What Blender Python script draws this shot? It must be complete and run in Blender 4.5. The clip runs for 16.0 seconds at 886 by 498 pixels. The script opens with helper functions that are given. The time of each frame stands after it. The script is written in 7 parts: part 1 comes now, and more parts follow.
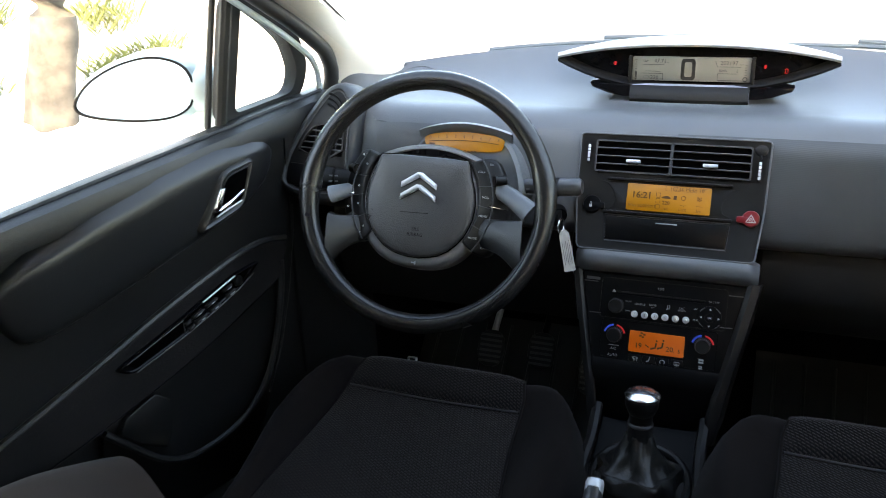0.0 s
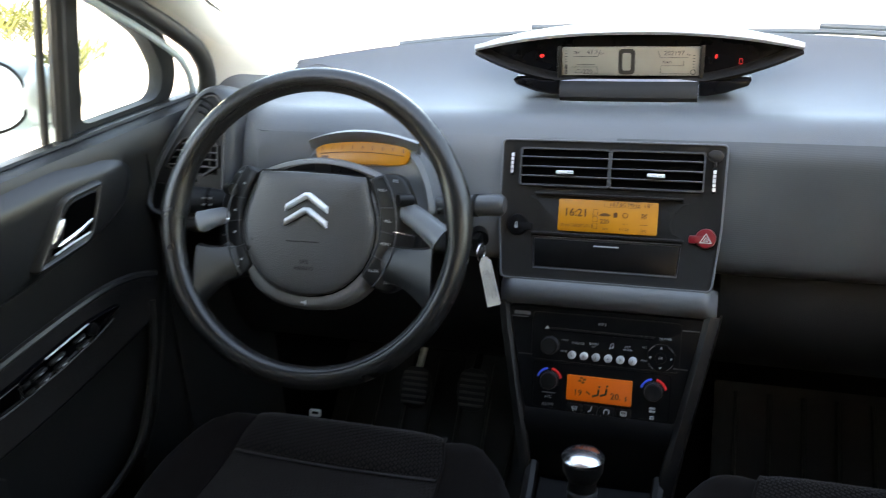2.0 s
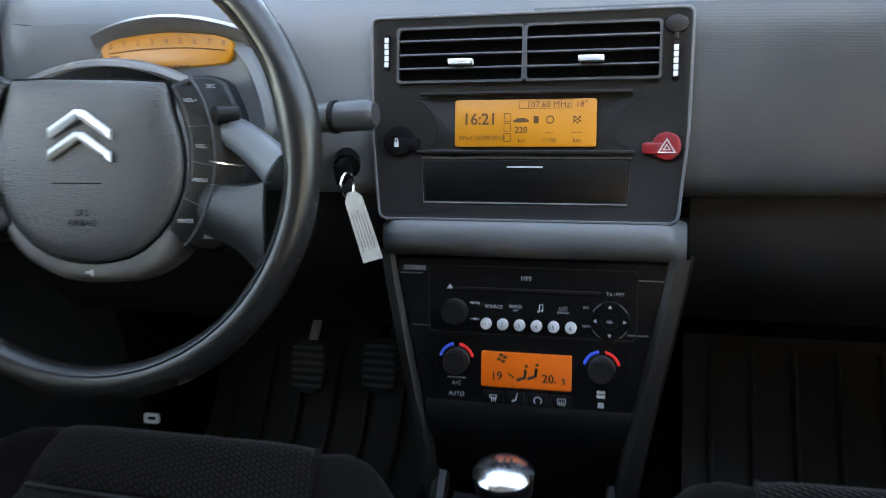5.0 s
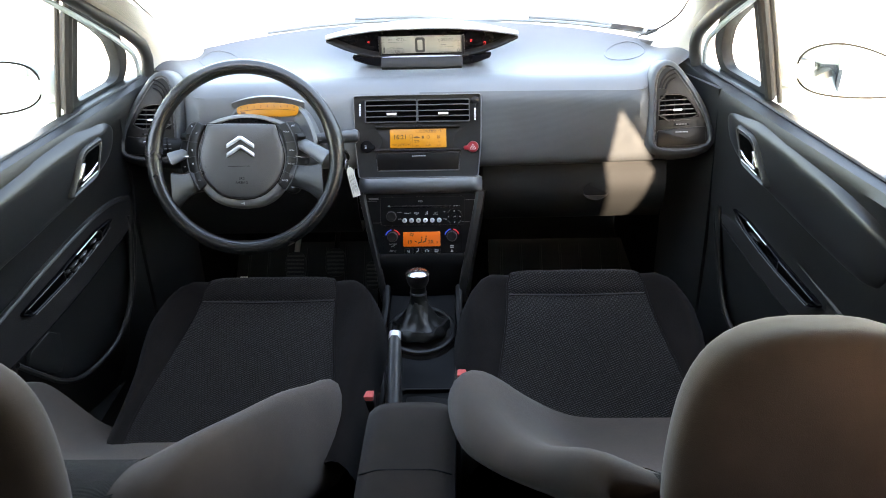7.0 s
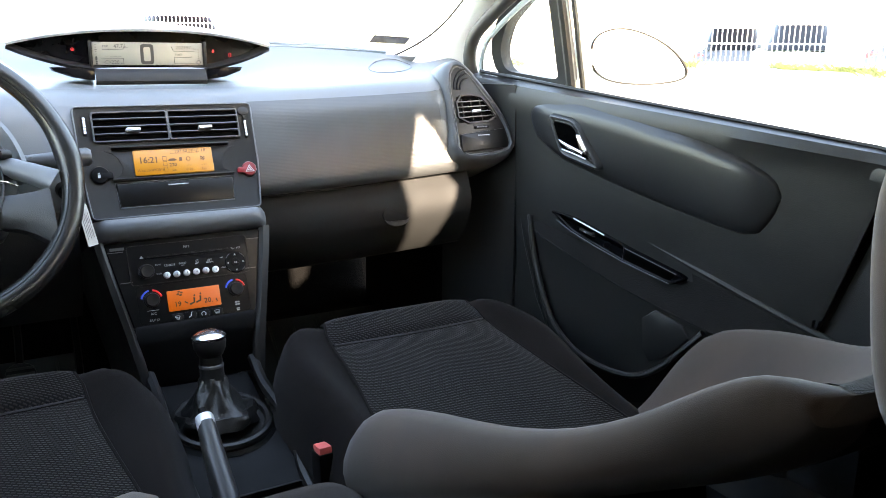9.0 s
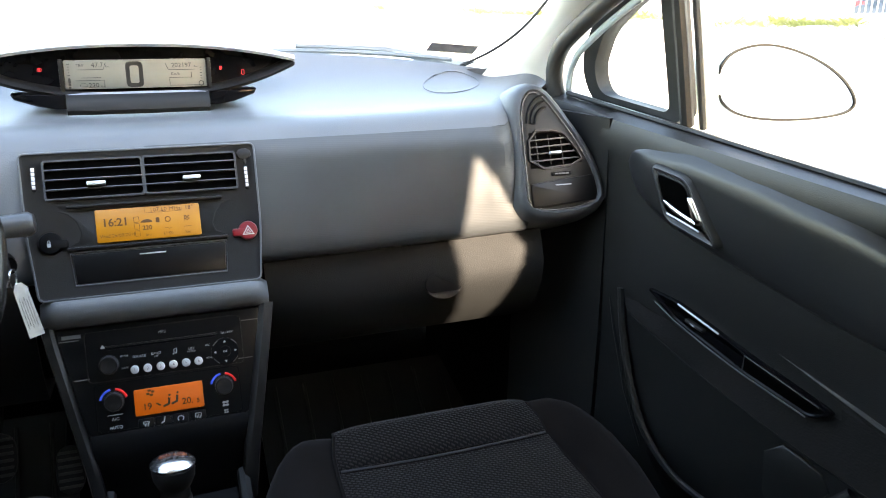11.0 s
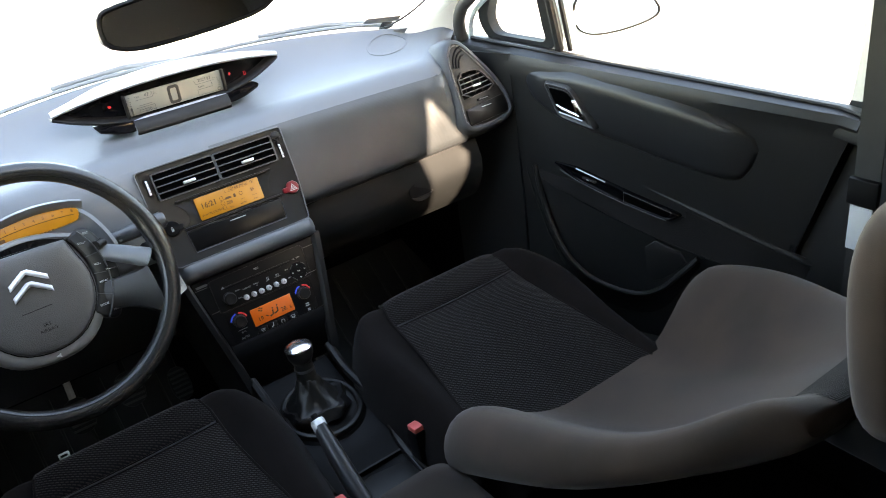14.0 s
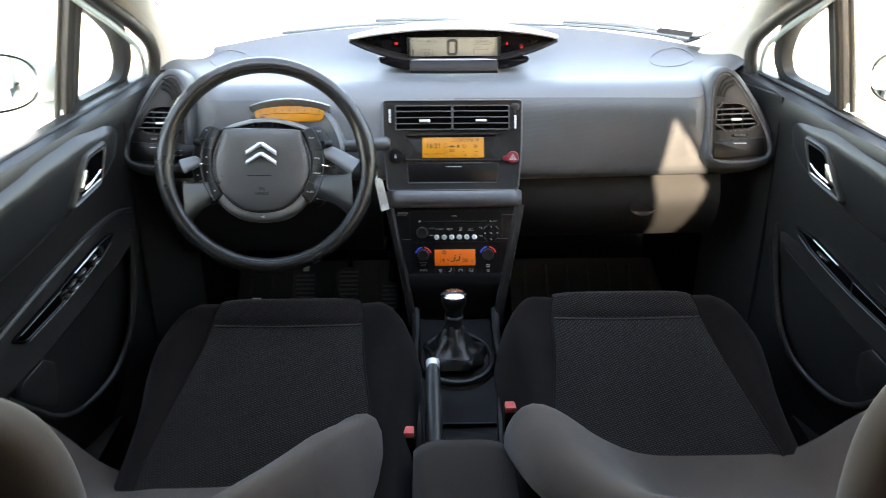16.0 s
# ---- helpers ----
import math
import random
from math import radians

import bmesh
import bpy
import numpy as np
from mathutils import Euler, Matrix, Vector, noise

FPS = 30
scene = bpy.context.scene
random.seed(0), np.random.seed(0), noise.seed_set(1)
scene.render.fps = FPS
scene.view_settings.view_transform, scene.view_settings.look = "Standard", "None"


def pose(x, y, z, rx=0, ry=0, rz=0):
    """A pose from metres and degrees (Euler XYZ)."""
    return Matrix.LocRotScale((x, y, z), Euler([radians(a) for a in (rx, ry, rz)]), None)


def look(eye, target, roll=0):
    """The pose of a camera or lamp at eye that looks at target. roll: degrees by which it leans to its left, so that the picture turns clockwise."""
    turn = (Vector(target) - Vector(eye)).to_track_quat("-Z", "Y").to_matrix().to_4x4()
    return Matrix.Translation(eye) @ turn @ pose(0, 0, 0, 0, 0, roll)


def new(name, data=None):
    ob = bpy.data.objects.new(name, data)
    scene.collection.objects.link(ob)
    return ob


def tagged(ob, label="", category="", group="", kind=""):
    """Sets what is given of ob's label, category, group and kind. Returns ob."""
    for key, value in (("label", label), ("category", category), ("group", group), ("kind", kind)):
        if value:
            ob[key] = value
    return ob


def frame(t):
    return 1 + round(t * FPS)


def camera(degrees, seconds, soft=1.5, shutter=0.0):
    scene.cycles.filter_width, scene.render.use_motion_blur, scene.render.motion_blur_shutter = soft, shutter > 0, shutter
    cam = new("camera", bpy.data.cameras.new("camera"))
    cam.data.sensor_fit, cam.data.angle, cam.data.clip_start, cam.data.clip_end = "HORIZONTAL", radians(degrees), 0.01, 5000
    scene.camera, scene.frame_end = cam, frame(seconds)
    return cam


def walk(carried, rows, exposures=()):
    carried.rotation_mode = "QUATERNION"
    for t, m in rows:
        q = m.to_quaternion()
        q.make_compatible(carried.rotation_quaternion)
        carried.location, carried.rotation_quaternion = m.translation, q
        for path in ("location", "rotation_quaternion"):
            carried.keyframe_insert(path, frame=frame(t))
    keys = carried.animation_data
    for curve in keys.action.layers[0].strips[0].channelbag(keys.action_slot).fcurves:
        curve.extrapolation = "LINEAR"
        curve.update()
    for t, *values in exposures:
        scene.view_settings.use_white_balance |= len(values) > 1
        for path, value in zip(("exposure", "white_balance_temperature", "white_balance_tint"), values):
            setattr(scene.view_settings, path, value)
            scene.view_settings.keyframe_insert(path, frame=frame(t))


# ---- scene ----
# the camera and its walk
cam = camera(57.0, 16.0, soft=0.8, shutter=0.5)
PATH = [
    (0, (0.123, -0.187, 1.4), (-0.558, 1.538, 0.651), -2.5),
    (0.5, (0.073, -0.044, 1.363), (-0.595, 1.685, 0.613), -2.1),
    (1, (0.044, 0.019, 1.35), (-0.624, 1.751, 0.607), -1.9),
    (1.5, (0.076, 0.031, 1.34), (-0.582, 1.769, 0.602), -2.4),
    (2, (0.116, 0.07, 1.344), (-0.463, 1.833, 0.598), -3.0),
    (2.5, (0.097, 0.229, 1.307), (-0.435, 2.008, 0.565), -3.1),
    (3, (0.067, 0.29, 1.292), (-0.456, 2.074, 0.556), -3.1),
    (3.5, (0.066, 0.292, 1.293), (-0.463, 2.069, 0.545), -3.0),
    (4, (0.121, 0.314, 1.27), (-0.394, 2.087, 0.499), -4.5),
    (4.5, (0.132, 0.415, 1.186), (-0.358, 2.157, 0.334), -5.5),
    (4.7, (0.118, 0.467, 1.167), (-0.384, 2.198, 0.3), -5.6),
    (6.8, (0.136, -0.71, 1.593), (0.06, 1.084, 0.711), -1.0),
    (7, (0.126, -0.733, 1.603), (0.058, 1.051, 0.701), -1.8),
    (7.5, (0.118, -0.754, 1.609), (0.063, 1.028, 0.702), -1.1),
    (8, (0.029, -0.703, 1.532), (0.159, 1.1, 0.676), 0.5),
    (8.5, (-0.266, -0.428, 1.258), (0.501, 1.322, 0.667), -1.9),
    (9, (-0.323, -0.338, 1.151), (0.663, 1.335, 0.67), 0.7),
    (9.2, (-0.315, -0.348, 1.157), (0.651, 1.33, 0.655), 0.8),
    (11.3, (-0.005, 0.041, 1.28), (0.685, 1.801, 0.629), 1.3),
    (11.5, (-0.017, 0.052, 1.281), (0.702, 1.794, 0.611), 1.7),
    (12, (-0.271, -0.412, 1.35), (0.502, 1.334, 0.754), 1.9),
    (12.5, (-0.296, -0.397, 1.235), (0.505, 1.318, 0.59), 0.8),
    (13, (-0.291, -0.409, 1.272), (0.469, 1.31, 0.588), -1.4),
    (13.5, (-0.366, -0.424, 1.508), (0.46, 1.163, 0.615), -6.6),
    (14, (-0.473, -0.351, 1.581), (0.473, 1.139, 0.641), -8.0),
    (14.5, (-0.425, -0.399, 1.562), (0.485, 1.141, 0.667), -5.5),
    (15, (-0.296, -0.481, 1.533), (0.315, 1.215, 0.667), -3.7),
    (15.5, (-0.202, -0.53, 1.511), (0.109, 1.245, 0.643), -1.4),
    (16, (-0.056, -0.583, 1.524), (-0.021, 1.224, 0.668), -0.1),
]
walk(cam, [(t, look(eye, target, roll)) for t, eye, target, roll in PATH], exposures=((0.0, 4.22, 8150.0, 17.0), (2.0, 4.24, 8400.0, 17.5), (3.5, 4.25, 8750.0, 18.5), (4.5, 4.50, 8150.0, 17.0), (7.0, 5.06, 8400.0, 19.0), (9.0, 5.22, 8150.0, 17.5), (11.5, 4.62, 8100.0, 16.5), (12.5, 4.38, 8350.0, 18.0), (14.0, 4.64, 8400.0, 18.0), (16.0, 4.88, 8700.0, 18.5)))

# ---- light ----
SUN = Vector((0.20, -1.0, 0.27)).normalized()
world = bpy.data.worlds.new("sky")
scene.world = world
world.use_nodes = True
wn = world.node_tree.nodes
sky = wn.new("ShaderNodeTexSky")
sky.sky_type, sky.sun_disc = "NISHITA", False
sky.sun_elevation = math.asin(SUN.z)
sky.sun_rotation = math.atan2(SUN.x, SUN.y)
world.node_tree.links.new(sky.outputs[0], wn["Background"].inputs[0])
wn["Background"].inputs[1].default_value = 0.15
lamp = bpy.data.lights.new("sun", "SUN")
lamp.energy, lamp.angle, lamp.color = 1.7, radians(0.6), (1.0, 0.93, 0.82)
sun_lamp = new("sun", lamp)
sun_lamp.matrix_world = look(SUN * 20, (0, 0, 0))


# ---- materials ----
def material(name, colour, rough=0.5, metal=0.0, grain=0.0, grain_size=400.0, stain=0.0, stain_size=6.0,
             coat=0.0, sheen=0.0, emit=0.0, spread=0.0, specular=0.5):
    """A surface with fine relief (grain) and soft uneven wear (stain) in its colour and gloss."""
    m = bpy.data.materials.new(name)
    m.use_nodes = True
    nt = m.node_tree
    b = nt.nodes["Principled BSDF"]
    b.inputs["Roughness"].default_value = rough
    b.inputs["Metallic"].default_value = metal
    b.inputs["Coat Weight"].default_value = coat
    b.inputs["Sheen Weight"].default_value = sheen
    b.inputs["Specular IOR Level"].default_value = specular
    b.inputs["Base Color"].default_value = (*colour, 1)
    co = nt.nodes.new("ShaderNodeTexCoord")
    if emit:
        b.inputs["Emission Color"].default_value = (*colour, 1)
        b.inputs["Emission Strength"].default_value = emit
    if stain:
        n = nt.nodes.new("ShaderNodeTexNoise")
        n.inputs["Scale"].default_value, n.inputs["Detail"].default_value = stain_size, 6
        nt.links.new(co.outputs["Object"], n.inputs["Vector"])
        ramp = nt.nodes.new("ShaderNodeMapRange")
        ramp.inputs[1].default_value, ramp.inputs[2].default_value = 0.3, 0.7
        ramp.inputs[3].default_value, ramp.inputs[4].default_value = 1 - stain, 1 + stain
        nt.links.new(n.outputs["Fac"], ramp.inputs[0])
        mul = nt.nodes.new("ShaderNodeVectorMath")
        mul.operation = "SCALE"
        mul.inputs[0].default_value = colour
        nt.links.new(ramp.outputs[0], mul.inputs["Scale"])
        nt.links.new(mul.outputs[0], b.inputs["Base Color"])
        mr = nt.nodes.new("ShaderNodeMapRange")
        mr.inputs[1].default_value, mr.inputs[2].default_value = 0.3, 0.7
        wear = min(0.08, stain * 0.45)
        mr.inputs[3].default_value, mr.inputs[4].default_value = max(rough - wear, 0.02), min(rough + wear, 1)
        nt.links.new(n.outputs["Fac"], mr.inputs[0])
        nt.links.new(mr.outputs[0], b.inputs["Roughness"])
    if grain:
        v = nt.nodes.new("ShaderNodeTexVoronoi")
        v.inputs["Scale"].default_value = grain_size
        n2 = nt.nodes.new("ShaderNodeTexNoise")
        n2.inputs["Scale"].default_value = grain_size * 0.6
        nt.links.new(co.outputs["Object"], v.inputs["Vector"])
        nt.links.new(co.outputs["Object"], n2.inputs["Vector"])
        add = nt.nodes.new("ShaderNodeMath")
        add.operation = "ADD"
        nt.links.new(v.outputs["Distance"], add.inputs[0])
        nt.links.new(n2.outputs["Fac"], add.inputs[1])
        bump = nt.nodes.new("ShaderNodeBump")
        bump.inputs["Strength"].default_value, bump.inputs["Distance"].default_value = grain, 0.0006
        nt.links.new(add.outputs[0], bump.inputs["Height"])
        nt.links.new(bump.outputs[0], b.inputs["Normal"])
    return m


def ribbed(name, colour, rough, scale, strength, axis, stain=0.15, warp=1.5):
    """A surface with fine uneven ridges across one axis."""
    m = material(name, colour, rough, stain=stain, stain_size=9)
    nt = m.node_tree
    b = nt.nodes["Principled BSDF"]
    co = nt.nodes.new("ShaderNodeTexCoord")
    w = nt.nodes.new("ShaderNodeTexWave")
    w.bands_direction = axis
    w.inputs["Scale"].default_value = scale
    w.inputs["Distortion"].default_value = warp
    w.inputs["Detail"].default_value = 3
    w.inputs["Detail Scale"].default_value = 0.6
    nt.links.new(co.outputs["Object"], w.inputs["Vector"])
    bump = nt.nodes.new("ShaderNodeBump")
    bump.inputs["Strength"].default_value, bump.inputs["Distance"].default_value = strength, 0.0008
    nt.links.new(w.outputs["Fac"], bump.inputs["Height"])
    nt.links.new(bump.outputs[0], b.inputs["Normal"])
    return m


def knit(name, dark, light, scale, upright=False, turn=0):
    """Woven seat cloth: rows of short raised stitches set brick-wise."""
    m = material(name, dark, 0.95, sheen=0.08, specular=0.12)
    nt = m.node_tree
    b = nt.nodes["Principled BSDF"]
    co = nt.nodes.new("ShaderNodeTexCoord")
    brick = nt.nodes.new("ShaderNodeTexBrick")
    brick.inputs["Color1"].default_value = (*light, 1)
    brick.inputs["Color2"].default_value = (*[c * 0.7 for c in light], 1)
    brick.inputs["Mortar"].default_value = (*dark, 1)
    brick.inputs["Scale"].default_value = scale
    brick.inputs["Mortar Size"].default_value = 0.036
    brick.inputs["Mortar Smooth"].default_value = 0.6
    brick.inputs["Brick Width"].default_value = 0.16
    brick.inputs["Row Height"].default_value = 0.09
    if upright:
        xyz, flat = nt.nodes.new("ShaderNodeSeparateXYZ"), nt.nodes.new("ShaderNodeCombineXYZ")
        nt.links.new(co.outputs["Object"], xyz.inputs[0])
        nt.links.new(xyz.outputs["X"], flat.inputs["X"])
        along = nt.nodes.new("ShaderNodeMath")
        along.operation = "SUBTRACT"
        nt.links.new(xyz.outputs["Z"], along.inputs[0])
        nt.links.new(xyz.outputs["Y"], along.inputs[1])
        nt.links.new(along.outputs[0], flat.inputs["Y"])
        nt.links.new(flat.outputs[0], brick.inputs["Vector"])
    else:
        way = nt.nodes.new("ShaderNodeMapping")
        way.inputs["Rotation"].default_value = (0, 0, radians(turn))
        nt.links.new(co.outputs["Object"], way.inputs["Vector"])
        nt.links.new(way.outputs[0], brick.inputs["Vector"])
    n = nt.nodes.new("ShaderNodeTexNoise")
    n.inputs["Scale"].default_value = 7
    mix = nt.nodes.new("ShaderNodeMix")
    mix.data_type, mix.blend_type = "RGBA", "MULTIPLY"
    mix.inputs[0].default_value = 0.5
    nt.links.new(brick.outputs["Color"], mix.inputs[6])
    nt.links.new(n.outputs["Fac"], mix.inputs[7])
    nt.links.new(co.outputs["Object"], n.inputs["Vector"])
    nt.links.new(mix.outputs[2], b.inputs["Base Color"])
    bump = nt.nodes.new("ShaderNodeBump")
    bump.inputs["Strength"].default_value, bump.inputs["Distance"].default_value = 0.7, 0.001
    bump.invert = True
    nt.links.new(brick.outputs["Fac"], bump.inputs["Height"])
    nt.links.new(bump.outputs[0], b.inputs["Normal"])
    return m


def glass(name, tint=(1, 1, 1), rough=0.0):
    m = bpy.data.materials.new(name)
    m.use_nodes = True
    nt = m.node_tree
    nt.nodes.remove(nt.nodes["Principled BSDF"])
    tr = nt.nodes.new("ShaderNodeBsdfTransparent")
    tr.inputs[0].default_value = (*tint, 1)
    gl = nt.nodes.new("ShaderNodeBsdfGlossy")
    gl.inputs["Roughness"].default_value = rough
    lw = nt.nodes.new("ShaderNodeLayerWeight")
    lw.inputs[0].default_value = 0.5
    fr = nt.nodes.new("ShaderNodeMapRange")
    fr.inputs[1].default_value, fr.inputs[2].default_value = 0.55, 1.0
    fr.inputs[3].default_value, fr.inputs[4].default_value = 0.02, 0.30
    nt.links.new(lw.outputs["Facing"], fr.inputs[0])
    mix = nt.nodes.new("ShaderNodeMixShader")
    nt.links.new(fr.outputs[0], mix.inputs[0])
    nt.links.new(tr.outputs[0], mix.inputs[1])
    nt.links.new(gl.outputs[0], mix.inputs[2])
    nt.links.new(mix.outputs[0], nt.nodes["Material Output"].inputs[0])
    return m


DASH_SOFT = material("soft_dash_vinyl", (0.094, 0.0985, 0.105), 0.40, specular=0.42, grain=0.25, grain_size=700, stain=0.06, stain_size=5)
# darker copy of the soft dash vinyl, carrying shade at the dash ends
POD_VINYL = material("shaded_dash_end_vinyl", (0.046, 0.0485, 0.052), 0.42, specular=0.3, grain=0.25, grain_size=700, stain=0.06, stain_size=5)
# dark plastic, lowered further for the shade under the dash lip
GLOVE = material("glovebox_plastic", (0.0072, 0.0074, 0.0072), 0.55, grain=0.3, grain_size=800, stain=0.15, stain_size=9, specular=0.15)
# ribbed vinyl; the face's shade below the bright top is in its colour
DASH_RIB = ribbed("shaded_ribbed_dash_vinyl", (0.034, 0.0365, 0.0380), 0.36, 120, 0.08, "Z", warp=2.5)
PLASTIC = material("black_plastic", (0.0074, 0.0068, 0.0066), 0.42, grain=0.2, grain_size=900, stain=0.1, stain_size=14, specular=0.25)
SLAT = material("vent_slat_plastic", (0.040, 0.042, 0.045), 0.35, stain=0.1, stain_size=20)
TRIM_GREY = material("satin_grey_trim", (0.038, 0.039, 0.0415), 0.30, grain=0.12, grain_size=900, stain=0.1, stain_size=15)
FOOT_GREY = material("foot_grey_plastic", (0.010, 0.0103, 0.011), 0.55, specular=0.2, grain=0.12, grain_size=900, stain=0.1, stain_size=15)
EMBLEM = material("brushed_emblem", (0.66, 0.67, 0.69), 0.34, 0.45, stain=0.05, stain_size=40)
# near-black that stands in for shade inside vents and door wells
SHADE_BLACK = material("painted_shade_black", (0.0006, 0.0006, 0.0006), 0.9, specular=0.02, stain=0.2)
PLASTIC_DARK = material("deep_black_plastic", (0.003, 0.003, 0.0033), 0.5, stain=0.2, stain_size=10, specular=0.09)
GLOSS = material("gloss_black_plastic", (0.003, 0.003, 0.0036), 0.16, specular=0.12, stain=0.2, stain_size=18)
RADIO_FACE = material("satin_black_plastic", (0.0032, 0.0033, 0.0036), 0.34, stain=0.15, stain_size=20, specular=0.18)
DOOR_VINYL = material("door_vinyl", (0.0105, 0.0105, 0.0106), 0.38, grain=0.3, grain_size=800, stain=0.12, stain_size=5)
PAD_VINYL = material("door_pad_vinyl", (0.0148, 0.0152, 0.0160), 0.32, grain=0.15, grain_size=700, stain=0.08, stain_size=4)
BOOT = material("boot_leather", (0.0050, 0.0048, 0.0048), 0.42, grain=0.4, grain_size=300, stain=0.1, stain_size=20)
LEATHER = material("wheel_leather", (0.0125, 0.0123, 0.0123), 0.25, grain=0.22, grain_size=900, stain=0.07, stain_size=12)
RUBBER = material("black_rubber", (0.007, 0.007, 0.007), 0.6, stain=0.2, stain_size=20)
SEAL = material("door_seal_rubber", (0.020, 0.019, 0.017), 0.55, stain=0.2, stain_size=12)
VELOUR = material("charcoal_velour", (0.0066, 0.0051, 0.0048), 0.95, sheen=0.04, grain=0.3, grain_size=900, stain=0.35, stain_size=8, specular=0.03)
STICKER = material("pale_sticker", (0.16, 0.165, 0.17), 0.5, stain=0.3, stain_size=60)
# paler velour for backs and headrests: rear light is put into its colour
BACK_CLOTH = material("lit_back_velour", (0.0360, 0.0228, 0.0166), 0.95, sheen=0.16, grain=0.2, grain_size=900, stain=0.32, stain_size=9, specular=0.2)
BACK_KNIT = knit("knitted_back_cloth", (0.0020, 0.0016, 0.0015), (0.046, 0.036, 0.031), 38, True)
KNIT = knit("knitted_seat_cloth", (0.0030, 0.0022, 0.0021), (0.028, 0.0208, 0.0192), 20, turn=28)
ARM_FABRIC = material("armrest_suede", (0.0085, 0.0072, 0.0070), 0.8, grain=0.5, grain_size=300, stain=0.45, stain_size=11, sheen=0.05, specular=0.2)
CARPET = material("black_carpet", (0.0030, 0.0029, 0.0028), 1.0, grain=1.0, grain_size=350, stain=0.3, stain_size=15, specular=0.03)
HEADLINER = material("pale_headliner", (0.62, 0.58, 0.52), 0.9, grain=0.3, grain_size=300, stain=0.04)
PILLAR = material("pale_pillar_trim", (0.66, 0.62, 0.55), 0.55, grain=0.2, grain_size=500, stain=0.05)
CHROME = material("chrome", (0.85, 0.86, 0.88), 0.20, 1.0, stain=0.05, stain_size=30)
SILVER = material("satin_silver", (0.62, 0.63, 0.64), 0.33, 0.35, stain=0.1, stain_size=30)
WHITE = material("white_print", (0.40, 0.41, 0.42), 0.5, stain=0.05, stain_size=40)
GREY_PRINT = material("grey_print", (0.10, 0.10, 0.10), 0.5, stain=0.1, stain_size=40)
RED = material("hazard_red", (0.15, 0.004, 0.008), 0.3, stain=0.1, stain_size=20)
BUCKLE_RED = material("buckle_red", (0.62, 0.10, 0.09), 0.4, stain=0.1, stain_size=20)
RED_LAMP = material("red_telltale", (0.6, 0.015, 0.015), 0.5, emit=0.02)
AMBER = material("amber_display", (0.32, 0.128, 0.004), 0.35, emit=0.014, stain=0.04, stain_size=40)
ORANGE = material("orange_display", (0.42, 0.078, 0.003), 0.35, emit=0.014, stain=0.04, stain_size=40)
LCD = material("pale_display", (0.14, 0.134, 0.112), 0.4, stain=0.05, stain_size=25)
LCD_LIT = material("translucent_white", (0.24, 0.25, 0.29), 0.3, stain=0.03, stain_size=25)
# black wiper painted pale blue-grey for the sky it reflects
WIPER = material("sky_grey_wiper", (0.10, 0.115, 0.125), 0.6, stain=0.2, stain_size=15)
INK = material("display_ink", (0.008, 0.007, 0.006), 0.5, stain=0.1, stain_size=50)
AMBER_INK = material("amber_ink", (0.07, 0.024, 0.003), 0.5, stain=0.1, stain_size=50)
BLUE_MARK = material("blue_mark", (0.02, 0.07, 0.55), 0.4, emit=0.02)
RED_MARK = material("red_mark", (0.5, 0.02, 0.02), 0.4, emit=0.02)
PAINT = material("pale_green_silver_paint", (0.50, 0.58, 0.57), 0.3, metal=0.25, coat=0.6, stain=0.04, stain_size=8)
TAG = material("card_tag", (0.42, 0.40, 0.36), 0.7, stain=0.2, stain_size=60)
MIRROR = material("mirror_glass", (0.9, 0.92, 0.92), 0.02, 1.0)
GLASS = glass("window_glass", (0.93, 0.96, 0.95))
GRAVEL = material("pale_gravel", (0.62, 0.59, 0.53), 0.95, grain=1.0, grain_size=30, stain=0.3, stain_size=2)
WIRE = material("galvanised_wire", (0.60, 0.62, 0.62), 0.5, 0.1, stain=0.2, stain_size=10)
GRASS = material("dry_grass", (0.10, 0.115, 0.030), 0.9, stain=0.5, stain_size=3)
BARK = material("grey_bark", (0.048, 0.045, 0.039), 0.95, grain=1.0, grain_size=25, stain=0.6, stain_size=9)
TYRE = material("tyre_rubber", (0.02, 0.02, 0.02), 0.8, stain=0.2)
CAR_WHITE = material("white_car_paint", (0.75, 0.75, 0.74), 0.3, coat=0.5, stain=0.03)
CAR_DARK = material("dark_car_paint", (0.03, 0.035, 0.04), 0.3, coat=0.5, stain=0.1)
TAIL = material("tail_lamp_red", (0.6, 0.03, 0.03), 0.25, stain=0.1)


# ---- mesh helpers ----
def part(name, bm, mat, parent=None, label="", smooth=True, m=None):
    """Links a bmesh as one mesh object under a thing or a part."""
    bmesh.ops.recalc_face_normals(bm, faces=bm.faces)
    me = bpy.data.meshes.new(name)
    bm.to_mesh(me)
    bm.free()
    me.materials.append(mat)
    if smooth:
        for p in me.polygons:
            p.use_smooth = True
        me.set_sharp_from_angle(angle=radians(40))
    ob = new(name, me)
    if parent:
        ob.parent = parent
    if m is not None:
        ob.matrix_basis = m
    if label:
        ob["label"] = label
    return ob


def thing(name, m, label, category, group="", kind=""):
    ob = new(name)
    ob.empty_display_size = 0.05
    ob.matrix_world = m
    return tagged(ob, label, category, group, kind)


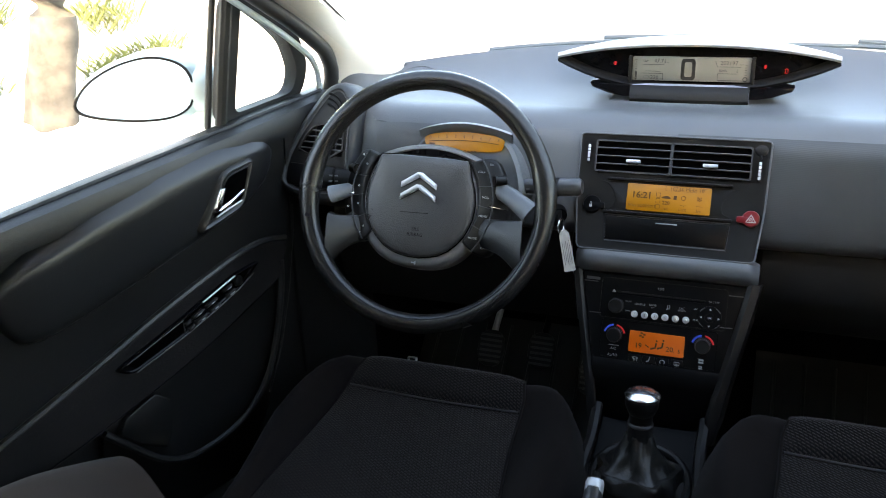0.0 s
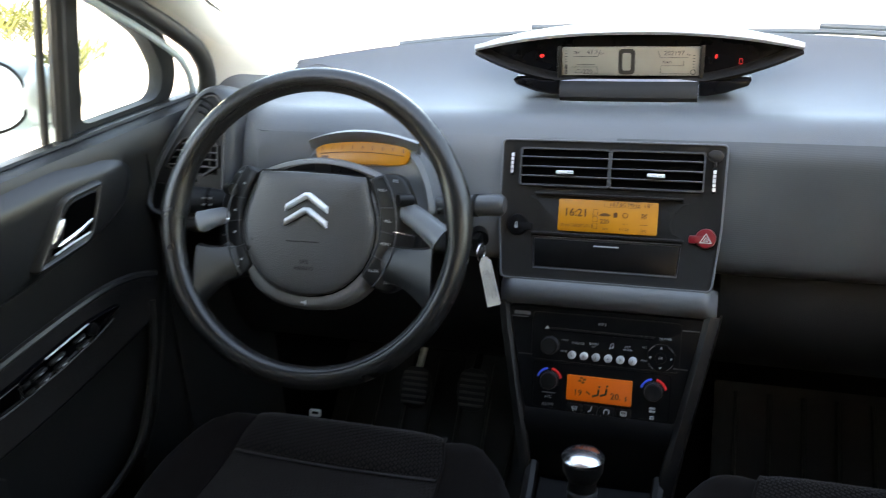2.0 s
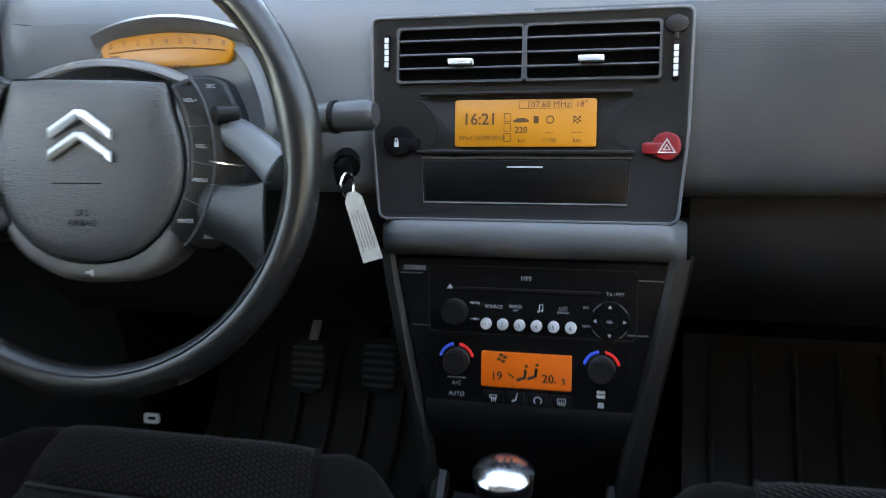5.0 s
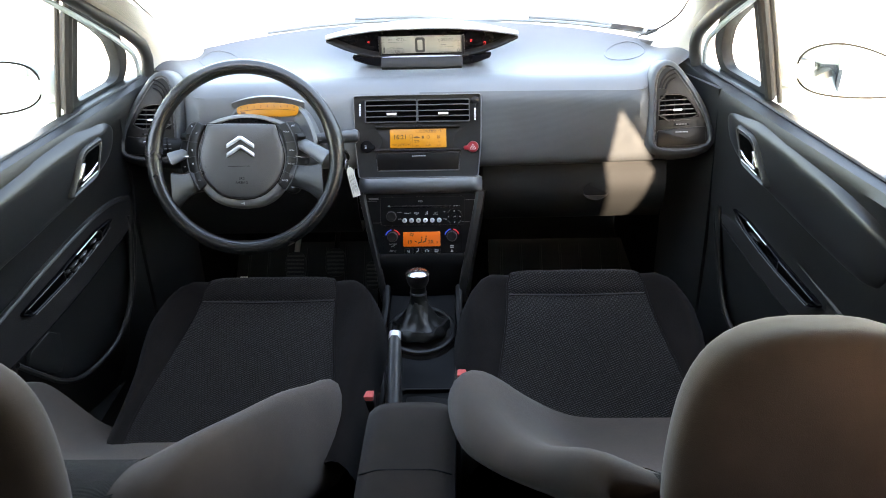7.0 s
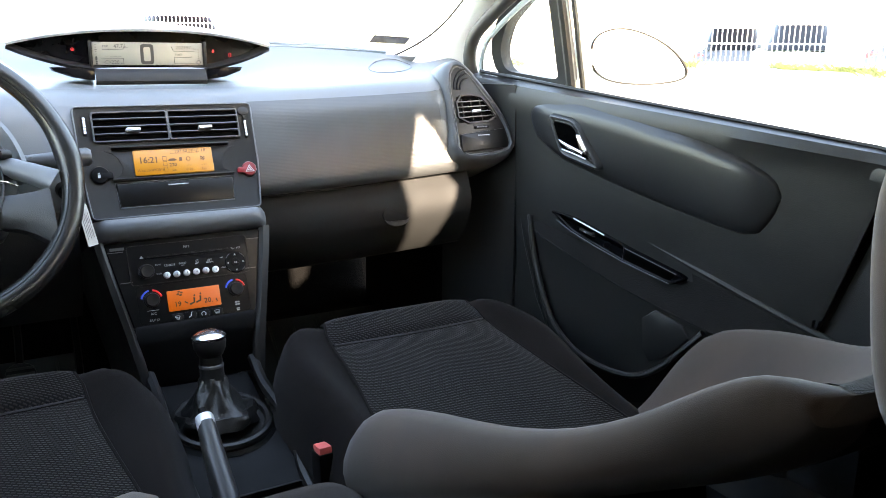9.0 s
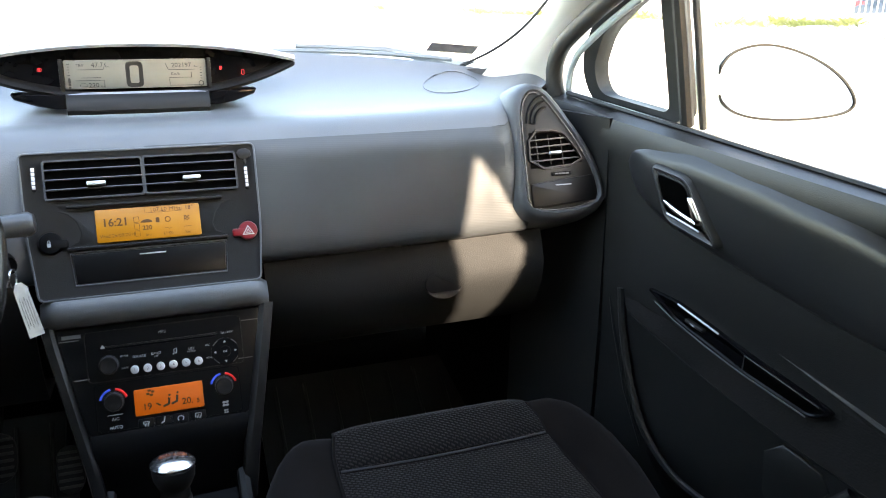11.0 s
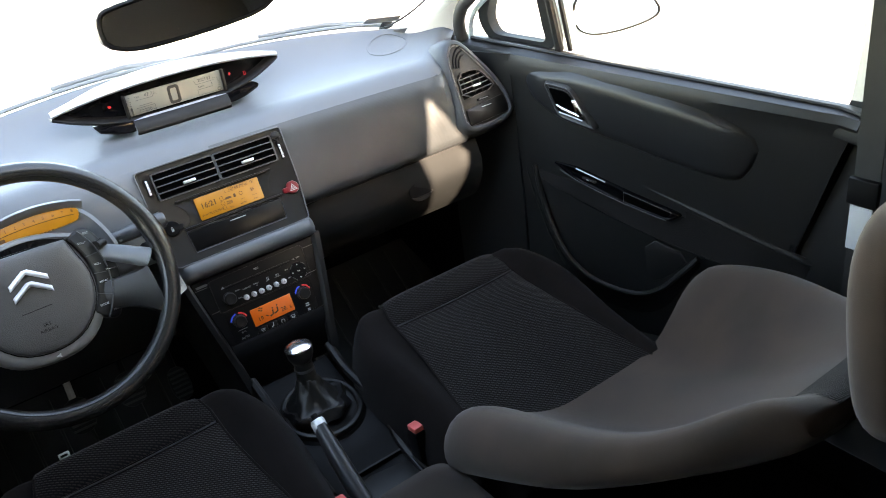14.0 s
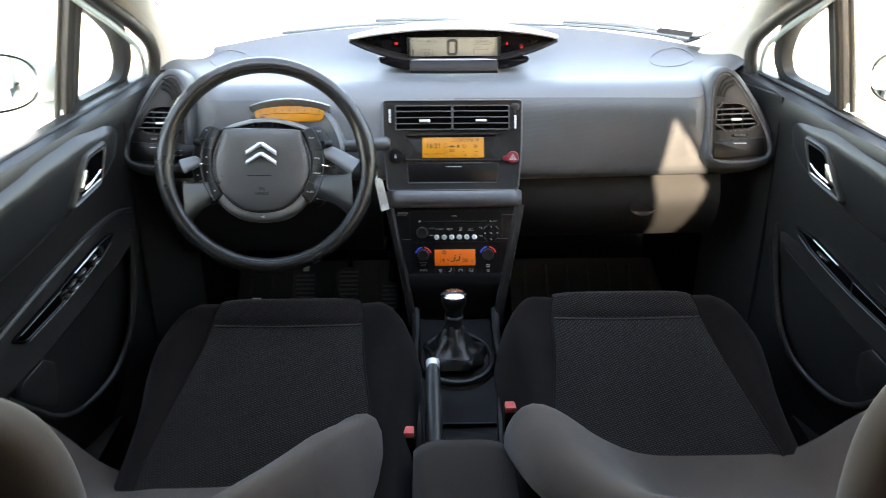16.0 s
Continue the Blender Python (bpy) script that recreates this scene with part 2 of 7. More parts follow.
def box(w, d, h, bevel=0.0, at=(0, 0, 0), bm=None, segments=2, turn=None):
    """A box of that width, depth and height round the point, with rounded edges."""
    bm2 = bmesh.new()
    m = Matrix.Translation(at) @ (turn or Matrix()) @ Matrix.Diagonal((w, d, h, 1))
    bmesh.ops.create_cube(bm2, size=1, matrix=m)
    if bevel:
        bmesh.ops.bevel(bm2, geom=bm2.edges[:], offset=bevel, segments=segments, profile=0.6, affect="EDGES")
    if bm is None:
        return bm2
    me = bpy.data.meshes.new("t")
    bm2.to_mesh(me)
    bm2.free()
    bm.from_mesh(me)
    bpy.data.meshes.remove(me)
    return bm


def rrect(w, h, r, n=4, at=(0, 0)):
    """The outline of a rounded rectangle."""
    r = min(r, w / 2 - 1e-5, h / 2 - 1e-5)
    out = []
    for cx, cy, a0 in ((w / 2 - r, h / 2 - r, 0), (-w / 2 + r, h / 2 - r, 90), (-w / 2 + r, -h / 2 + r, 180), (w / 2 - r, -h / 2 + r, 270)):
        for i in range(n + 1):
            a = radians(a0 + 90 * i / n)
            out.append((at[0] + cx + r * math.cos(a), at[1] + cy + r * math.sin(a)))
    return out


def oval(rx, ry, n=32, at=(0, 0), a0=0, a1=360):
    full = abs(a1 - a0) >= 360
    k = n if full else n + 1
    return [(at[0] + rx * math.cos(radians(a0 + (a1 - a0) * i / n)), at[1] + ry * math.sin(radians(a0 + (a1 - a0) * i / n))) for i in range(k)]


def smooth_loop(pts, n=2):
    """Rounds a closed outline by cutting its corners."""
    for _ in range(n):
        out = []
        for i, p in enumerate(pts):
            q = pts[(i + 1) % len(pts)]
            out.append((p[0] * 0.75 + q[0] * 0.25, p[1] * 0.75 + q[1] * 0.25))
            out.append((p[0] * 0.25 + q[0] * 0.75, p[1] * 0.25 + q[1] * 0.75))
        pts = out
    return pts


def round_poly(pts, r, n=4):
    """Rounds each corner of a closed outline over the length r."""
    out = []
    for i, p in enumerate(pts):
        a, b, c = Vector(pts[i - 1]), Vector(p), Vector(pts[(i + 1) % len(pts)])
        p0 = b + (a - b).normalized() * min(r, (a - b).length * 0.49)
        p1 = b + (c - b).normalized() * min(r, (c - b).length * 0.49)
        for k in range(n + 1):
            t = k / n
            out.append(tuple((1 - t) ** 2 * p0 + 2 * t * (1 - t) * b + t * t * p1))
    return out


def inset(pts, d):
    """The outline moved inwards by d."""
    area = sum(p[0] * q[1] - q[0] * p[1] for p, q in zip(pts, pts[1:] + pts[:1]))
    s = 1 if area > 0 else -1
    out = []
    n = len(pts)
    for i in range(n):
        a, b, c = Vector(pts[i - 1]), Vector(pts[i]), Vector(pts[(i + 1) % n])
        e1, e2 = (b - a), (c - b)
        if e1.length < 1e-9 or e2.length < 1e-9:
            out.append(tuple(b))
            continue
        n1 = Vector((-e1.y, e1.x)).normalized() * s
        n2 = Vector((-e2.y, e2.x)).normalized() * s
        k = n1 + n2
        k = k / max(k.length_squared / 2, 0.5)
        out.append(tuple(b + k * d))
    return out


def rings(outline, steps, place=None, bm=None, close_bottom=True, close_top=True):
    """A solid from an outline: steps of (inset, height), placed by place(u, v, w)."""
    bm = bm or bmesh.new()
    place = place or (lambda u, v, w: (u, v, w))
    loops = []
    for d, w in steps:
        o = inset(outline, d) if d else outline
        loops.append([bm.verts.new(place(u, v, w)) for u, v in o])
    n = len(outline)
    for a, b in zip(loops, loops[1:]):
        for i in range(n):
            bm.faces.new((a[i], a[(i + 1) % n], b[(i + 1) % n], b[i]))
    if close_bottom:
        bm.faces.new(loops[0][::-1])
    if close_top:
        bm.faces.new(loops[-1])
    return bm


def plate(outline, w0, w1, bevel=0.001, place=None, bm=None):
    return rings(outline, [(0, w0), (0, w1 - bevel), (bevel * 0.3, w1 - bevel * 0.3), (bevel, w1)], place, bm)


def frame_ring(outer, inner, w0, w1, place=None, bm=None):
    """A flat frame between two outlines of as many points."""
    bm = bm or bmesh.new()
    place = place or (lambda u, v, w: (u, v, w))
    L = [[bm.verts.new(place(u, v, w)) for u, v in o] for o, w in ((outer, w0), (outer, w1), (inner, w1), (inner, w0))]
    n = len(outer)
    for k in range(4):
        a, b = L[k], L[(k + 1) % 4]
        for i in range(n):
            bm.faces.new((a[i], a[(i + 1) % n], b[(i + 1) % n], b[i]))
    return bm


def tube(points, radius, sides=10, bm=None, flat=1.0, closed=False, caps=True):
    """A bar along points; radius a number or one for each point; flat squeezes it."""
    bm = bm or bmesh.new()
    pts = [Vector(p) for p in points]
    n = len(pts)
    radii = radius if isinstance(radius, (list, tuple)) else [radius] * n
    loops = []
    up = Vector((0, 0, 1))
    for i, p in enumerate(pts):
        a = pts[(i - 1) % n] if (closed or i) else p
        b = pts[(i + 1) % n] if (closed or i < n - 1) else p
        d = (b - a).normalized()
        side = d.cross(up)
        if side.length < 0.05:
            side = d.cross(Vector((0, 1, 0)))
        side.normalize()
        top = side.cross(d).normalized()
        loops.append([bm.verts.new(p + side * (radii[i] * math.cos(2 * math.pi * k / sides)) + top * (radii[i] * flat * math.sin(2 * math.pi * k / sides))) for k in range(sides)])
    for i in range(n if closed else n - 1):
        a, b = loops[i], loops[(i + 1) % n]
        for k in range(sides):
            bm.faces.new((a[k], a[(k + 1) % sides], b[(k + 1) % sides], b[k]))
    if caps and not closed:
        bm.faces.new(loops[0][::-1])
        bm.faces.new(loops[-1])
    return bm


def turned(profile, sides=32, bm=None, m=None):
    """A round piece: profile of (radius, height) turned about the local z axis."""
    bm = bm or bmesh.new()
    m = m or Matrix()
    loops = [[bm.verts.new(m @ Vector((r * math.cos(2 * math.pi * k / sides), r * math.sin(2 * math.pi * k / sides), h))) for k in range(sides)] for r, h in profile]
    for a, b in zip(loops, loops[1:]):
        for k in range(sides):
            bm.faces.new((a[k], a[(k + 1) % sides], b[(k + 1) % sides], b[k]))
    bm.faces.new(loops[0][::-1])
    bm.faces.new(loops[-1])
    return bm


def sheet(rows, thick=0.0, bm=None):
    """A surface through rows of points; with thick, a slab of that thickness (away from its face)."""
    bm = bm or bmesh.new()
    g = [[bm.verts.new(p) for p in row] for row in rows]
    for a, b in zip(g, g[1:]):
        for i in range(len(a) - 1):
            bm.faces.new((a[i], a[i + 1], b[i + 1], b[i]))
    if thick:
        bm.normal_update()
        h = [[bm.verts.new(v.co - v.normal * thick) for v in row] for row in g]
        for a, b in zip(h, h[1:]):
            for i in range(len(a) - 1):
                bm.faces.new((b[i], b[i + 1], a[i + 1], a[i]))
        for r in (0, -1):
            for i in range(len(g[0]) - 1):
                bm.faces.new((g[r][i], h[r][i], h[r][i + 1], g[r][i + 1]))
        for k in range(len(g) - 1):
            for c in (0, -1):
                bm.faces.new((g[k][c], g[k + 1][c], h[k + 1][c], h[k][c]))
    return bm


def lettering(name, text, size, mat, parent, u, v, w, align="CENTER", bold=0.0, m=None):
    cu = bpy.data.curves.new(name, "FONT")
    cu.body, cu.size, cu.align_x, cu.align_y, cu.extrude, cu.resolution_u = text, size, align, "CENTER", 0.00012, 2
    cu.offset = bold
    tmp = bpy.data.objects.new("tmp", cu)
    me = bpy.data.meshes.new_from_object(tmp)
    bpy.data.objects.remove(tmp)
    me.materials.clear()
    me.materials.append(mat)
    ob = new(name, me)
    ob.parent = parent
    ob.matrix_basis = (m or Matrix()) @ pose(u, v, w)
    return ob


def bez(a, b, c, n):
    """Points along a bend from a to c, drawn to b."""
    return [tuple((1 - t) ** 2 * p + 2 * t * (1 - t) * q + t * t * r for p, q, r in zip(a, b, c)) for t in (i / n for i in range(n + 1))]


def curve_through(pts, n=6):
    """A smooth line through points."""
    P = [Vector(p) for p in pts]
    P = [P[0] * 2 - P[1]] + P + [P[-1] * 2 - P[-2]]
    out = []
    for i in range(1, len(P) - 2):
        for k in range(n):
            t = k / n
            out.append(0.5 * (2 * P[i] + (P[i + 1] - P[i - 1]) * t + (2 * P[i - 1] - 5 * P[i] + 4 * P[i + 1] - P[i + 2]) * t * t + (3 * P[i] - P[i - 1] - 3 * P[i + 1] + P[i + 2]) * t ** 3))
    out.append(P[-2])
    return out


# ---- the car's shell ----
CX = 0.0055


def half(y):
    """Half the cabin's width at the door panels."""
    if y < 0.40:
        return 0.9398 - 0.115 * min(1, (0.40 - y) / 0.23)
    return 0.722 + 0.33 * (1.06 - y)


def flank(s, y, z, off=0.0):
    """A point on the cabin's side, s -1 for the driver's; off: inwards."""
    lean = max(z - 1.085, 0) * 0.27
    return (CX + s * (half(y) - off + 0.045 - lean), y, z)


GROUND = 0.06
bm = bmesh.new()


def ground_z(x, y):
    """The yard is flat round the car and rises to a verge about it."""
    r = math.hypot(x, y - 1.0)
    t = min(max((r - 4.2) / 3.4, 0), 1)
    lump = noise.noise(Vector((x, y, 0)) * 0.5) * 0.10 * t + noise.noise(Vector((x, y, 7)) * 1.7) * 0.04 * t
    far = min(max((r - 13.6) / 2.4, 0), 1)
    return GROUND + 0.88 * t * t * (3 - 2 * t) - 0.75 * far * far * (3 - 2 * far) + lump


radii = [0.0, 1.5, 3.0, 3.8] + [4.2 + 0.3 * i for i in range(14)] + [9, 10, 12, 13.6, 14.2, 14.8, 15.4, 16, 20, 30, 60, 120, 300, 600]
loops = []
for r in radii:
    loops.append([bm.verts.new((r * math.cos(a), 1.0 + r * math.sin(a), ground_z(r * math.cos(a), 1.0 + r * math.sin(a)))) for a in np.linspace(0, 2 * math.pi, 96, endpoint=False)] if r else [bm.verts.new((0, 1.0, GROUND))])
for i in range(96):
    bm.faces.new((loops[0][0], loops[1][i], loops[1][(i + 1) % 96]))
for a, b in zip(loops[1:], loops[2:]):
    for i in range(96):
        bm.faces.new((a[i], b[i], b[(i + 1) % 96], a[(i + 1) % 96]))
part("ground", bm, GRAVEL, smooth=True)
tagged(bpy.data.objects["ground"], "pale dusty gravel yard in bright sun", "ground", kind="structure")

# floor pan with tunnel sides, bulkhead and sills
rows = []
for y, z in ((-1.5, 0.42), (-0.2, 0.36), (0.1, 0.30), (1.2, 0.28), (1.42, 0.32), (1.62, 0.52), (1.66, 0.95)):
    rows.append([(x, y, z) for x in (-0.92, -0.4, -0.12, 0.15, 0.43, 0.95)])
tagged(part("floor", sheet(rows, 0.02), CARPET), "black carpeted car floor rising to the bulkhead", "floor", kind="structure")


def roof_z(x, y):
    t = min(max((y - 0.05) / 0.65, 0), 1)
    return 1.725 - 0.19 * t * t * (1.6 - 0.6 * t) - 0.10 * ((x - CX) / 0.6) ** 2 - 0.06 * max(0, (-y - 0.9) / 0.5) ** 2


rows = [[(CX + x, y, roof_z(CX + x, y)) for x in np.linspace(-0.62, 0.62, 15)] for y in np.linspace(0.70, -1.35, 18)]
tagged(part("ceiling", sheet(rows, 0.03), HEADLINER), "pale beige cloth headliner under the roof", "ceiling", kind="structure")

for s, side in ((-1, "left"), (1, "right")):
    rows = []
    for y in np.linspace(0.72, -1.38, 20):
        a, b = Vector((CX + s * 0.60, y, roof_z(CX + s * 0.60, max(min(y, 0.7), -1.35)) - 0.002)), Vector(flank(s, y, 1.515, -0.015))
        rows.append([tuple(a.lerp(b, t) + Vector((0, 0, -0.012 * math.sin(math.pi * t)))) for t in (0, 0.25, 0.5, 0.75, 1)])
    tagged(part("ceiling_rail_" + side, sheet(rows, 0.012), HEADLINER), "pale roof rail above the doors", "roof rail", kind="structure")

# windscreen


def screen_base(x):
    x -= CX
    return 1.60 - 0.58 * x * x, 1.148 - 0.02 * x * x


rows = []
for t in np.linspace(0, 1, 12):
    row = []
    for x in np.linspace(-0.64, 0.64, 21):
        y0, z0 = screen_base(x + CX)
        y1, z1 = 0.72 - 0.18 * x * x, 1.53 - 0.10 * (x / 0.62) ** 2
        xx = x * (1 - 0.05 * t)
        row.append((xx + CX, y0 + (y1 - y0) * t, z0 - 0.03 + (z1 - z0 + 0.03) * t + 0.03 * math.sin(math.pi * t)))
    rows.append(row)
ob = part("windscreen", sheet(rows), GLASS)
ob.visible_shadow = False
tagged(ob, "clear sloping windscreen glass above the dashboard", "windscreen", kind="structure")

for s, side in ((-1, "left"), (1, "right")):
    # pale trim of the windscreen pillar
    inner = curve_through([(CX + s * x, y, z) for x, y, z in ((0.545, 1.420, 1.115), (0.600, 1.350, 1.155), (0.634, 1.290, 1.200), (0.630, 1.18, 1.260), (0.605, 0.90, 1.40), (0.59, 0.66, 1.515))])
    outer = curve_through([flank(s, y, z, 0.022) for y, z in ((1.272, 1.080), (1.262, 1.140), (1.225, 1.188), (1.10, 1.275), (0.86, 1.405), (0.58, 1.502))])
    rows = []
    for a, b in zip(inner, outer):
        mid = (a + b) / 2 + Vector((-s * 0.022, -0.020, 0.004))
        row = []
        for t in np.linspace(0, 1, 9):
            row.append(tuple((1 - t) ** 2 * a + 2 * t * (1 - t) * mid + t * t * b))
        rows.append(row)
    tagged(part("trim_pillar_" + side, sheet(rows, 0.012), PILLAR), "pale grey windscreen pillar trim", "pillar trim", kind="structure")
    # black edge of the windscreen
    edge = [tuple(Vector(p) + Vector((-s * 0.005, 0.006, 0.002))) for p in inner[2:]]
    tagged(part("trim_screen_edge_" + side, tube(edge, 0.0026, 6), RUBBER), "black rubber edge along the windscreen", "seal", kind="structure")
    # door opening: seals and painted frame strip
    arc = [(1.252, 1.085), (1.252, 1.130), (1.235, 1.168), (1.200, 1.202), (1.09, 1.274), (0.86, 1.400), (0.58, 1.488), (0.2, 1.512), (-0.3, 1.50)]

    def arc_line(dy, dz, off):
        return curve_through([flank(s, y + dy, z + dz, off) for y, z in arc], 6)
    tagged(part("trim_door_seal_" + side, tube(arc_line(-0.010, -0.005, 0.030), 0.015, 10), SEAL), "dark rubber seal round the door opening", "seal", kind="structure")
    tagged(part("trim_door_frame_" + side, tube(arc_line(-0.030, -0.018, 0.022), 0.006, 8), PAINT), "pale painted strip of the door frame", "frame", kind="structure")
    # B pillar
    rows = []
    for z in [0.30 + 0.70 * i / 6 for i in range(7)] + [1.0 + 0.52 * i / 5 for i in range(1, 6)]:
        y0, y1 = 0.386 - 0.10 * max(z - 1.0, 0) + 0.30 * max(1.0 - z, 0), 0.16 - 0.05 * max(z - 1.05, 0)
        rows.append([flank(s, y0 + 0.06, z, -0.022), flank(s, y0 + 0.006, z, -0.012), flank(s, y0, z, 0.03), flank(s, (y0 + y1) / 2, z, 0.045), flank(s, y1, z, 0.03), flank(s, y1 - 0.012, z, -0.02)])
    tagged(part("wall_pillar_lower_" + side, sheet(rows[:7], 0.01), DOOR_VINYL), "dark plastic lower pillar trim behind the door", "pillar trim", kind="structure")
    tagged(part("wall_pillar_upper_" + side, sheet(rows[6:], 0.01), PILLAR), "pale grey upper pillar trim behind the door", "pillar trim", kind="structure")
    # rear side wall and quarter
    rows = [[flank(s, y, z, 0.0) for y in (0.17, -0.3, -0.8, -1.4)] for z in (0.3, 0.7, 1.04, 1.085)]
    tagged(part("wall_rear_" + side, sheet(rows, 0.03), DOOR_VINYL), "dark grey rear door trim", "door trim", kind="structure")
    # kick panel beside the footwell
    rows = [[flank(s, y, z, 0.0) for y in (1.0, 1.3, 1.6)] for z in (0.25, 0.6, 0.9, 1.04)]
    tagged(part("wall_kick_" + side, sheet(rows, 0.02), PLASTIC_DARK), "black plastic panel beside the footwell", "trim", kind="structure")
    # outer sill under the door
    tagged(part("trim_sill_" + side, box(0.16, 1.5, 0.12, 0.01, (CX + s * 0.84, 0.75, 0.33)), DOOR_VINYL), "dark plastic door sill trim", "sill", kind="structure")

# unseen solid wall in place of a glazed tailgate, to block the sun
bm = bmesh.new()
box(1.84, 0.03, 1.46, 0, (CX, -1.40, 1.03), bm)
tagged(part("wall_tail", bm, DOOR_VINYL, smooth=False), "unseen dark wall added across the tail to keep sunlight out", "tailgate trim", kind="structure")
# unseen tapering quarter openings in dark panels, cut to shape the dash's sun patch
q = {"a": (-0.20, 1.225), "b": (-0.37, 1.425), "c": (-0.56, 1.36), "d": (-0.73, 1.172), "e": (-0.57, 1.155), "f": (0.17, 1.075), "g": (0.17, 1.545), "h": (-0.75, 1.545), "i": (-1.39, 1.545), "j": (-1.39, 1.075), "k": (-0.62, 1.075)}
for s, side in ((-1, "left"), (1, "right")):
    bm = bmesh.new()
    vs = {k: bm.verts.new(flank(s, y, z, 0.0)) for k, (y, z) in q.items()}
    for loop in ("fghba", "faek", "kedj", "dcij", "cbhi"):
        bm.faces.new([vs[k] for k in loop])
    bmesh.ops.solidify(bm, geom=bm.faces[:], thickness=0.012)
    tagged(part("wall_quarter_" + side, bm, DOOR_VINYL, smooth=False), "dark trim round the rear quarter window", "trim", kind="structure")
    bm = bmesh.new()
    bm.faces.new([bm.verts.new(flank(s, *q[k], -0.004)) for k in "abcde"])
    # left opening shut by an added dark sheet to darken the cabin's rear
    if s < 0:
        tagged(part("wall_blind_" + side, bm, DOOR_VINYL, smooth=False), "dark blind drawn over the rear side window", "blind", kind="structure")
        continue
    pane = part("window_rear_" + side, bm, GLASS, smooth=False)
    pane.visible_shadow = False
    tagged(pane, "clear rear quarter window", "window", kind="structure")
# rear bench
bm = box(1.35, 0.5, 0.16, 0.05, (CX, -0.72, 0.50), segments=3)
box(1.35, 0.16, 0.55, 0.06, (CX, -1.02, 0.80), bm, segments=3, turn=pose(0, 0, 0, 16))
tagged(part("rear_bench", bm, VELOUR), "dark charcoal rear bench seat", "bench")

# bonnet and scuttle outside
rows = []
for t, dy, z in ((0, -0.02, 1.10), (0.1, 0.06, 1.085), (0.2, 0.14, 1.09), (0.5, 0.6, 1.03), (0.8, 0.95, 0.94), (1, 1.12, 0.80)):
    rows.append([(CX + x, screen_base(x + CX)[0] + dy, z - 0.10 * (x / 0.8) ** 2) for x in np.linspace(-0.78, 0.78, 15)])
tagged(part("bonnet", sheet(rows, 0.01), PAINT), "pale green-silver painted bonnet beyond the windscreen", "bonnet", kind="structure")


# ---- dashboard ----
def crease(x):
    x -= CX
    e = max(0, abs(x) - 0.525)
    return 1.222 - 0.33 * x * x + 1.3 * e, 1.045 + 0.075 * x * x + 0.25 * e


def lip(x):
    x -= CX
    return 1.166 - 0.19 * x * x, 0.868 + 0.10 * x * x


def dash_end(x):
    """Where the dash top meets the glass."""
    yb, zb = screen_base(x)
    e = (abs(x - CX) / 0.6) ** 4
    return max(yb - 0.045, crease(x)[0] + 0.095), zb + 0.002 - 0.017 * min(1, e)


def dash_roll(yc, zc):
    """The rounded front edge of the dash, from its top to its face."""
    return list(bez((yc + 0.066, zc + 0.0240), (yc + 0.008, zc + 0.021), (yc - 0.014, zc - 0.045), 10))


dashboard = thing("dashboard", pose(CX, 1.3, 0.9), "dark blue-grey dashboard with soft top and ribbed face", "dashboard")


def world_part(name, bm, mat, parent, label="", smooth=True, at=None):
    """A part whose bmesh is in world places, under a thing that is not turned."""
    bm.transform(Matrix.Translation(parent.matrix_world.translation).inverted() if at is None else at)
    return part(name, bm, mat, parent, label, smooth)


rows = []
for x in np.linspace(-0.690, 0.690, 61):
    x += CX
    yb, zb = dash_end(x)
    yc, zc = crease(x)
    row = [(x, yb + 0.03, zb - 0.07)]
    row += [(x, y, z) for y, z in bez((yb, zb), (yc + 0.20, zc + 0.026), (yc + 0.074, zc + 0.0240), 10)]
    row += [(x, y, z) for y, z in dash_roll(yc, zc)[:7]]
    rows.append(row)
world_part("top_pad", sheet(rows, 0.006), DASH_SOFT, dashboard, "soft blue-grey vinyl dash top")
rows = []
for x in np.linspace(-0.560, 0.560, 57):
    x += CX
    yc, zc = crease(x)
    yl, zl = lip(x)
    row = [(x, y, z) for y, z in dash_roll(yc, zc)[6:-1]]
    for t in np.linspace(0.06, 1, 8):
        row.append((x, yc - 0.014 + (yl - yc + 0.014) * t - 0.003 * math.sin(math.pi * t), zc - 0.045 + (zl + 0.024 - zc + 0.045) * t))
    row += [(x, yl + 0.0005, zl + 0.014), (x, yl + 0.004, zl + 0.005), (x, yl + 0.012, zl - 0.002), (x, yl + 0.030, zl - 0.006), (x, yl + 0.10, zl + 0.004)]
    rows.append(row)
world_part("face_pad", sheet(rows[28:], 0.005), DASH_RIB, dashboard, "ribbed vinyl dash face with its shade put into the dark grey")
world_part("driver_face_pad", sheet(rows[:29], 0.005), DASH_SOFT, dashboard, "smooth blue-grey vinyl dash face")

# lower dash: glovebox lid with its finger pull, and the knee panel
rows = []
for x in np.linspace(0.16, 0.600, 15):
    yl, zl = lip(x)
    r = [(x, y, z) for y, z in ((yl + 0.10, zl - 0.004), (yl + 0.032, zl - 0.010), (yl + 0.024, zl - 0.028), (yl + 0.012, zl - 0.060), (yl + 0.016, zl - 0.095), (yl + 0.034, zl - 0.135), (yl + 0.058, zl - 0.165), (yl + 0.070, zl - 0.172), (yl + 0.16, zl - 0.165))]
    rows.append(r)
glovebox = world_part("glovebox_lid", sheet(rows, 0.006), GLOVE, dashboard, "closed dark plastic glovebox lid, colour lowered further for shade")
pull_at = pose(0.437, 1.1435, 0.812, 78)
# flat dark oval painting the shade of the pull's hollow
bm = plate(oval(0.031, 0.021, 28), -0.004, 0.0012, 0.0008)
bm.transform(pull_at)
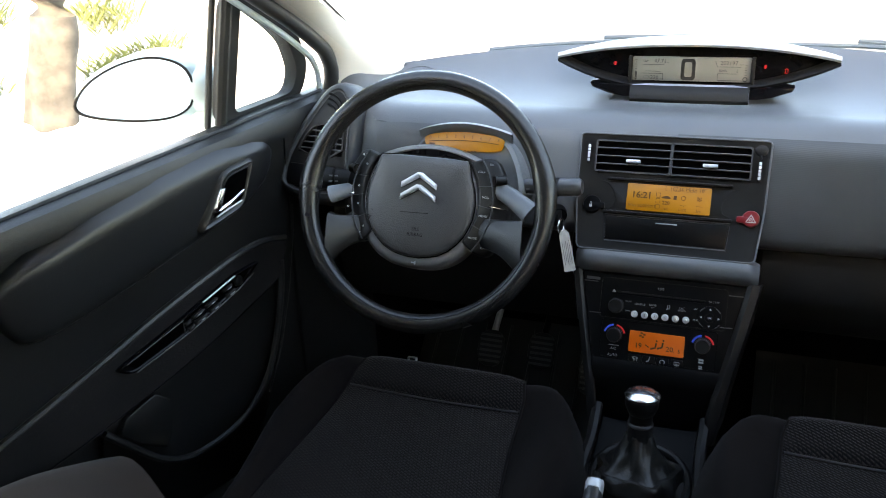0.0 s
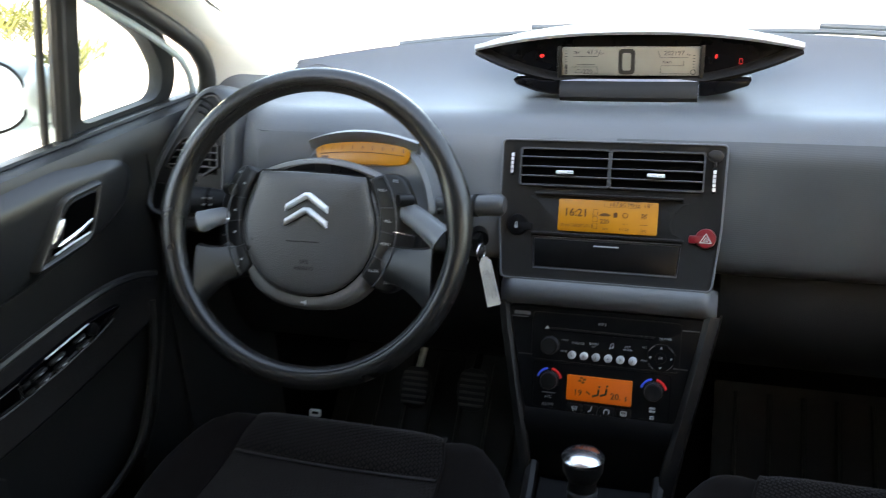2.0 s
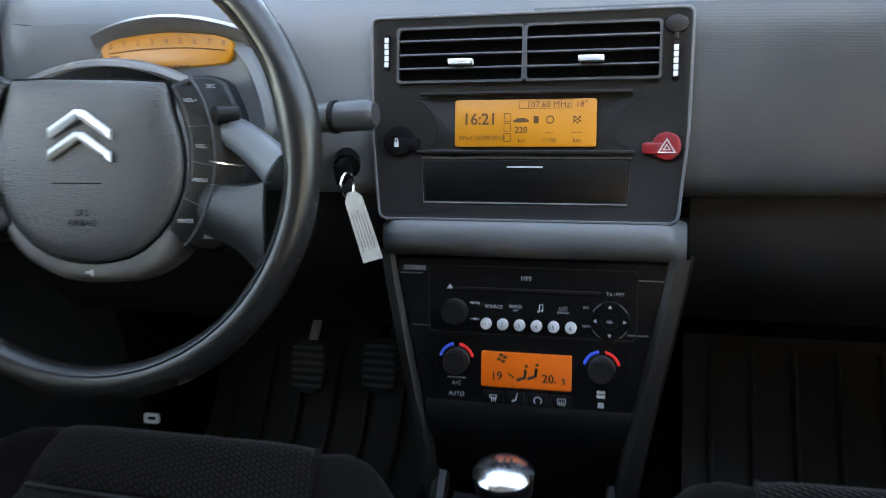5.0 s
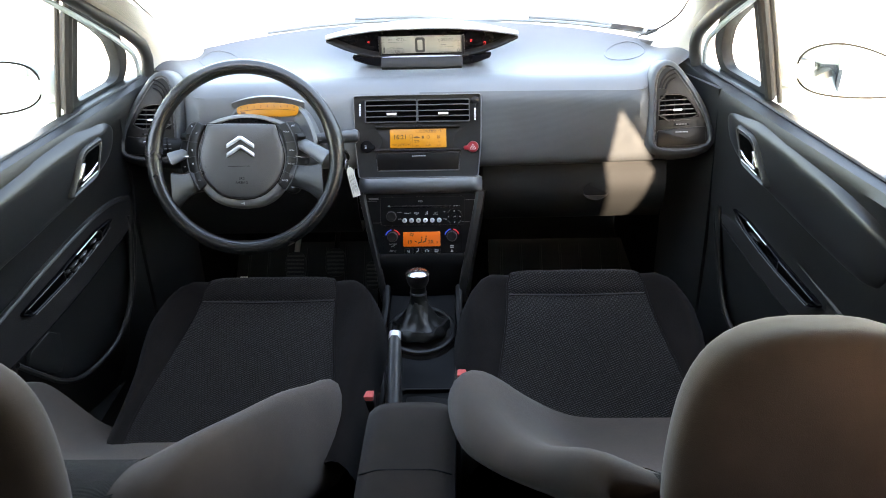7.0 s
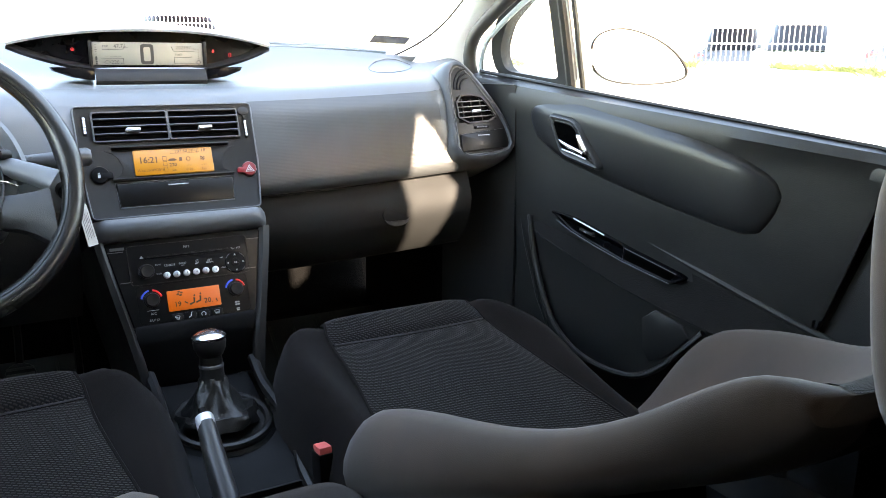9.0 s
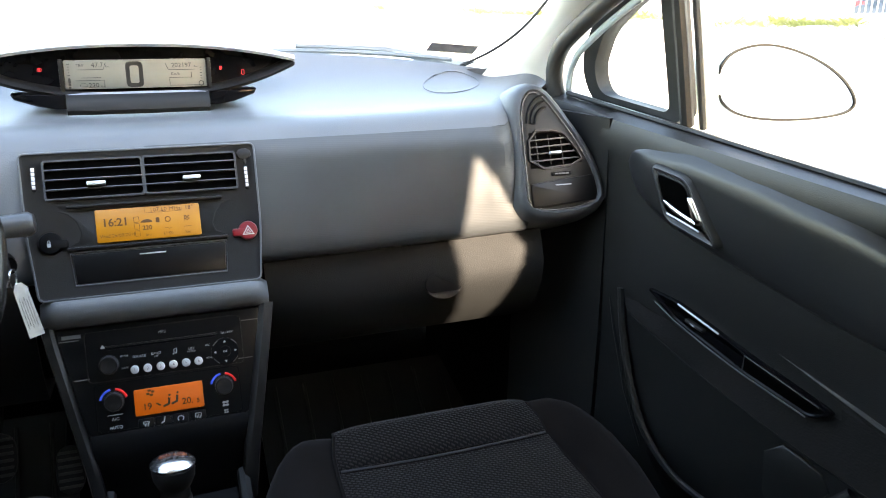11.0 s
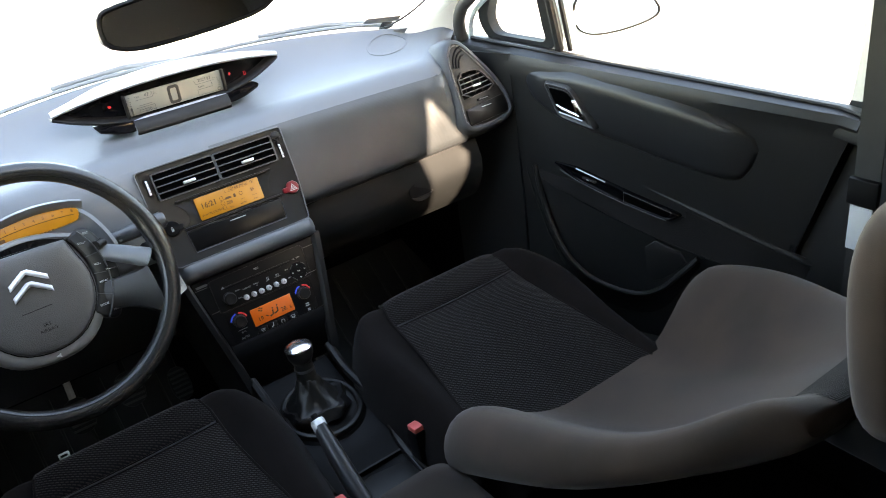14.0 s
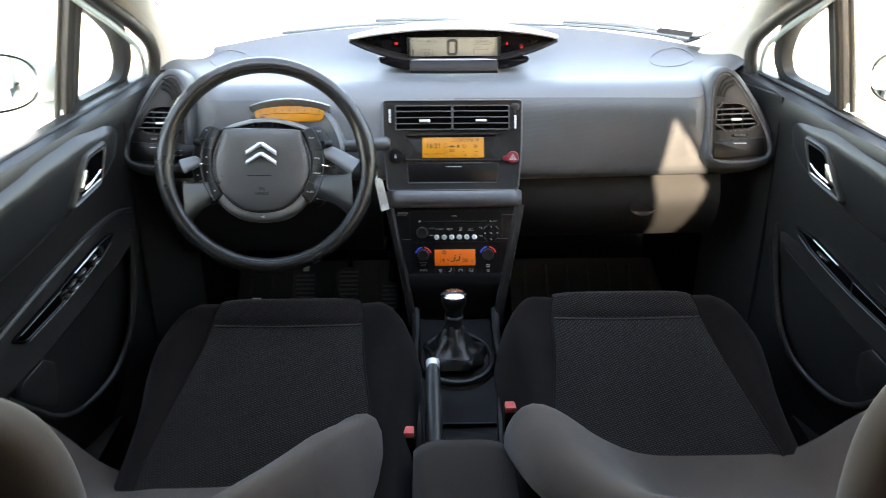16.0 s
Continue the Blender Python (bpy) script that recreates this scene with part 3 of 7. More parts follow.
world_part("pull", bm, PLASTIC_DARK, dashboard, "dark oval plate for the shaded hollow of the glovebox finger pull")
arc = np.linspace(-2.75, -0.35, 15)
rows = [[(0.033 * math.cos(a), 0.025 * math.sin(a), 0.001), (0.032 * math.cos(a), 0.024 * math.sin(a), 0.004), (0.031 * math.cos(a), (0.024 - 0.010 * math.sin((a + 2.75) / 2.4 * math.pi)) * math.sin(a), 0.0035), (0.030 * math.cos(a), (0.024 - 0.011 * math.sin((a + 2.75) / 2.4 * math.pi)) * math.sin(a), 0.001)] for a in arc]
bm = sheet(rows)
bm.transform(pull_at)
world_part("pull_lip", bm, PLASTIC, dashboard, "crescent lip of the finger pull")
rows = [[(x, y, z) for x in np.linspace(-0.655, -0.165, 9)] for y, z in ((1.30, 0.885), (1.205, 0.872), (1.19, 0.84), (1.22, 0.72), (1.26, 0.66), (1.36, 0.64))]
world_part("knee_panel", sheet(rows, 0.008), DOOR_VINYL, dashboard, "black plastic knee panel under the steering column")
rows = [[(x, y, z) for x in np.linspace(0.16, 0.665, 9)] for y, z in ((1.34, 0.71), (1.50, 0.70), (1.60, 0.62))]
world_part("under_panel", sheet(rows, 0.008), PLASTIC_DARK, dashboard)
def dash_top(x, y):
    """The height of the dash top."""
    yb, zb = dash_end(x)
    yc, zc = crease(x)
    line = bez((yb, zb), (yc + 0.20, zc + 0.026), (yc + 0.074, zc + 0.0240), 60)
    return min(line, key=lambda p: abs(p[0] - y))[1]


# round speaker covers on the dash top
for s in (-1, 1):
    c = Vector((CX + s * 0.515, 1.335, dash_top(CX + s * 0.515, 1.335) + 0.001))
    ring = [(c.x + 0.050 * math.cos(a), c.y + 0.040 * math.sin(a)) for a in np.linspace(0, 2 * math.pi, 40, endpoint=False)]
    world_part("speaker_cover", tube([(x, y, dash_top(x, y) + 0.0006) for x, y in ring], 0.0009, 5, closed=True), DASH_SOFT, dashboard, "round edge of a flush speaker cover")


def end_pod(s):
    """Air vent and small box at the dashboard's end beside the door."""
    pod = thing("side_vent_unit", pose(CX + (0.610 if s > 0 else -0.634), 1.112 if s > 0 else 1.108, 0.989 if s > 0 else 0.991, 68, 0, 0), "black side air vent with a small lidded box below", "air vent", "side vents")

    def mir(pts):
        pts = [(s * u, v) for u, v in pts]
        return pts if s > 0 else pts[::-1]
    outline = smooth_loop([(-0.061, -0.064), (0.072, -0.058), (0.072, -0.010), (0.050, 0.042), (0.014, 0.098), (-0.012, 0.132), (-0.036, 0.136), (-0.054, 0.110), (-0.057, 0.060), (-0.058, 0.0)], 2)
    part("housing", rings(mir(outline), [(-0.020, -0.16), (-0.020, -0.05), (-0.017, -0.022), (-0.012, -0.006), (-0.006, 0.002), (-0.001, 0.0035), (0.002, 0.001), (0.003, -0.003)]), POD_VINYL, pod, "soft vinyl dash end round the vent, colour darkened for shade")
    part("surround", plate(mir(inset(outline, 0.002)), -0.004, 0.0, 0.001), PLASTIC, pod)
    # black plate for the shade in the vent opening, slats and direction tab
    v0 = [(-0.046, 0.009), (0.047, 0.016), (0.030, 0.044), (0.010, 0.067), (-0.043, 0.066)]
    part("vent_well", rings(mir(v0), [(0, 0.0005), (0.004, 0.0009), (0.006, 0.0010)]), SHADE_BLACK, pod)
    fr = smooth_loop([(-0.049, 0.005), (0.052, 0.012), (0.035, 0.045), (0.013, 0.071), (-0.046, 0.070)], 1)
    part("vent_frame", frame_ring(mir(fr), inset(mir(fr), 0.003), -0.002, 0.0045), PLASTIC, pod)
    for i, (v, u0, u1) in enumerate(((0.022, -0.046, 0.040), (0.033, -0.045, 0.034), (0.044, -0.045, 0.028), (0.055, -0.044, 0.020))):
        part("slat", box(u1 - u0, 0.0022, 0.0055, 0.0006, (s * (u0 + u1) / 2, v, 0.002), turn=pose(0, 0, 0, 14, 0, 2 * s)), SLAT, pod)
    for u in (-0.022, 0.0, 0.022):
        part("fin", box(0.0015, 0.046, 0.004, 0, (s * (u - 0.010), 0.038, 0.000)), PLASTIC, pod)
    part("vent_tab", box(0.018, 0.0042, 0.010, 0.001, (-s * 0.004, 0.032, 0.0075)), SILVER, pod, "silver slider tab")
    part("thumb_wheel", box(0.034, 0.006, 0.004, 0.0012, (s * 0.006, -0.001, 0.001)), PLASTIC_DARK, pod)
    for i in range(4):
        part("wheel_mark", box(0.005, 0.0025, 0.001, 0, (s * (-0.004 + 0.0065 * i), -0.001, 0.0034)), GREY_PRINT, pod)
    lid = [(-0.052, -0.053), (0.063, -0.047), (0.060, -0.006), (-0.050, -0.015)]
    part("box_lid", plate(mir(round_poly(lid, 0.004)), -0.003, 0.0035, 0.0015), RADIO_FACE, pod, "gloss black lid of a small box")
    part("lid_line", box(0.028, 0.0016, 0.001, 0, (s * 0.006, -0.019, 0.004)), WHITE, pod)
    bm = bmesh.new()
    for k in range(3):
        arc = [(s * (-0.006 + (0.038 - 0.007 * k) * math.cos(a)), 0.078 + (0.048 - 0.010 * k) * math.sin(a), 0.0015) for a in np.linspace(radians(95), radians(175), 10)]
        tube(arc, 0.0022, 5, bm)
    part("demist_grille", bm, PLASTIC_DARK, pod)
    # raised rim round the unit
    rim = mir(inset(outline, 0.0035))
    part("rim", tube([(u, v, 0.0005) for u, v in rim], 0.0012, 6, closed=True), SLAT, pod)
    return pod


for s in (-1, 1):
    end_pod(s)


# ---- centre fascia: vents, display, drawer ----
fascia = thing("centre_fascia", pose(0.0, 1.176, 0.955, 67.2), "black centre fascia with twin vents, amber display and closed drawer", "fascia")
OUT = [(-0.158, 0.096), (0.158, 0.096), (0.156, -0.02), (0.148, -0.108), (-0.148, -0.108), (-0.156, -0.02)]
OUT = [(u, v) for u, v in OUT][::-1]
part("panel", rings(round_poly(OUT, 0.010), [(0, -0.05), (0, -0.003), (0.001, 0.0), (0.003, 0.0015), (0.006, 0.0005)]), PLASTIC, fascia)
part("panel_edge", tube([(u, v, 0.001) for u, v in inset(round_poly(OUT, 0.010), 0.0015)], 0.0016, 6, closed=True), DASH_SOFT, fascia)


def air_vent(u0, u1, v0, v1, tab_u, tab_v):
    w, h, u, v = u1 - u0, v1 - v0, (u0 + u1) / 2, (v0 + v1) / 2
    # no duct behind: a black plate and black fins paint its shade
    vent = part("vent", plate(rrect(w, h, 0.003, 3, (u, v)), 0.0012, 0.0022, 0.0004), SHADE_BLACK, fascia, "louvred air vent with its shaded depth painted black")
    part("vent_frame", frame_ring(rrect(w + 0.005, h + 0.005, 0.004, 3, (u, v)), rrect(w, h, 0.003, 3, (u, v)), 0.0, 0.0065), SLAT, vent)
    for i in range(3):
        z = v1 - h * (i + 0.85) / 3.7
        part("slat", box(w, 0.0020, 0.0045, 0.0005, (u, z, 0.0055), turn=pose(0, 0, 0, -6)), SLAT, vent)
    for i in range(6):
        part("fin", box(0.0012, h * 0.9, 0.0015, 0, (u0 + w * (i + 0.5) / 6, v, 0.0026)), SHADE_BLACK, vent)
    part("tab", box(0.024, 0.0055, 0.012, 0.0015, (tab_u, tab_v, 0.009)), SILVER, vent, "silver vent slider")


air_vent(-0.126, -0.0025, 0.031, 0.081, -0.062, 0.048)
air_vent(0.0025, 0.126, 0.031, 0.081, 0.064, 0.048)
for u, v in ((-0.140, 0.060), (0.141, 0.045)):
    wheel = part("thumb_wheel", plate(rrect(0.0065, 0.036, 0.003, 3, (u, v)), 0.0, 0.003, 0.001), PLASTIC_DARK, fascia)
    for i in range(5):
        part("rib", box(0.0042, 0.0050, 0.002, 0.0005, (u, v - 0.012 + 0.006 * i, 0.0035)), SILVER, wheel)
part("sensor_cap", plate(oval(0.0105, 0.0085, 20, (0.141, 0.079)), 0.0, 0.003, 0.001), PLASTIC, fascia)
part("sensor_lug", plate(rrect(0.004, 0.010, 0.0018, 3, (0.141, 0.069)), 0.0, 0.0028, 0.0008), PLASTIC, fascia)

# display in its shaped recess
bay = smooth_loop([(-0.122, 0.016), (0.122, 0.016), (0.096, 0.006), (0.084, -0.026), (0.112, -0.040), (-0.112, -0.040), (-0.084, -0.026), (-0.096, 0.006)][::-1], 1)
part("display_bay", rings(bay, [(0, 0.0), (0, 0.0008), (0.0012, 0.0011), (0.003, 0.0006)]), PLASTIC, fascia)
part("display_shade", box(0.205, 0.003, 0.010, 0.001, (0.0, 0.0175, 0.005)), PLASTIC, fascia)
part("display_ledge", box(0.212, 0.0035, 0.007, 0.0012, (0.0, -0.0395, 0.0045)), PLASTIC, fascia)
screen = part("display", plate(rrect(0.138, 0.0455, 0.002, 2, (0.001, -0.0115)), 0.002, 0.0045, 0.0006), AMBER, fascia, "lit amber trip computer display")
W_ = 0.0048
lettering("clock_digits", "16:21", 0.0155, AMBER_INK, screen, -0.043, -0.008, W_, bold=0.0003)
lettering("date_text", "Wed 26/09/2018", 0.0068, AMBER_INK, screen, -0.041, -0.026, W_)
lettering("station_text", "107.60 MHz", 0.0085, AMBER_INK, screen, 0.024, 0.006, W_)
lettering("temperature_text", "18\u00b0", 0.0085, AMBER_INK, screen, 0.056, 0.006, W_)
lettering("range_text", "220", 0.0085, AMBER_INK, screen, -0.002, -0.0185, W_, bold=0.0002)
lettering("range_unit", "km", 0.0062, AMBER_INK, screen, -0.001, -0.0285, W_)
lettering("rate_text", "--.-", 0.008, AMBER_INK, screen, 0.026, -0.020, W_)
lettering("rate_unit", "1/100", 0.0062, AMBER_INK, screen, 0.025, -0.0285, W_)
lettering("trip_text", "----", 0.008, AMBER_INK, screen, 0.052, -0.020, W_)
lettering("trip_unit", "km", 0.0062, AMBER_INK, screen, 0.052, -0.0285, W_)
bm = frame_ring(rrect(0.0072, 0.0082, 0.0006, 1, (-0.0155, -0.006)), rrect(0.0060, 0.0070, 0.0004, 1, (-0.0155, -0.006)), W_ - 0.0006, W_)
for v in (-0.0155, -0.0255):
    frame_ring(rrect(0.0072, 0.0082, 0.0006, 1, (-0.0155, v)), rrect(0.0060, 0.0070, 0.0004, 1, (-0.0155, v)), W_ - 0.0006, W_, bm=bm)
frame_ring(rrect(0.050, 0.0085, 0.0005, 1, (0.021, 0.0065)), rrect(0.0492, 0.0077, 0.0005, 1, (0.021, 0.0065)), W_ - 0.0006, W_, bm=bm)
part("page_boxes", bm, AMBER_INK, screen, smooth=False)
bm = plate(smooth_loop([(-0.011, -0.011), (0.006, -0.011), (0.005, -0.0085), (0.001, -0.0065), (-0.005, -0.0065), (-0.009, -0.0085)], 1), W_ - 0.0005, W_, 0.0001)
plate(rrect(0.005, 0.007, 0.0008, 2, (0.0125, -0.0085)), W_ - 0.0005, W_, 0.0001, bm=bm)
frame_ring(oval(0.004, 0.004, 12, (0.026, -0.0085)), oval(0.003, 0.003, 12, (0.026, -0.0085)), W_ - 0.0005, W_, bm=bm)
for i in range(3):
    for k in range(2):
        plate(rrect(0.0022, 0.0018, 0.0002, 1, (0.050 + 0.0022 * i, -0.006 - 0.0018 * (2 * k + i % 2))), W_ - 0.0005, W_, 0.0001, bm=bm)
plate(rrect(0.0007, 0.008, 0.0002, 1, (0.0485, -0.0085)), W_ - 0.0005, W_, 0.0001, bm=bm)
part("trip_symbols", bm, AMBER_INK, screen, smooth=False)

drawer = part("drawer", plate([(-0.1015, -0.047), (-0.0985, -0.088), (0.0985, -0.088), (0.1015, -0.047)], 0.0, 0.0035, 0.002), RADIO_FACE, fascia, "closed gloss black drawer front")
part("drawer_gap", tube([(-0.1035, -0.045, 0.001), (-0.1, -0.0895, 0.001), (0.1, -0.0895, 0.001), (0.1035, -0.045, 0.001)], 0.0012, 5, closed=True), DASH_SOFT, fascia)
part("drawer_line", box(0.035, 0.0018, 0.0012, 0.0003, (0.002, -0.054, 0.0038)), WHITE, drawer)
lock = part("lock_button", turned([(0.0155, -0.002), (0.0155, 0.003), (0.014, 0.0055), (0.0115, 0.006), (0.0, 0.0055)], 28, m=pose(-0.126, -0.029, 0)), PLASTIC_DARK, fascia, "round black door lock button")
part("lock_tongue", plate(rrect(0.024, 0.012, 0.002, 2, (-0.1165, -0.031)), 0.0, 0.006, 0.0012), PLASTIC_DARK, lock)
bm = plate(rrect(0.0045, 0.005, 0.0006, 2, (-0.128, -0.032)), 0.006, 0.0066, 0.0002)
tube([(-0.1295, -0.030, 0.0063), (-0.1292, -0.0265, 0.0063), (-0.128, -0.0255, 0.0063), (-0.1268, -0.0265, 0.0063), (-0.1265, -0.030, 0.0063)], 0.0005, 5, bm)
part("lock_symbol", bm, WHITE, lock, smooth=False)
haz = part("hazard_button", turned([(0.0138, -0.002), (0.0138, 0.003), (0.0125, 0.006), (0.0105, 0.0065), (0.0, 0.006)], 28, m=pose(0.135, -0.034, 0)), RED, fascia, "round red hazard button")
part("hazard_tongue", plate(rrect(0.022, 0.011, 0.003, 3, (0.1235, -0.036)), 0.0, 0.0068, 0.0015), RED, haz)
tri_o = [(0.1265, -0.0405), (0.1435, -0.0405), (0.135, -0.0265)]
bm = frame_ring(tri_o, inset(tri_o, 0.0012), 0.0064, 0.0074)
tri_i = inset(tri_o, 0.0028)
frame_ring(tri_i, inset(tri_i, 0.0009), 0.0064, 0.0074, bm=bm)
part("hazard_symbol", bm, WHITE, haz, smooth=False)

# ---- radio and climate unit on the lower console ----
unit = thing("radio_climate_unit", pose(0.004, 1.110, 0.745, 69.2), "black radio and climate control unit with orange display and silver buttons", "radio")
face = [(-0.139, 0.073), (-0.108, -0.078), (0.108, -0.078), (0.139, 0.073)]
part("faceplate", rings(round_poly(face, 0.006), [(0, -0.06), (0, -0.001), (0.0015, 0.001), (0.003, 0.0012)]), RADIO_FACE, unit)
part("cd_slot", box(0.146, 0.0032, 0.002, 0.0006, (-0.002, 0.0395, 0.0015)), PLASTIC_DARK, unit)
part("slot_lip", box(0.150, 0.0018, 0.004, 0.0006, (-0.002, 0.0425, 0.002)), PLASTIC, unit)
part("radio_edge", frame_ring(rrect(0.212, 0.071, 0.006, 3, (0.003, 0.030)), rrect(0.209, 0.068, 0.005, 3, (0.003, 0.030)), 0.0, 0.0022), PLASTIC, unit)
part("climate_edge", frame_ring(rrect(0.196, 0.068, 0.006, 3, (0.001, -0.0415)), rrect(0.193, 0.065, 0.005, 3, (0.001, -0.0415)), 0.0, 0.0018), PLASTIC_DARK, unit)
for s in (-1, 1):
    part("panel_line", box(0.026, 0.0012, 0.001, 0, (s * 0.122, 0.056, 0.0014)), GREY_PRINT, unit)
    part("panel_line", box(0.020, 0.0012, 0.001, 0, (s * 0.110, 0.0015, 0.0014)), GREY_PRINT, unit)


def knob(name, r, u, v, h, label=""):
    k = part(name, turned([(r * 1.12, 0.0), (r * 1.12, 0.002), (r, 0.003), (r * 0.94, h - 0.0015), (r * 0.86, h), (0.0, h - 0.0008)], 32, m=pose(u, v, 0.001)), PLASTIC, unit, label)
    bm = bmesh.new()
    for i in range(26):
        a = 2 * math.pi * i / 26
        box(0.0012, 0.0012, h * 0.7, 0, (u + r * 0.97 * math.cos(a), v + r * 0.97 * math.sin(a), h * 0.5), bm)
    part("knurl", bm, PLASTIC, k, smooth=False)
    return k


knob("volume_knob", 0.0125, -0.0745, 0.017, 0.013, "black knurled volume knob")
for u in (-0.0725, 0.0755):
    k = knob("temperature_knob", 0.0125, u, -0.034, 0.014, "black temperature knob with blue and red arc")
    for a0, a1, mat in ((100, 165, BLUE_MARK), (15, 80, RED_MARK)):
        part("arc_mark", tube([(u + 0.0175 * math.cos(radians(a)), -0.034 + 0.0175 * math.sin(radians(a)), 0.002) for a in np.linspace(a0, a1, 12)], 0.0016, 6), mat, k)
for i in range(6):
    u = -0.0415 + 0.0172 * i
    b = part("preset_button", turned([(0.0058, 0.0), (0.0058, 0.004), (0.0048, 0.0062), (0.0025, 0.007), (0.0, 0.0072)], 20, m=pose(u, 0.0065, 0.001)), SILVER, unit, "round silver preset button")
    lettering("preset_number", str(i + 1), 0.0055, INK, b, u, 0.0065, 0.0084)
for txt, u, v, size in (("MP3", -0.001, 0.0540, 0.0062), ("SOURCE", -0.034, 0.0240, 0.0048), ("BAND", -0.0115, 0.0250, 0.0048), ("AST", -0.0115, 0.0210, 0.0032), ("LIST", 0.0365, 0.0250, 0.0048), ("REFRESH", 0.0365, 0.0210, 0.0032),
                        ("TA / PTY", 0.087, 0.0415, 0.0046), ("MENU", 0.0605, 0.0085, 0.0036), ("ESC", 0.059, 0.027, 0.0036), ("MODE", -0.0535, 0.0270, 0.0036), ("DARK", -0.0535, 0.0105, 0.0036), ("A/C", -0.0725, -0.0580, 0.0062), ("AUTO", -0.0725, -0.0695, 0.0062)):
    lettering("button_text", txt, size, WHITE, unit, u, v, 0.0016)
part("wireless_mark", box(0.024, 0.005, 0.0006, 0, (-0.118, 0.0615, 0.0012)), GREY_PRINT, unit, "small grey printed mark")
part("eject_symbol", plate([(-0.0835, 0.041), (-0.0765, 0.041), (-0.080, 0.046)], 0.001, 0.0016, 0.0001), WHITE, unit, smooth=False)
bm = tube([(0.0125, 0.0210, 0.0014), (0.0125, 0.0275, 0.0014), (0.016, 0.0285, 0.0014), (0.016, 0.0220, 0.0014)], 0.0005, 4)
plate(oval(0.0013, 0.001, 10, (0.0115, 0.0210)), 0.001, 0.0016, 0.0001, bm=bm)
plate(oval(0.0013, 0.001, 10, (0.015, 0.0220)), 0.001, 0.0016, 0.0001, bm=bm)
part("note_symbol", bm, WHITE, unit, smooth=False)
pad = part("control_pad", turned([(0.0195, 0.0), (0.0195, 0.003), (0.018, 0.0045), (0.008, 0.0045), (0.0075, 0.0055), (0.0, 0.0058)], 32, m=pose(0.0825, 0.015, 0.001)), PLASTIC_DARK, unit, "round black control pad")
lettering("pad_text", "OK", 0.0045, WHITE, pad, 0.0825, 0.015, 0.0070)
for a in range(0, 360, 90):
    p = (0.0825 + 0.0140 * math.cos(radians(a)), 0.015 + 0.0140 * math.sin(radians(a)))
    part("pad_arrow", plate(oval(0.0022, 0.0022, 3, p, a, a + 360), 0.0052, 0.0060, 0.0001), WHITE, pad, smooth=False)
for a in range(45, 360, 90):
    part("pad_arc", tube([(0.0825 + 0.0185 * math.cos(radians(a + d)), 0.015 + 0.0185 * math.sin(radians(a + d)), 0.0048) for d in np.linspace(-16, 16, 6)], 0.0007, 5), GREY_PRINT, pad)
cd = part("climate_display", plate(rrect(0.0925, 0.0365, 0.0015, 2, (0.0, -0.0405)), 0.001, 0.0030, 0.0006), ORANGE, unit, "lit orange climate display")
lettering("left_temperature", "19", 0.0125, INK, cd, -0.030, -0.0475, 0.0033, bold=0.0002)
lettering("right_temperature", "20.", 0.0125, INK, cd, 0.024, -0.0475, 0.0033, bold=0.0002)
lettering("right_half_degree", "5", 0.0085, INK, cd, 0.0385, -0.0492, 0.0033, bold=0.0002)
bm = bmesh.new()
for du, dv, k in ((-0.004, 0, 1.0), (0.007, 0.002, 1.0)):
    tube([(0.004 + du, -0.039 + dv, 0.0031), (0.003 + du, -0.0475 + dv, 0.0031), (-0.005 + du, -0.0505 + dv, 0.0031)], 0.0018, 5, bm, flat=0.3)
    plate(oval(0.0017, 0.0017, 12, (0.0045 + du, -0.0355 + dv)), 0.0028, 0.0034, 0.0001, bm=bm)
tube([(-0.018, -0.044, 0.0031), (-0.012, -0.048, 0.0031)], 0.0011, 5, bm, flat=0.3)
part("air_flow_symbol", bm, INK, cd, smooth=False)
bm = bmesh.new()
for a in range(0, 360, 90):
    plate(oval(0.0026, 0.0018, 10, (-0.0245 + 0.0034 * math.cos(radians(a + 20)), -0.0285 + 0.0034 * math.sin(radians(a + 20)))), 0.0028, 0.0033, 0.0001, bm=bm)
part("fan_symbol", bm, AMBER_INK, cd, smooth=False)
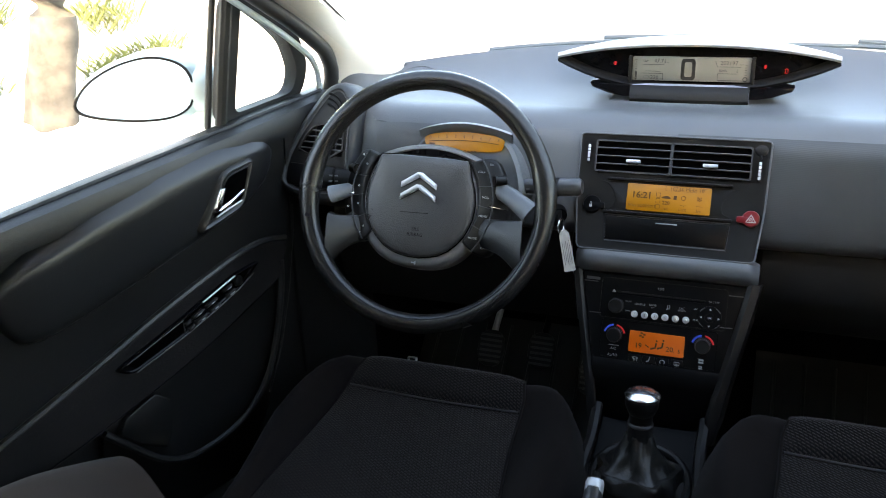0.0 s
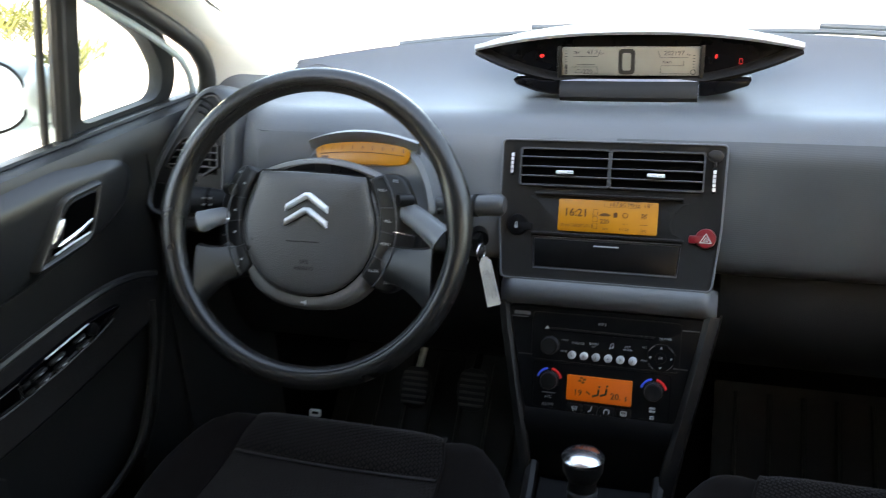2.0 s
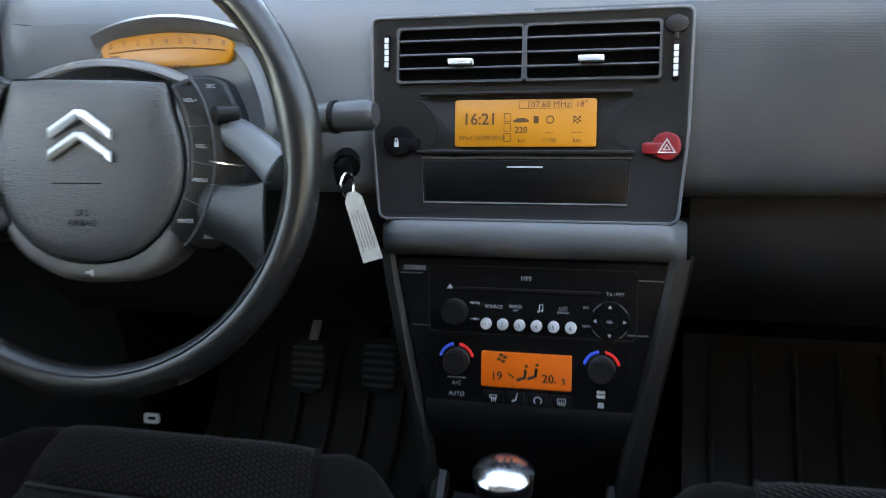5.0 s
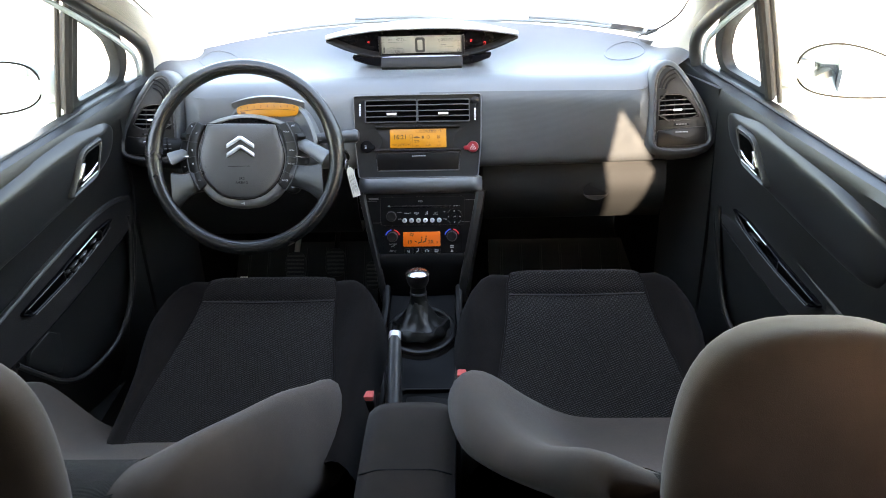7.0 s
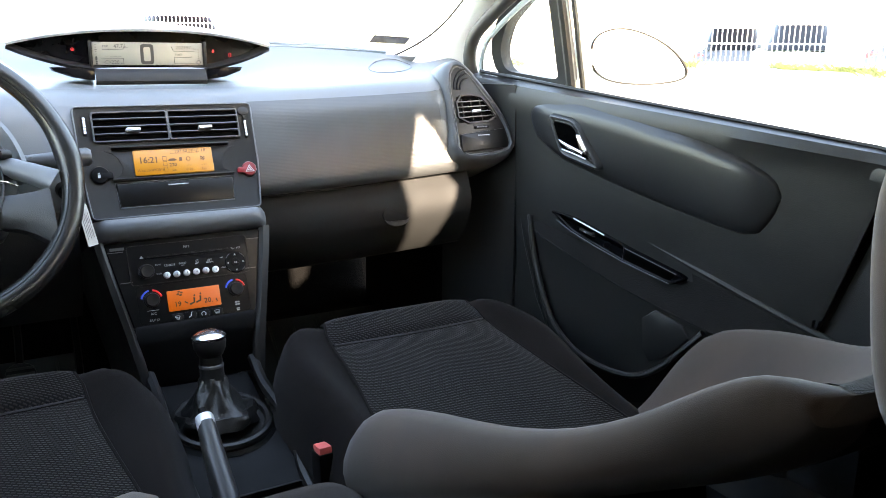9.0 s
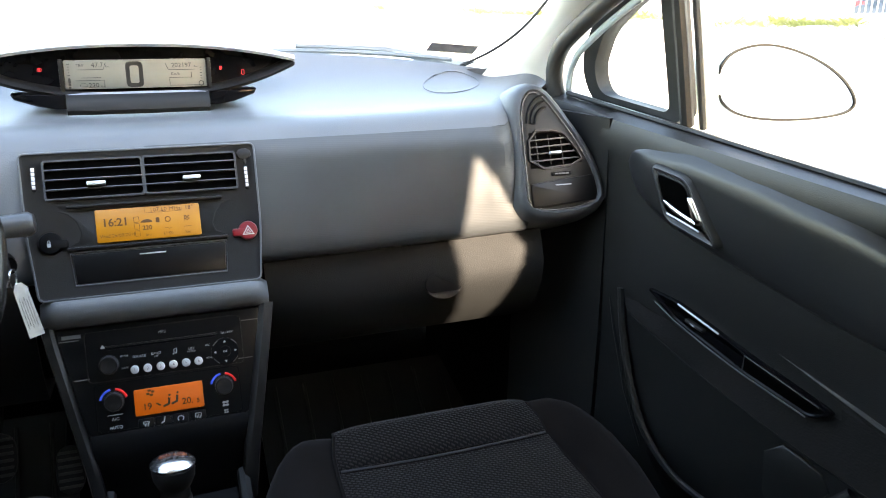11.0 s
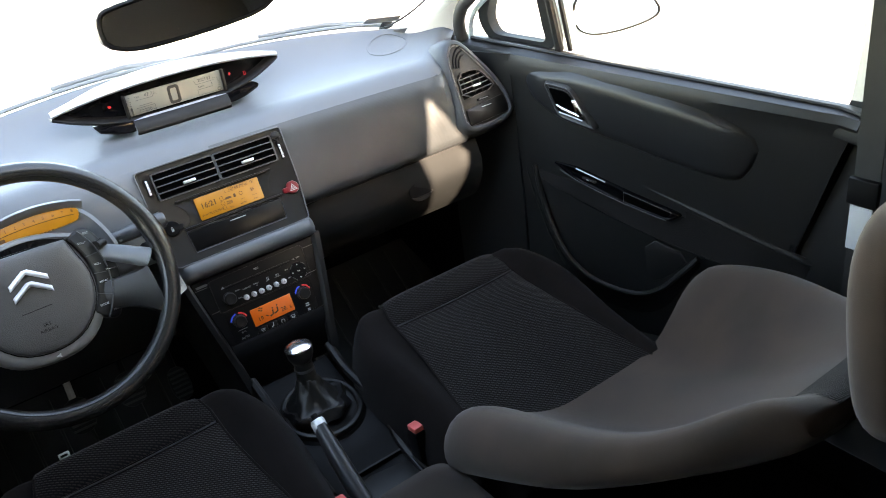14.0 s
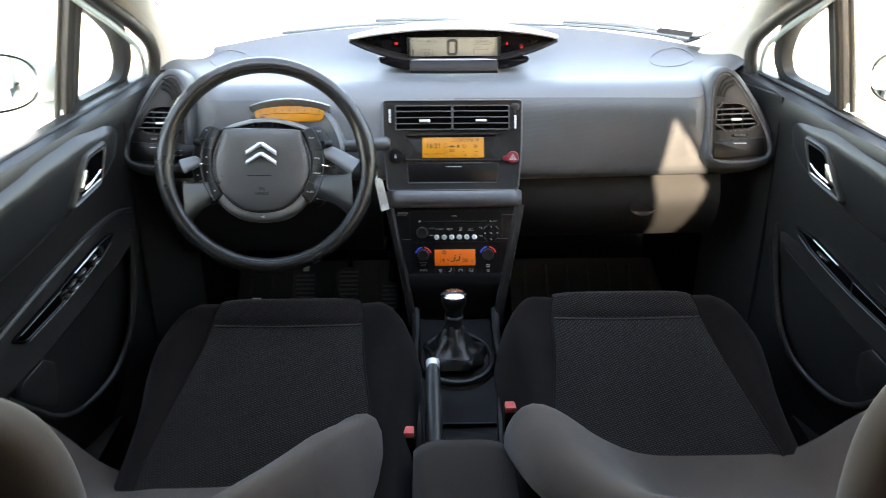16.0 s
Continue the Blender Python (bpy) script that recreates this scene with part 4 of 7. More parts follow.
for i, u in enumerate((-0.0335, -0.011, 0.0125, 0.0365)):
    b = part("climate_button", plate(rrect(0.021, 0.013, 0.002, 2, (u, -0.0700)), 0.0008, 0.0022, 0.0006), RADIO_FACE, unit)
    if i == 0:
        bm = frame_ring(smooth_loop([(u - 0.005, -0.0675), (u + 0.005, -0.0675), (u + 0.0035, -0.0715), (u - 0.0035, -0.0715)], 1), inset(smooth_loop([(u - 0.005, -0.0675), (u + 0.005, -0.0675), (u + 0.0035, -0.0715), (u - 0.0035, -0.0715)], 1), 0.0007), 0.0021, 0.0027)
    elif i == 1:
        bm = tube([(u + 0.002, -0.0670, 0.0024), (u + 0.001, -0.0715, 0.0024), (u - 0.003, -0.0730, 0.0024)], 0.0009, 5, flat=0.3)
        plate(oval(0.001, 0.001, 8, (u + 0.0022, -0.0655)), 0.0021, 0.0027, 0.0001, bm=bm)
    elif i == 2:
        bm = tube([(u + 0.0038 * math.cos(radians(a)), -0.0705 + 0.0034 * math.sin(radians(a)), 0.0024) for a in range(-50, 240, 20)], 0.0007, 5, flat=0.4)
    else:
        bm = frame_ring(rrect(0.009, 0.006, 0.001, 2, (u, -0.0698)), rrect(0.0075, 0.0045, 0.0008, 2, (u, -0.0698)), 0.0021, 0.0027)
    for k in (-1, 0, 1):
        if i in (0, 3):
            tube([(u + 0.0022 * k, -0.0695, 0.0024), (u + 0.0022 * k + 0.0006, -0.0745, 0.0024)], 0.0004, 4, bm)
    part("button_symbol", bm, WHITE, b, smooth=False)
for v, k in ((-0.0600, 1.0), (-0.0710, 0.7)):
    bm = bmesh.new()
    for a in range(45, 405, 90):
        plate(oval(0.0024 * k, 0.0017 * k, 10, (0.0755 + 0.003 * k * math.cos(radians(a)), v + 0.003 * k * math.sin(radians(a)))), 0.0012, 0.0018, 0.0001, bm=bm)
    part("fan_mark", bm, WHITE, unit, smooth=False)
part("ac_line", box(0.020, 0.0010, 0.0006, 0, (-0.0725, -0.0520, 0.0015)), WHITE, unit)

# ---- lower console round that unit, with the shelf above it ----
console = thing("centre_console", pose(0.004, 0.95, 0.30), "dark grey plastic centre console with padded ledge and gear surround", "console")
C0 = Matrix.Translation((-0.004, -0.95, -0.30))


def on_unit(u, v, w):
    return tuple(unit.matrix_world @ Vector((u, v, w)))


# ledge
rows = []
for t in np.linspace(-1, 1, 33):
    u = t * 0.153
    k = max(0, (abs(t) - 0.86) / 0.14) ** 2
    pr = [(0.118, -0.010), (0.1165, 0.012), (0.110, 0.021), (0.098, 0.0245), (0.086, 0.020), (0.077, 0.008), (0.074, -0.006), (0.074, -0.05)]
    rows.append([on_unit(u, v - 0.006 * k, w - 0.022 * k) for v, w in pr])
bm = sheet(rows, 0.004)
world_part("ledge", bm, DASH_SOFT, console, "padded dark grey ledge under the drawer", at=console.matrix_world.inverted())
rows = [[on_unit(u, v, w) for u in np.linspace(-0.142, 0.142, 5)] for v, w in ((0.118, -0.006), (0.120, -0.04), (0.150, -0.05))]
world_part("ledge_tray", sheet(rows, 0.003), PLASTIC_DARK, console, at=console.matrix_world.inverted())
world_part("tray_rim", tube([on_unit(u, v, w) for u, v, w in ((-0.128, 0.1175, -0.004), (-0.120, 0.121, -0.018), (0.120, 0.121, -0.018), (0.128, 0.1175, -0.004))], 0.0016, 6), PLASTIC, console, at=console.matrix_world.inverted())
# side cheeks running down to the tunnel
for s in (-1, 1):
    rows = []
    for v, e0, w0 in ((0.078, 0.139, 0.006), (0.04, 0.1325, 0.008), (0.0, 0.1245, 0.010), (-0.04, 0.1165, 0.012), (-0.08, 0.1085, 0.012), (-0.135, 0.098, 0.006), (-0.20, 0.088, 0.0)):
        rows.append([on_unit(s * e, v, w) for e, w in ((e0 - 0.001, -0.006), (e0 + 0.001, w0 * 0.2), (e0 + 0.006, w0 * 0.55), (e0 + 0.016, w0 * 0.2), (e0 + 0.0195, -0.02), (e0 + 0.022, -0.10), (e0 + 0.03, -0.22))])
    world_part("cheek", sheet(rows, 0.003), PLASTIC, console, at=console.matrix_world.inverted())
# bridge under the unit, sloping to the gear tray
rows = [[on_unit(u, v, w) for u in np.linspace(-0.106, 0.106, 7)] for v, w in ((-0.078, -0.002), (-0.084, 0.001), (-0.110, -0.004), (-0.150, -0.030), (-0.185, -0.045))]
world_part("bridge", sheet(rows, 0.003), PLASTIC_DARK, console, at=console.matrix_world.inverted())
# tunnel top from the gear tray back to the armrest
prof = [(1.07, 0.558, 0.088), (1.00, 0.528, 0.090), (0.93, 0.515, 0.094), (0.86, 0.506, 0.098), (0.82, 0.490, 0.094), (0.78, 0.468, 0.090), (0.70, 0.455, 0.086), (0.62, 0.450, 0.086), (0.45, 0.450, 0.086)]
rows = []
for y, z, h in prof:
    rows.append([(0.004 + x, y, zz) for x, zz in ((-h - 0.012, 0.30), (-h - 0.008, z - 0.06), (-h, z - 0.008), (-h + 0.008, z), (-h + 0.02, z - 0.002), (0, z - 0.004), (h - 0.02, z - 0.002), (h - 0.008, z), (h, z - 0.008), (h + 0.008, z - 0.06), (h + 0.012, 0.30))])
world_part("tunnel", sheet(rows, 0.004), PLASTIC_DARK, console, at=console.matrix_world.inverted())
for s in (-1, 1):
    rail = curve_through([(0.004 + s * 0.092, 1.065, 0.588), (0.004 + s * 0.090, 1.00, 0.562), (0.004 + s * 0.094, 0.93, 0.546), (0.004 + s * 0.098, 0.86, 0.530), (0.004 + s * 0.088, 0.80, 0.485), (0.004 + s * 0.086, 0.70, 0.46)])
    world_part("rail", tube(rail, 0.010, 8), PLASTIC, console, at=console.matrix_world.inverted())
# gear surround ring, cup recess, coin tray
ringm = pose(0.004, 0.950, 0.530, 8)
bm = bmesh.new()
tube([tuple(ringm @ Vector((0.078 * math.cos(a), 0.082 * math.sin(a), 0))) for a in np.linspace(0, 2 * math.pi, 48, endpoint=False)], 0.0075, 8, bm, closed=True)
world_part("gear_surround", bm, PLASTIC, console, "raised oval ring round the gear boot", at=console.matrix_world.inverted())
bm = rings(oval(0.078, 0.080, 40), [(0, -0.08), (-0.012, -0.06), (-0.014, -0.01), (-0.004, 0.0), (0.004, -0.004)])
bm.transform(ringm)
world_part("gear_well", bm, PLASTIC, console, at=console.matrix_world.inverted())
bm = box(0.11, 0.10, 0.006, 0.002, (0.03, 0.73, 0.464))
world_part("tray_mat", bm, PLASTIC, console, at=console.matrix_world.inverted())
bm = frame_ring(rrect(0.13, 0.11, 0.012, 4, (0.026, 0.73)), rrect(0.12, 0.10, 0.01, 4, (0.026, 0.73)), 0.458, 0.480)
world_part("tray_edge", bm, PLASTIC, console, at=console.matrix_world.inverted())

chrome_line = curve_through([(-0.050, 1.078, 0.541), (-0.010, 1.068, 0.540), (0.03, 1.070, 0.540), (0.080, 1.082, 0.541)])
world_part("tray_line", tube(chrome_line, 0.0013, 6), SILVER, console, "thin bright line across the tray", at=console.matrix_world.inverted())

# ---- gear lever ----
gear = thing("gear_lever", pose(-0.002, 0.966, 0.530, -6), "gear lever with chrome-capped black knob and leather boot", "gear lever")
part("boot", turned([(0.072, -0.006), (0.070, 0.008), (0.064, 0.015), (0.055, 0.013), (0.046, 0.020), (0.040, 0.030), (0.033, 0.044), (0.027, 0.056), (0.023, 0.068), (0.020, 0.074)], 36), BOOT, gear, "crumpled black leather boot")
me = gear.children[0].data
for v in me.vertices:
    a = math.atan2(v.co.y, v.co.x)
    k = 1 + 0.11 * math.sin(5 * a + v.co.z * 60) * (0.0 if v.co.z < 0 else 1) + 0.06 * math.sin(9 * a - v.co.z * 90)
    v.co.x *= k
    v.co.y *= k
part("shaft", turned([(0.0225, 0.066), (0.0205, 0.075), (0.0195, 0.090), (0.0185, 0.112)], 24), PLASTIC, gear)
part("collar", turned([(0.0205, 0.090), (0.0208, 0.094), (0.0195, 0.096)], 24), SLAT, gear)
part("knob", turned([(0.015, 0.106), (0.021, 0.112), (0.0265, 0.124), (0.0275, 0.134), (0.0255, 0.142), (0.0245, 0.144)], 32), PLASTIC, gear, "black gear knob")
cap = part("cap", turned([(0.0275, 0.139), (0.0290, 0.1415), (0.0290, 0.1440), (0.0268, 0.1465), (0.0235, 0.1490), (0.016, 0.1525), (0.0, 0.1540)], 36), CHROME, gear, "domed chrome knob cap")
lettering("gear_pattern", "1 3 5", 0.0085, INK, cap, 0, 0.0055, 0.1542)
lettering("gear_pattern", "2 4 R", 0.0085, INK, cap, 0, -0.0065, 0.1542)
part("gate_mark", box(0.026, 0.0009, 0.0006, 0, (0, -0.0003, 0.1544)), INK, cap)

# ---- handbrake ----
brake = thing("handbrake", pose(-0.050, 0.724, 0.490), "black handbrake lever with a silver release button", "handbrake")
line = curve_through([(0.002, -0.10, -0.045), (0.001, -0.02, -0.004), (0.0, 0.05, 0.045), (0.0, 0.112, 0.096)])
part("grip", tube(line, [0.014 + 0.004 * math.sin(math.pi * i / (len(line) - 1)) for i in range(len(line))], 14, flat=1.15), material("grip_rubber", (0.026, 0.0265, 0.028), 0.36, grain=0.2, grain_size=600, stain=0.1, stain_size=15), brake)
part("grip_end", tube([(0, 0.106, 0.091), (0, 0.118, 0.101), (0, 0.122, 0.1045)], [0.0145, 0.0145, 0.0125], 14, flat=1.1), SILVER, brake, "silver end cap")
part("release_button", tube([(0, 0.118, 0.101), (0, 0.131, 0.112)], [0.0075, 0.0065], 12), PLASTIC_DARK, brake)
part("gaiter", box(0.042, 0.13, 0.03, 0.008, (0.002, -0.06, -0.052)), PLASTIC_DARK, brake)

# ---- central armrest ----
arm = thing("armrest", pose(0.002, 0.48, 0.45), "padded charcoal cloth centre armrest between the seats", "armrest")
prof = [(-0.30, 0.02), (-0.30, 0.10), (-0.28, 0.125), (-0.20, 0.135), (0.0, 0.135), (0.10, 0.130), (0.142, 0.115), (0.165, 0.085), (0.168, 0.045), (0.155, 0.015)]
rows = []
for t in np.linspace(-1, 1, 17):
    k = 1 - abs(t) ** 5 * 0.22
    rows.append([(0.090 * t, y * (1 - 0.04 * abs(t) ** 4), 0.02 + (z - 0.02) * k) for y, z in prof])
bm = sheet(rows)
bmesh.ops.holes_fill(bm, edges=bm.edges[:])
part("cushion", bm, material("armrest_cloth", (0.0190, 0.0132, 0.0108), 0.95, sheen=0.10, grain=0.3, grain_size=800, stain=0.3, stain_size=10, specular=0.1), arm)
part("seam", tube([(-0.084, -0.080, 0.123), (-0.05, -0.080, 0.1345), (0.05, -0.080, 0.1345), (0.084, -0.080, 0.123)], 0.0018, 6), PLASTIC_DARK, arm)
part("base", box(0.13, 0.40, 0.09, 0.01, (0, -0.09, -0.005)), PLASTIC_DARK, arm)

# ---- instrument display on the dash top ----
binn = thing("instrument_display", pose(0.008, 1.347, 1.1285, 90), "wide boat-shaped instrument housing with pale digital speed display", "instrument display")


def hood_edge(t, up):
    """Half outlines of the housing's mouth: t from -1 to 1."""
    return 0.028 * (1 - abs(t) ** 2.2) if up else -0.046 * (1 - abs(t) ** 2.4)


HB = 0.246
rows_top = []
TS = np.linspace(-1, 1, 41)
for t in TS:
    u, top = HB * t, 0.021 + hood_edge(t, True)
    dep = 0.10 * (1 - 0.75 * abs(t) ** 2)
    pull = 0.030 * t * t
    rows_top.append([(u, top - 0.003, 0.004 - pull), (u, top, 0.008 - pull), (u, top + 0.004, 0.004 - pull), (u * 0.99, top + 0.007 * (1 - t * t) + 0.002, -0.03 * (1 - 0.5 * abs(t)) - pull), (u * 0.97, top - 0.003, -dep - pull), (u * 0.955, top - 0.004 - 0.040 * (1 - abs(t)) ** 1.5, -dep - 0.02 * (1 - abs(t)) - pull)])
# hood colour made pale to carry the sky reflection on its top
part("hood", sheet(rows_top, 0.002), material("hood_sky_sheen_grey", (0.34, 0.35, 0.36), 0.42, stain=0.05, stain_size=8), binn, "curved hood with the sky's sheen put into its pale grey")
rows_b = []
for t in TS:
    u, top, bot = HB * t, 0.019 + hood_edge(t, True), 0.0145 + hood_edge(t, False)
    pull = 0.030 * t * t
    rows_b.append([(u, bot - 0.003, -0.03 - pull), (u, bot - 0.003, 0.002 - pull), (u, bot, 0.005 - pull), (u * 0.985, bot + 0.003, 0.0 - pull), (u * 0.97, bot + 0.006, -0.022 - pull)])
part("lower_lip", sheet(rows_b, 0.002), PLASTIC, binn, "black lower lip")
rows_f = []
for t in TS:
    u, top, bot = HB * t * 0.975, 0.0195 + hood_edge(t, True), 0.014 + hood_edge(t, False)
    pull = 0.028 * t * t
    rows_f.append([(u, top - 0.001, -0.016 - pull), (u, bot + (top - bot) * 0.5, -0.020 - pull), (u, bot, -0.018 - pull)])
part("dial_face", sheet(rows_f, 0.002), GLOSS, binn, "smoked black face either side of the display")
lcd = part("speed_display", plate(rrect(0.206, 0.043, 0.002, 2, (0, 0.0025)), -0.017, -0.010, 0.0008), LCD, binn, "pale grey digital speedometer panel")
for s in (-1, 1):
    part("display_post", box(0.006, 0.048, 0.012, 0.0015, (s * 0.1065, 0.002, -0.009)), PLASTIC, binn)
L_ = -0.0096
part("zero_digit", frame_ring(rrect(0.025, 0.0385, 0.006, 3, (-0.004, 0.002)), rrect(0.013, 0.0265, 0.003, 3, (-0.004, 0.002)), L_ - 0.0004, L_), INK, lcd, smooth=False)
for txt, u, v, size in (("TRIP", -0.080, 0.016, 0.0055), ("47.7", -0.056, 0.0165, 0.010), ("Km", -0.042, 0.0145, 0.0045), ("220", -0.063, -0.0135, 0.010), ("Km", -0.050, -0.0155, 0.0045), ("202197", 0.0655, 0.0145, 0.0100), ("Km", 0.087, 0.0125, 0.0042), ("Km/h", 0.056, 0.0015, 0.0060)):
    lettering("display_text", txt, size, INK, lcd, u, v, L_)
bm = bmesh.new()
for a, b in (((-0.085, 0.010), (-0.048, 0.010)), ((-0.048, 0.010), (-0.044, 0.020)), ((-0.080, -0.002), (-0.052, -0.002)), ((-0.088, -0.006), (-0.048, -0.006)), ((-0.048, -0.006), (-0.048, -0.017)), ((0.046, 0.008), (0.086, 0.008)), ((0.046, 0.008), (0.042, 0.018)), ((0.080, -0.004), (0.080, 0.004)), ((0.047, -0.004), (0.080, -0.004)), ((0.047, -0.004), (0.047, -0.015)), ((0.047, -0.016), (0.094, -0.016))):
    tube([(*a, L_), (*b, L_)], 0.00035, 4, bm)
for i in range(9):
    plate(rrect(0.0022 if i % 2 else 0.004, 0.001, 0.0002, 1, (-0.0965, -0.015 + 0.0042 * i)), L_ - 0.0004, L_, 0.0001, bm=bm)
    if i < 6:
        plate(rrect(0.003, 0.001, 0.0002, 1, (0.0945, -0.010 + 0.0042 * i)), L_ - 0.0004, L_, 0.0001, bm=bm)
for i in range(4):
    plate(rrect(0.0036, 0.003, 0.0003, 1, (-0.0965, -0.016 + 0.0038 * i)), L_ - 0.0004, L_, 0.0001, bm=bm)
frame_ring(oval(0.0042, 0.0042, 16, (0.094, -0.0135)), oval(0.0030, 0.0030, 16, (0.094, -0.0135)), L_ - 0.0004, L_, bm=bm)
frame_ring(smooth_loop([(-0.084, -0.0155), (-0.071, -0.0155), (-0.072, -0.012), (-0.076, -0.0095), (-0.080, -0.0095)], 1), inset(smooth_loop([(-0.084, -0.0155), (-0.071, -0.0155), (-0.072, -0.012), (-0.076, -0.0095), (-0.080, -0.0095)], 1), 0.0005), L_ - 0.0004, L_, bm=bm)
tagged(part("display_marks", bm, INK, lcd, smooth=False), kind="stuff")
bm = frame_ring(oval(0.0034, 0.0030, 16, (-0.136, 0.010)), oval(0.0025, 0.0021, 16, (-0.136, 0.010)), -0.0185, -0.0172)
plate(oval(0.0014, 0.0014, 10, (-0.136, 0.010)), -0.0185, -0.0172, 0.0001, bm=bm)
part("warning_lamp", bm, RED_LAMP, binn, "red warning lamp", smooth=False)
bm = plate(smooth_loop([(0.1235, 0.006), (0.1265, 0.005), (0.1285, 0.008), (0.1275, 0.012), (0.1245, 0.0115)], 1), -0.0185, -0.0172, 0.0001)
part("belt_lamp", bm, RED_LAMP, binn, "red belt warning lamp", smooth=False)
bm = frame_ring(rrect(0.0048, 0.0085, 0.0012, 2, (0.161, 0.001)), rrect(0.0034, 0.0071, 0.0008, 2, (0.161, 0.001)), -0.0215, -0.0195)
part("gauge_lamp", bm, RED_LAMP, binn, "red rectangular lamp", smooth=False)
rows = [[(u, v, w) for u in np.linspace(-0.103, 0.103, 9)] for v, w in ((-0.0245, -0.004), (-0.0262, 0.000), (-0.0285, 0.0020), (-0.0295, 0.0025))]
part("light_strip", sheet(rows, 0.0015), LCD_LIT, binn, "translucent white strip below the display")
rows = [[(u, v, w - 0.010 * (u / 0.103) ** 2 * 0.3) for u in np.linspace(-0.103, 0.103, 9)] for v, w in ((-0.0290, 0.0020), (-0.0310, 0.0060), (-0.0380, 0.0130), (-0.0465, 0.0150), (-0.052, 0.010))]
part("foot", sheet(rows, 0.004), FOOT_GREY, binn, "dark grey foot with buttons")
for s in (-1, 1):
    o = [(s * 0.1036, -0.0245), (s * 0.177, -0.0225), (s * 0.173, -0.030), (s * 0.142, -0.041), (s * 0.116, -0.0455), (s * 0.1036, -0.0455)]
    part("foot_block", plate(o if s < 0 else o[::-1], -0.04, 0.010, 0.003), GLOSS, binn, "gloss black end block")
for txt, u in (("TRIP", -0.026), ("CHECK", 0.028)):
    lettering("foot_text", txt, 0.0050, WHITE, binn, u, -0.0332, 0.0124).matrix_basis = pose(u, -0.0400, 0.0146, -25)
part("foot_symbol", plate(rrect(0.009, 0.0036, 0.0017, 3, (0.0, 0.0)), -0.001, 0.0004, 0.0002), WHITE, binn).matrix_basis = pose(0.0, -0.0400, 0.0146, -25)

# ---- rev counter behind the wheel ----
tach = thing("rev_counter", pose(-0.354, 1.138, 1.027, 66), "pod-shaped rev counter with a lit amber scale behind the steering wheel", "rev counter")
out = smooth_loop([(-0.085, -0.010), (-0.062, 0.022), (-0.02, 0.036), (0.02, 0.036), (0.062, 0.022), (0.085, -0.010), (0.06, -0.035), (-0.06, -0.035)][::-1], 2)
part("shell", rings(smooth_loop([(-0.125, -0.10), (-0.112, -0.03), (-0.080, 0.022), (-0.02, 0.044), (0.02, 0.044), (0.080, 0.022), (0.112, -0.03), (0.125, -0.10)][::-1], 3), [(-0.004, -0.10), (0.0, -0.04), (0.003, -0.010), (0.010, -0.004), (0.016, -0.008)]), DASH_SOFT, tach, "moulded grey pod")
rows = []
for t in np.linspace(-1, 1, 25):
    u, v = 0.086 * t, 0.0225 + 0.0135 * (1 - t * t)
    rows.append([(u, v - 0.012, -0.02), (u, v + 0.003, -0.018), (u, v + 0.005, 0.006 - 0.012 * t * t), (u, v + 0.001, 0.012 - 0.012 * t * t), (u, v - 0.004, 0.008 - 0.012 * t * t), (u * 0.97, v - 0.010, -0.006)])
part("hood", sheet(rows, 0.0015), DASH_SOFT, tach, "grey hood over the scale")
dial = part("scale", plate(smooth_loop([(-0.076, 0.018), (-0.02, 0.025), (0.02, 0.025), (0.076, 0.018), (0.073, -0.001), (0.063, -0.009), (-0.063, -0.009), (-0.073, -0.001)][::-1], 2), -0.010, -0.003, 0.001), AMBER, tach, "lit amber rev scale")
for i in range(9):
    lettering("scale_number", str(i), 0.0082, AMBER_INK, dial, -0.064 + 0.0160 * i, 0.0125 + 0.0035 * (1 - ((i - 4) / 4) ** 2), -0.0028)
part("scale_line", tube([(-0.066 + 0.132 * t, 0.0055 + 0.004 * (1 - (2 * t - 1) ** 2), -0.0029) for t in np.linspace(0, 1, 16)], 0.0006, 4), AMBER_INK, dial)
part("scale_bar", box(0.011, 0.006, 0.0006, 0, (-0.059, 0.0, -0.0028)), AMBER_INK, dial)
for i in range(8):
    part("scale_mark", box(0.004, 0.0016, 0.0005, 0, (-0.022 + 0.0065 * i, -0.0085, -0.0028)), AMBER_INK, dial)

# ---- steering wheel ----
wheel = thing("steering_wheel", pose(-0.388, 1.028, 0.962, 67.2, 0, 7.1), "black leather steering wheel with a fixed padded hub and control buttons", "steering wheel")
R = 0.2075
pts = []
rad = []
for i in range(96):
    a = 2 * math.pi * i / 96
    pts.append((R * math.cos(a), R * math.sin(a) - 0.006, 0))
    d = min(abs((math.degrees(a) - c + 180) % 360 - 180) for c in (8, 172))
    rad.append(0.0168 + 0.0030 * max(0, 1 - d / 16))
bm = bmesh.new()
tube(pts, rad, 14, bm, closed=True, flat=1.0)
part("rim", bm, LEATHER, wheel, "black leather rim")
for r_, w_ in ((R - 0.0095, 0.0143),):
    part("stitch", tube([(r_ * math.cos(a), r_ * math.sin(a) - 0.006, w_) for a in np.linspace(0, 2 * math.pi, 96, endpoint=False)], 0.0007, 5, closed=True), PLASTIC_DARK, wheel)
# spokes: two upper grey ones and two lower dark ones
LOWER_GREY = material("lower_spoke_vinyl", (0.010, 0.0099, 0.0101), 0.42, grain=0.3, grain_size=700, stain=0.08, stain_size=14)
SPOKE = material("spoke_grey", (0.105, 0.111, 0.118), 0.38, grain=0.15, grain_size=700, stain=0.08)
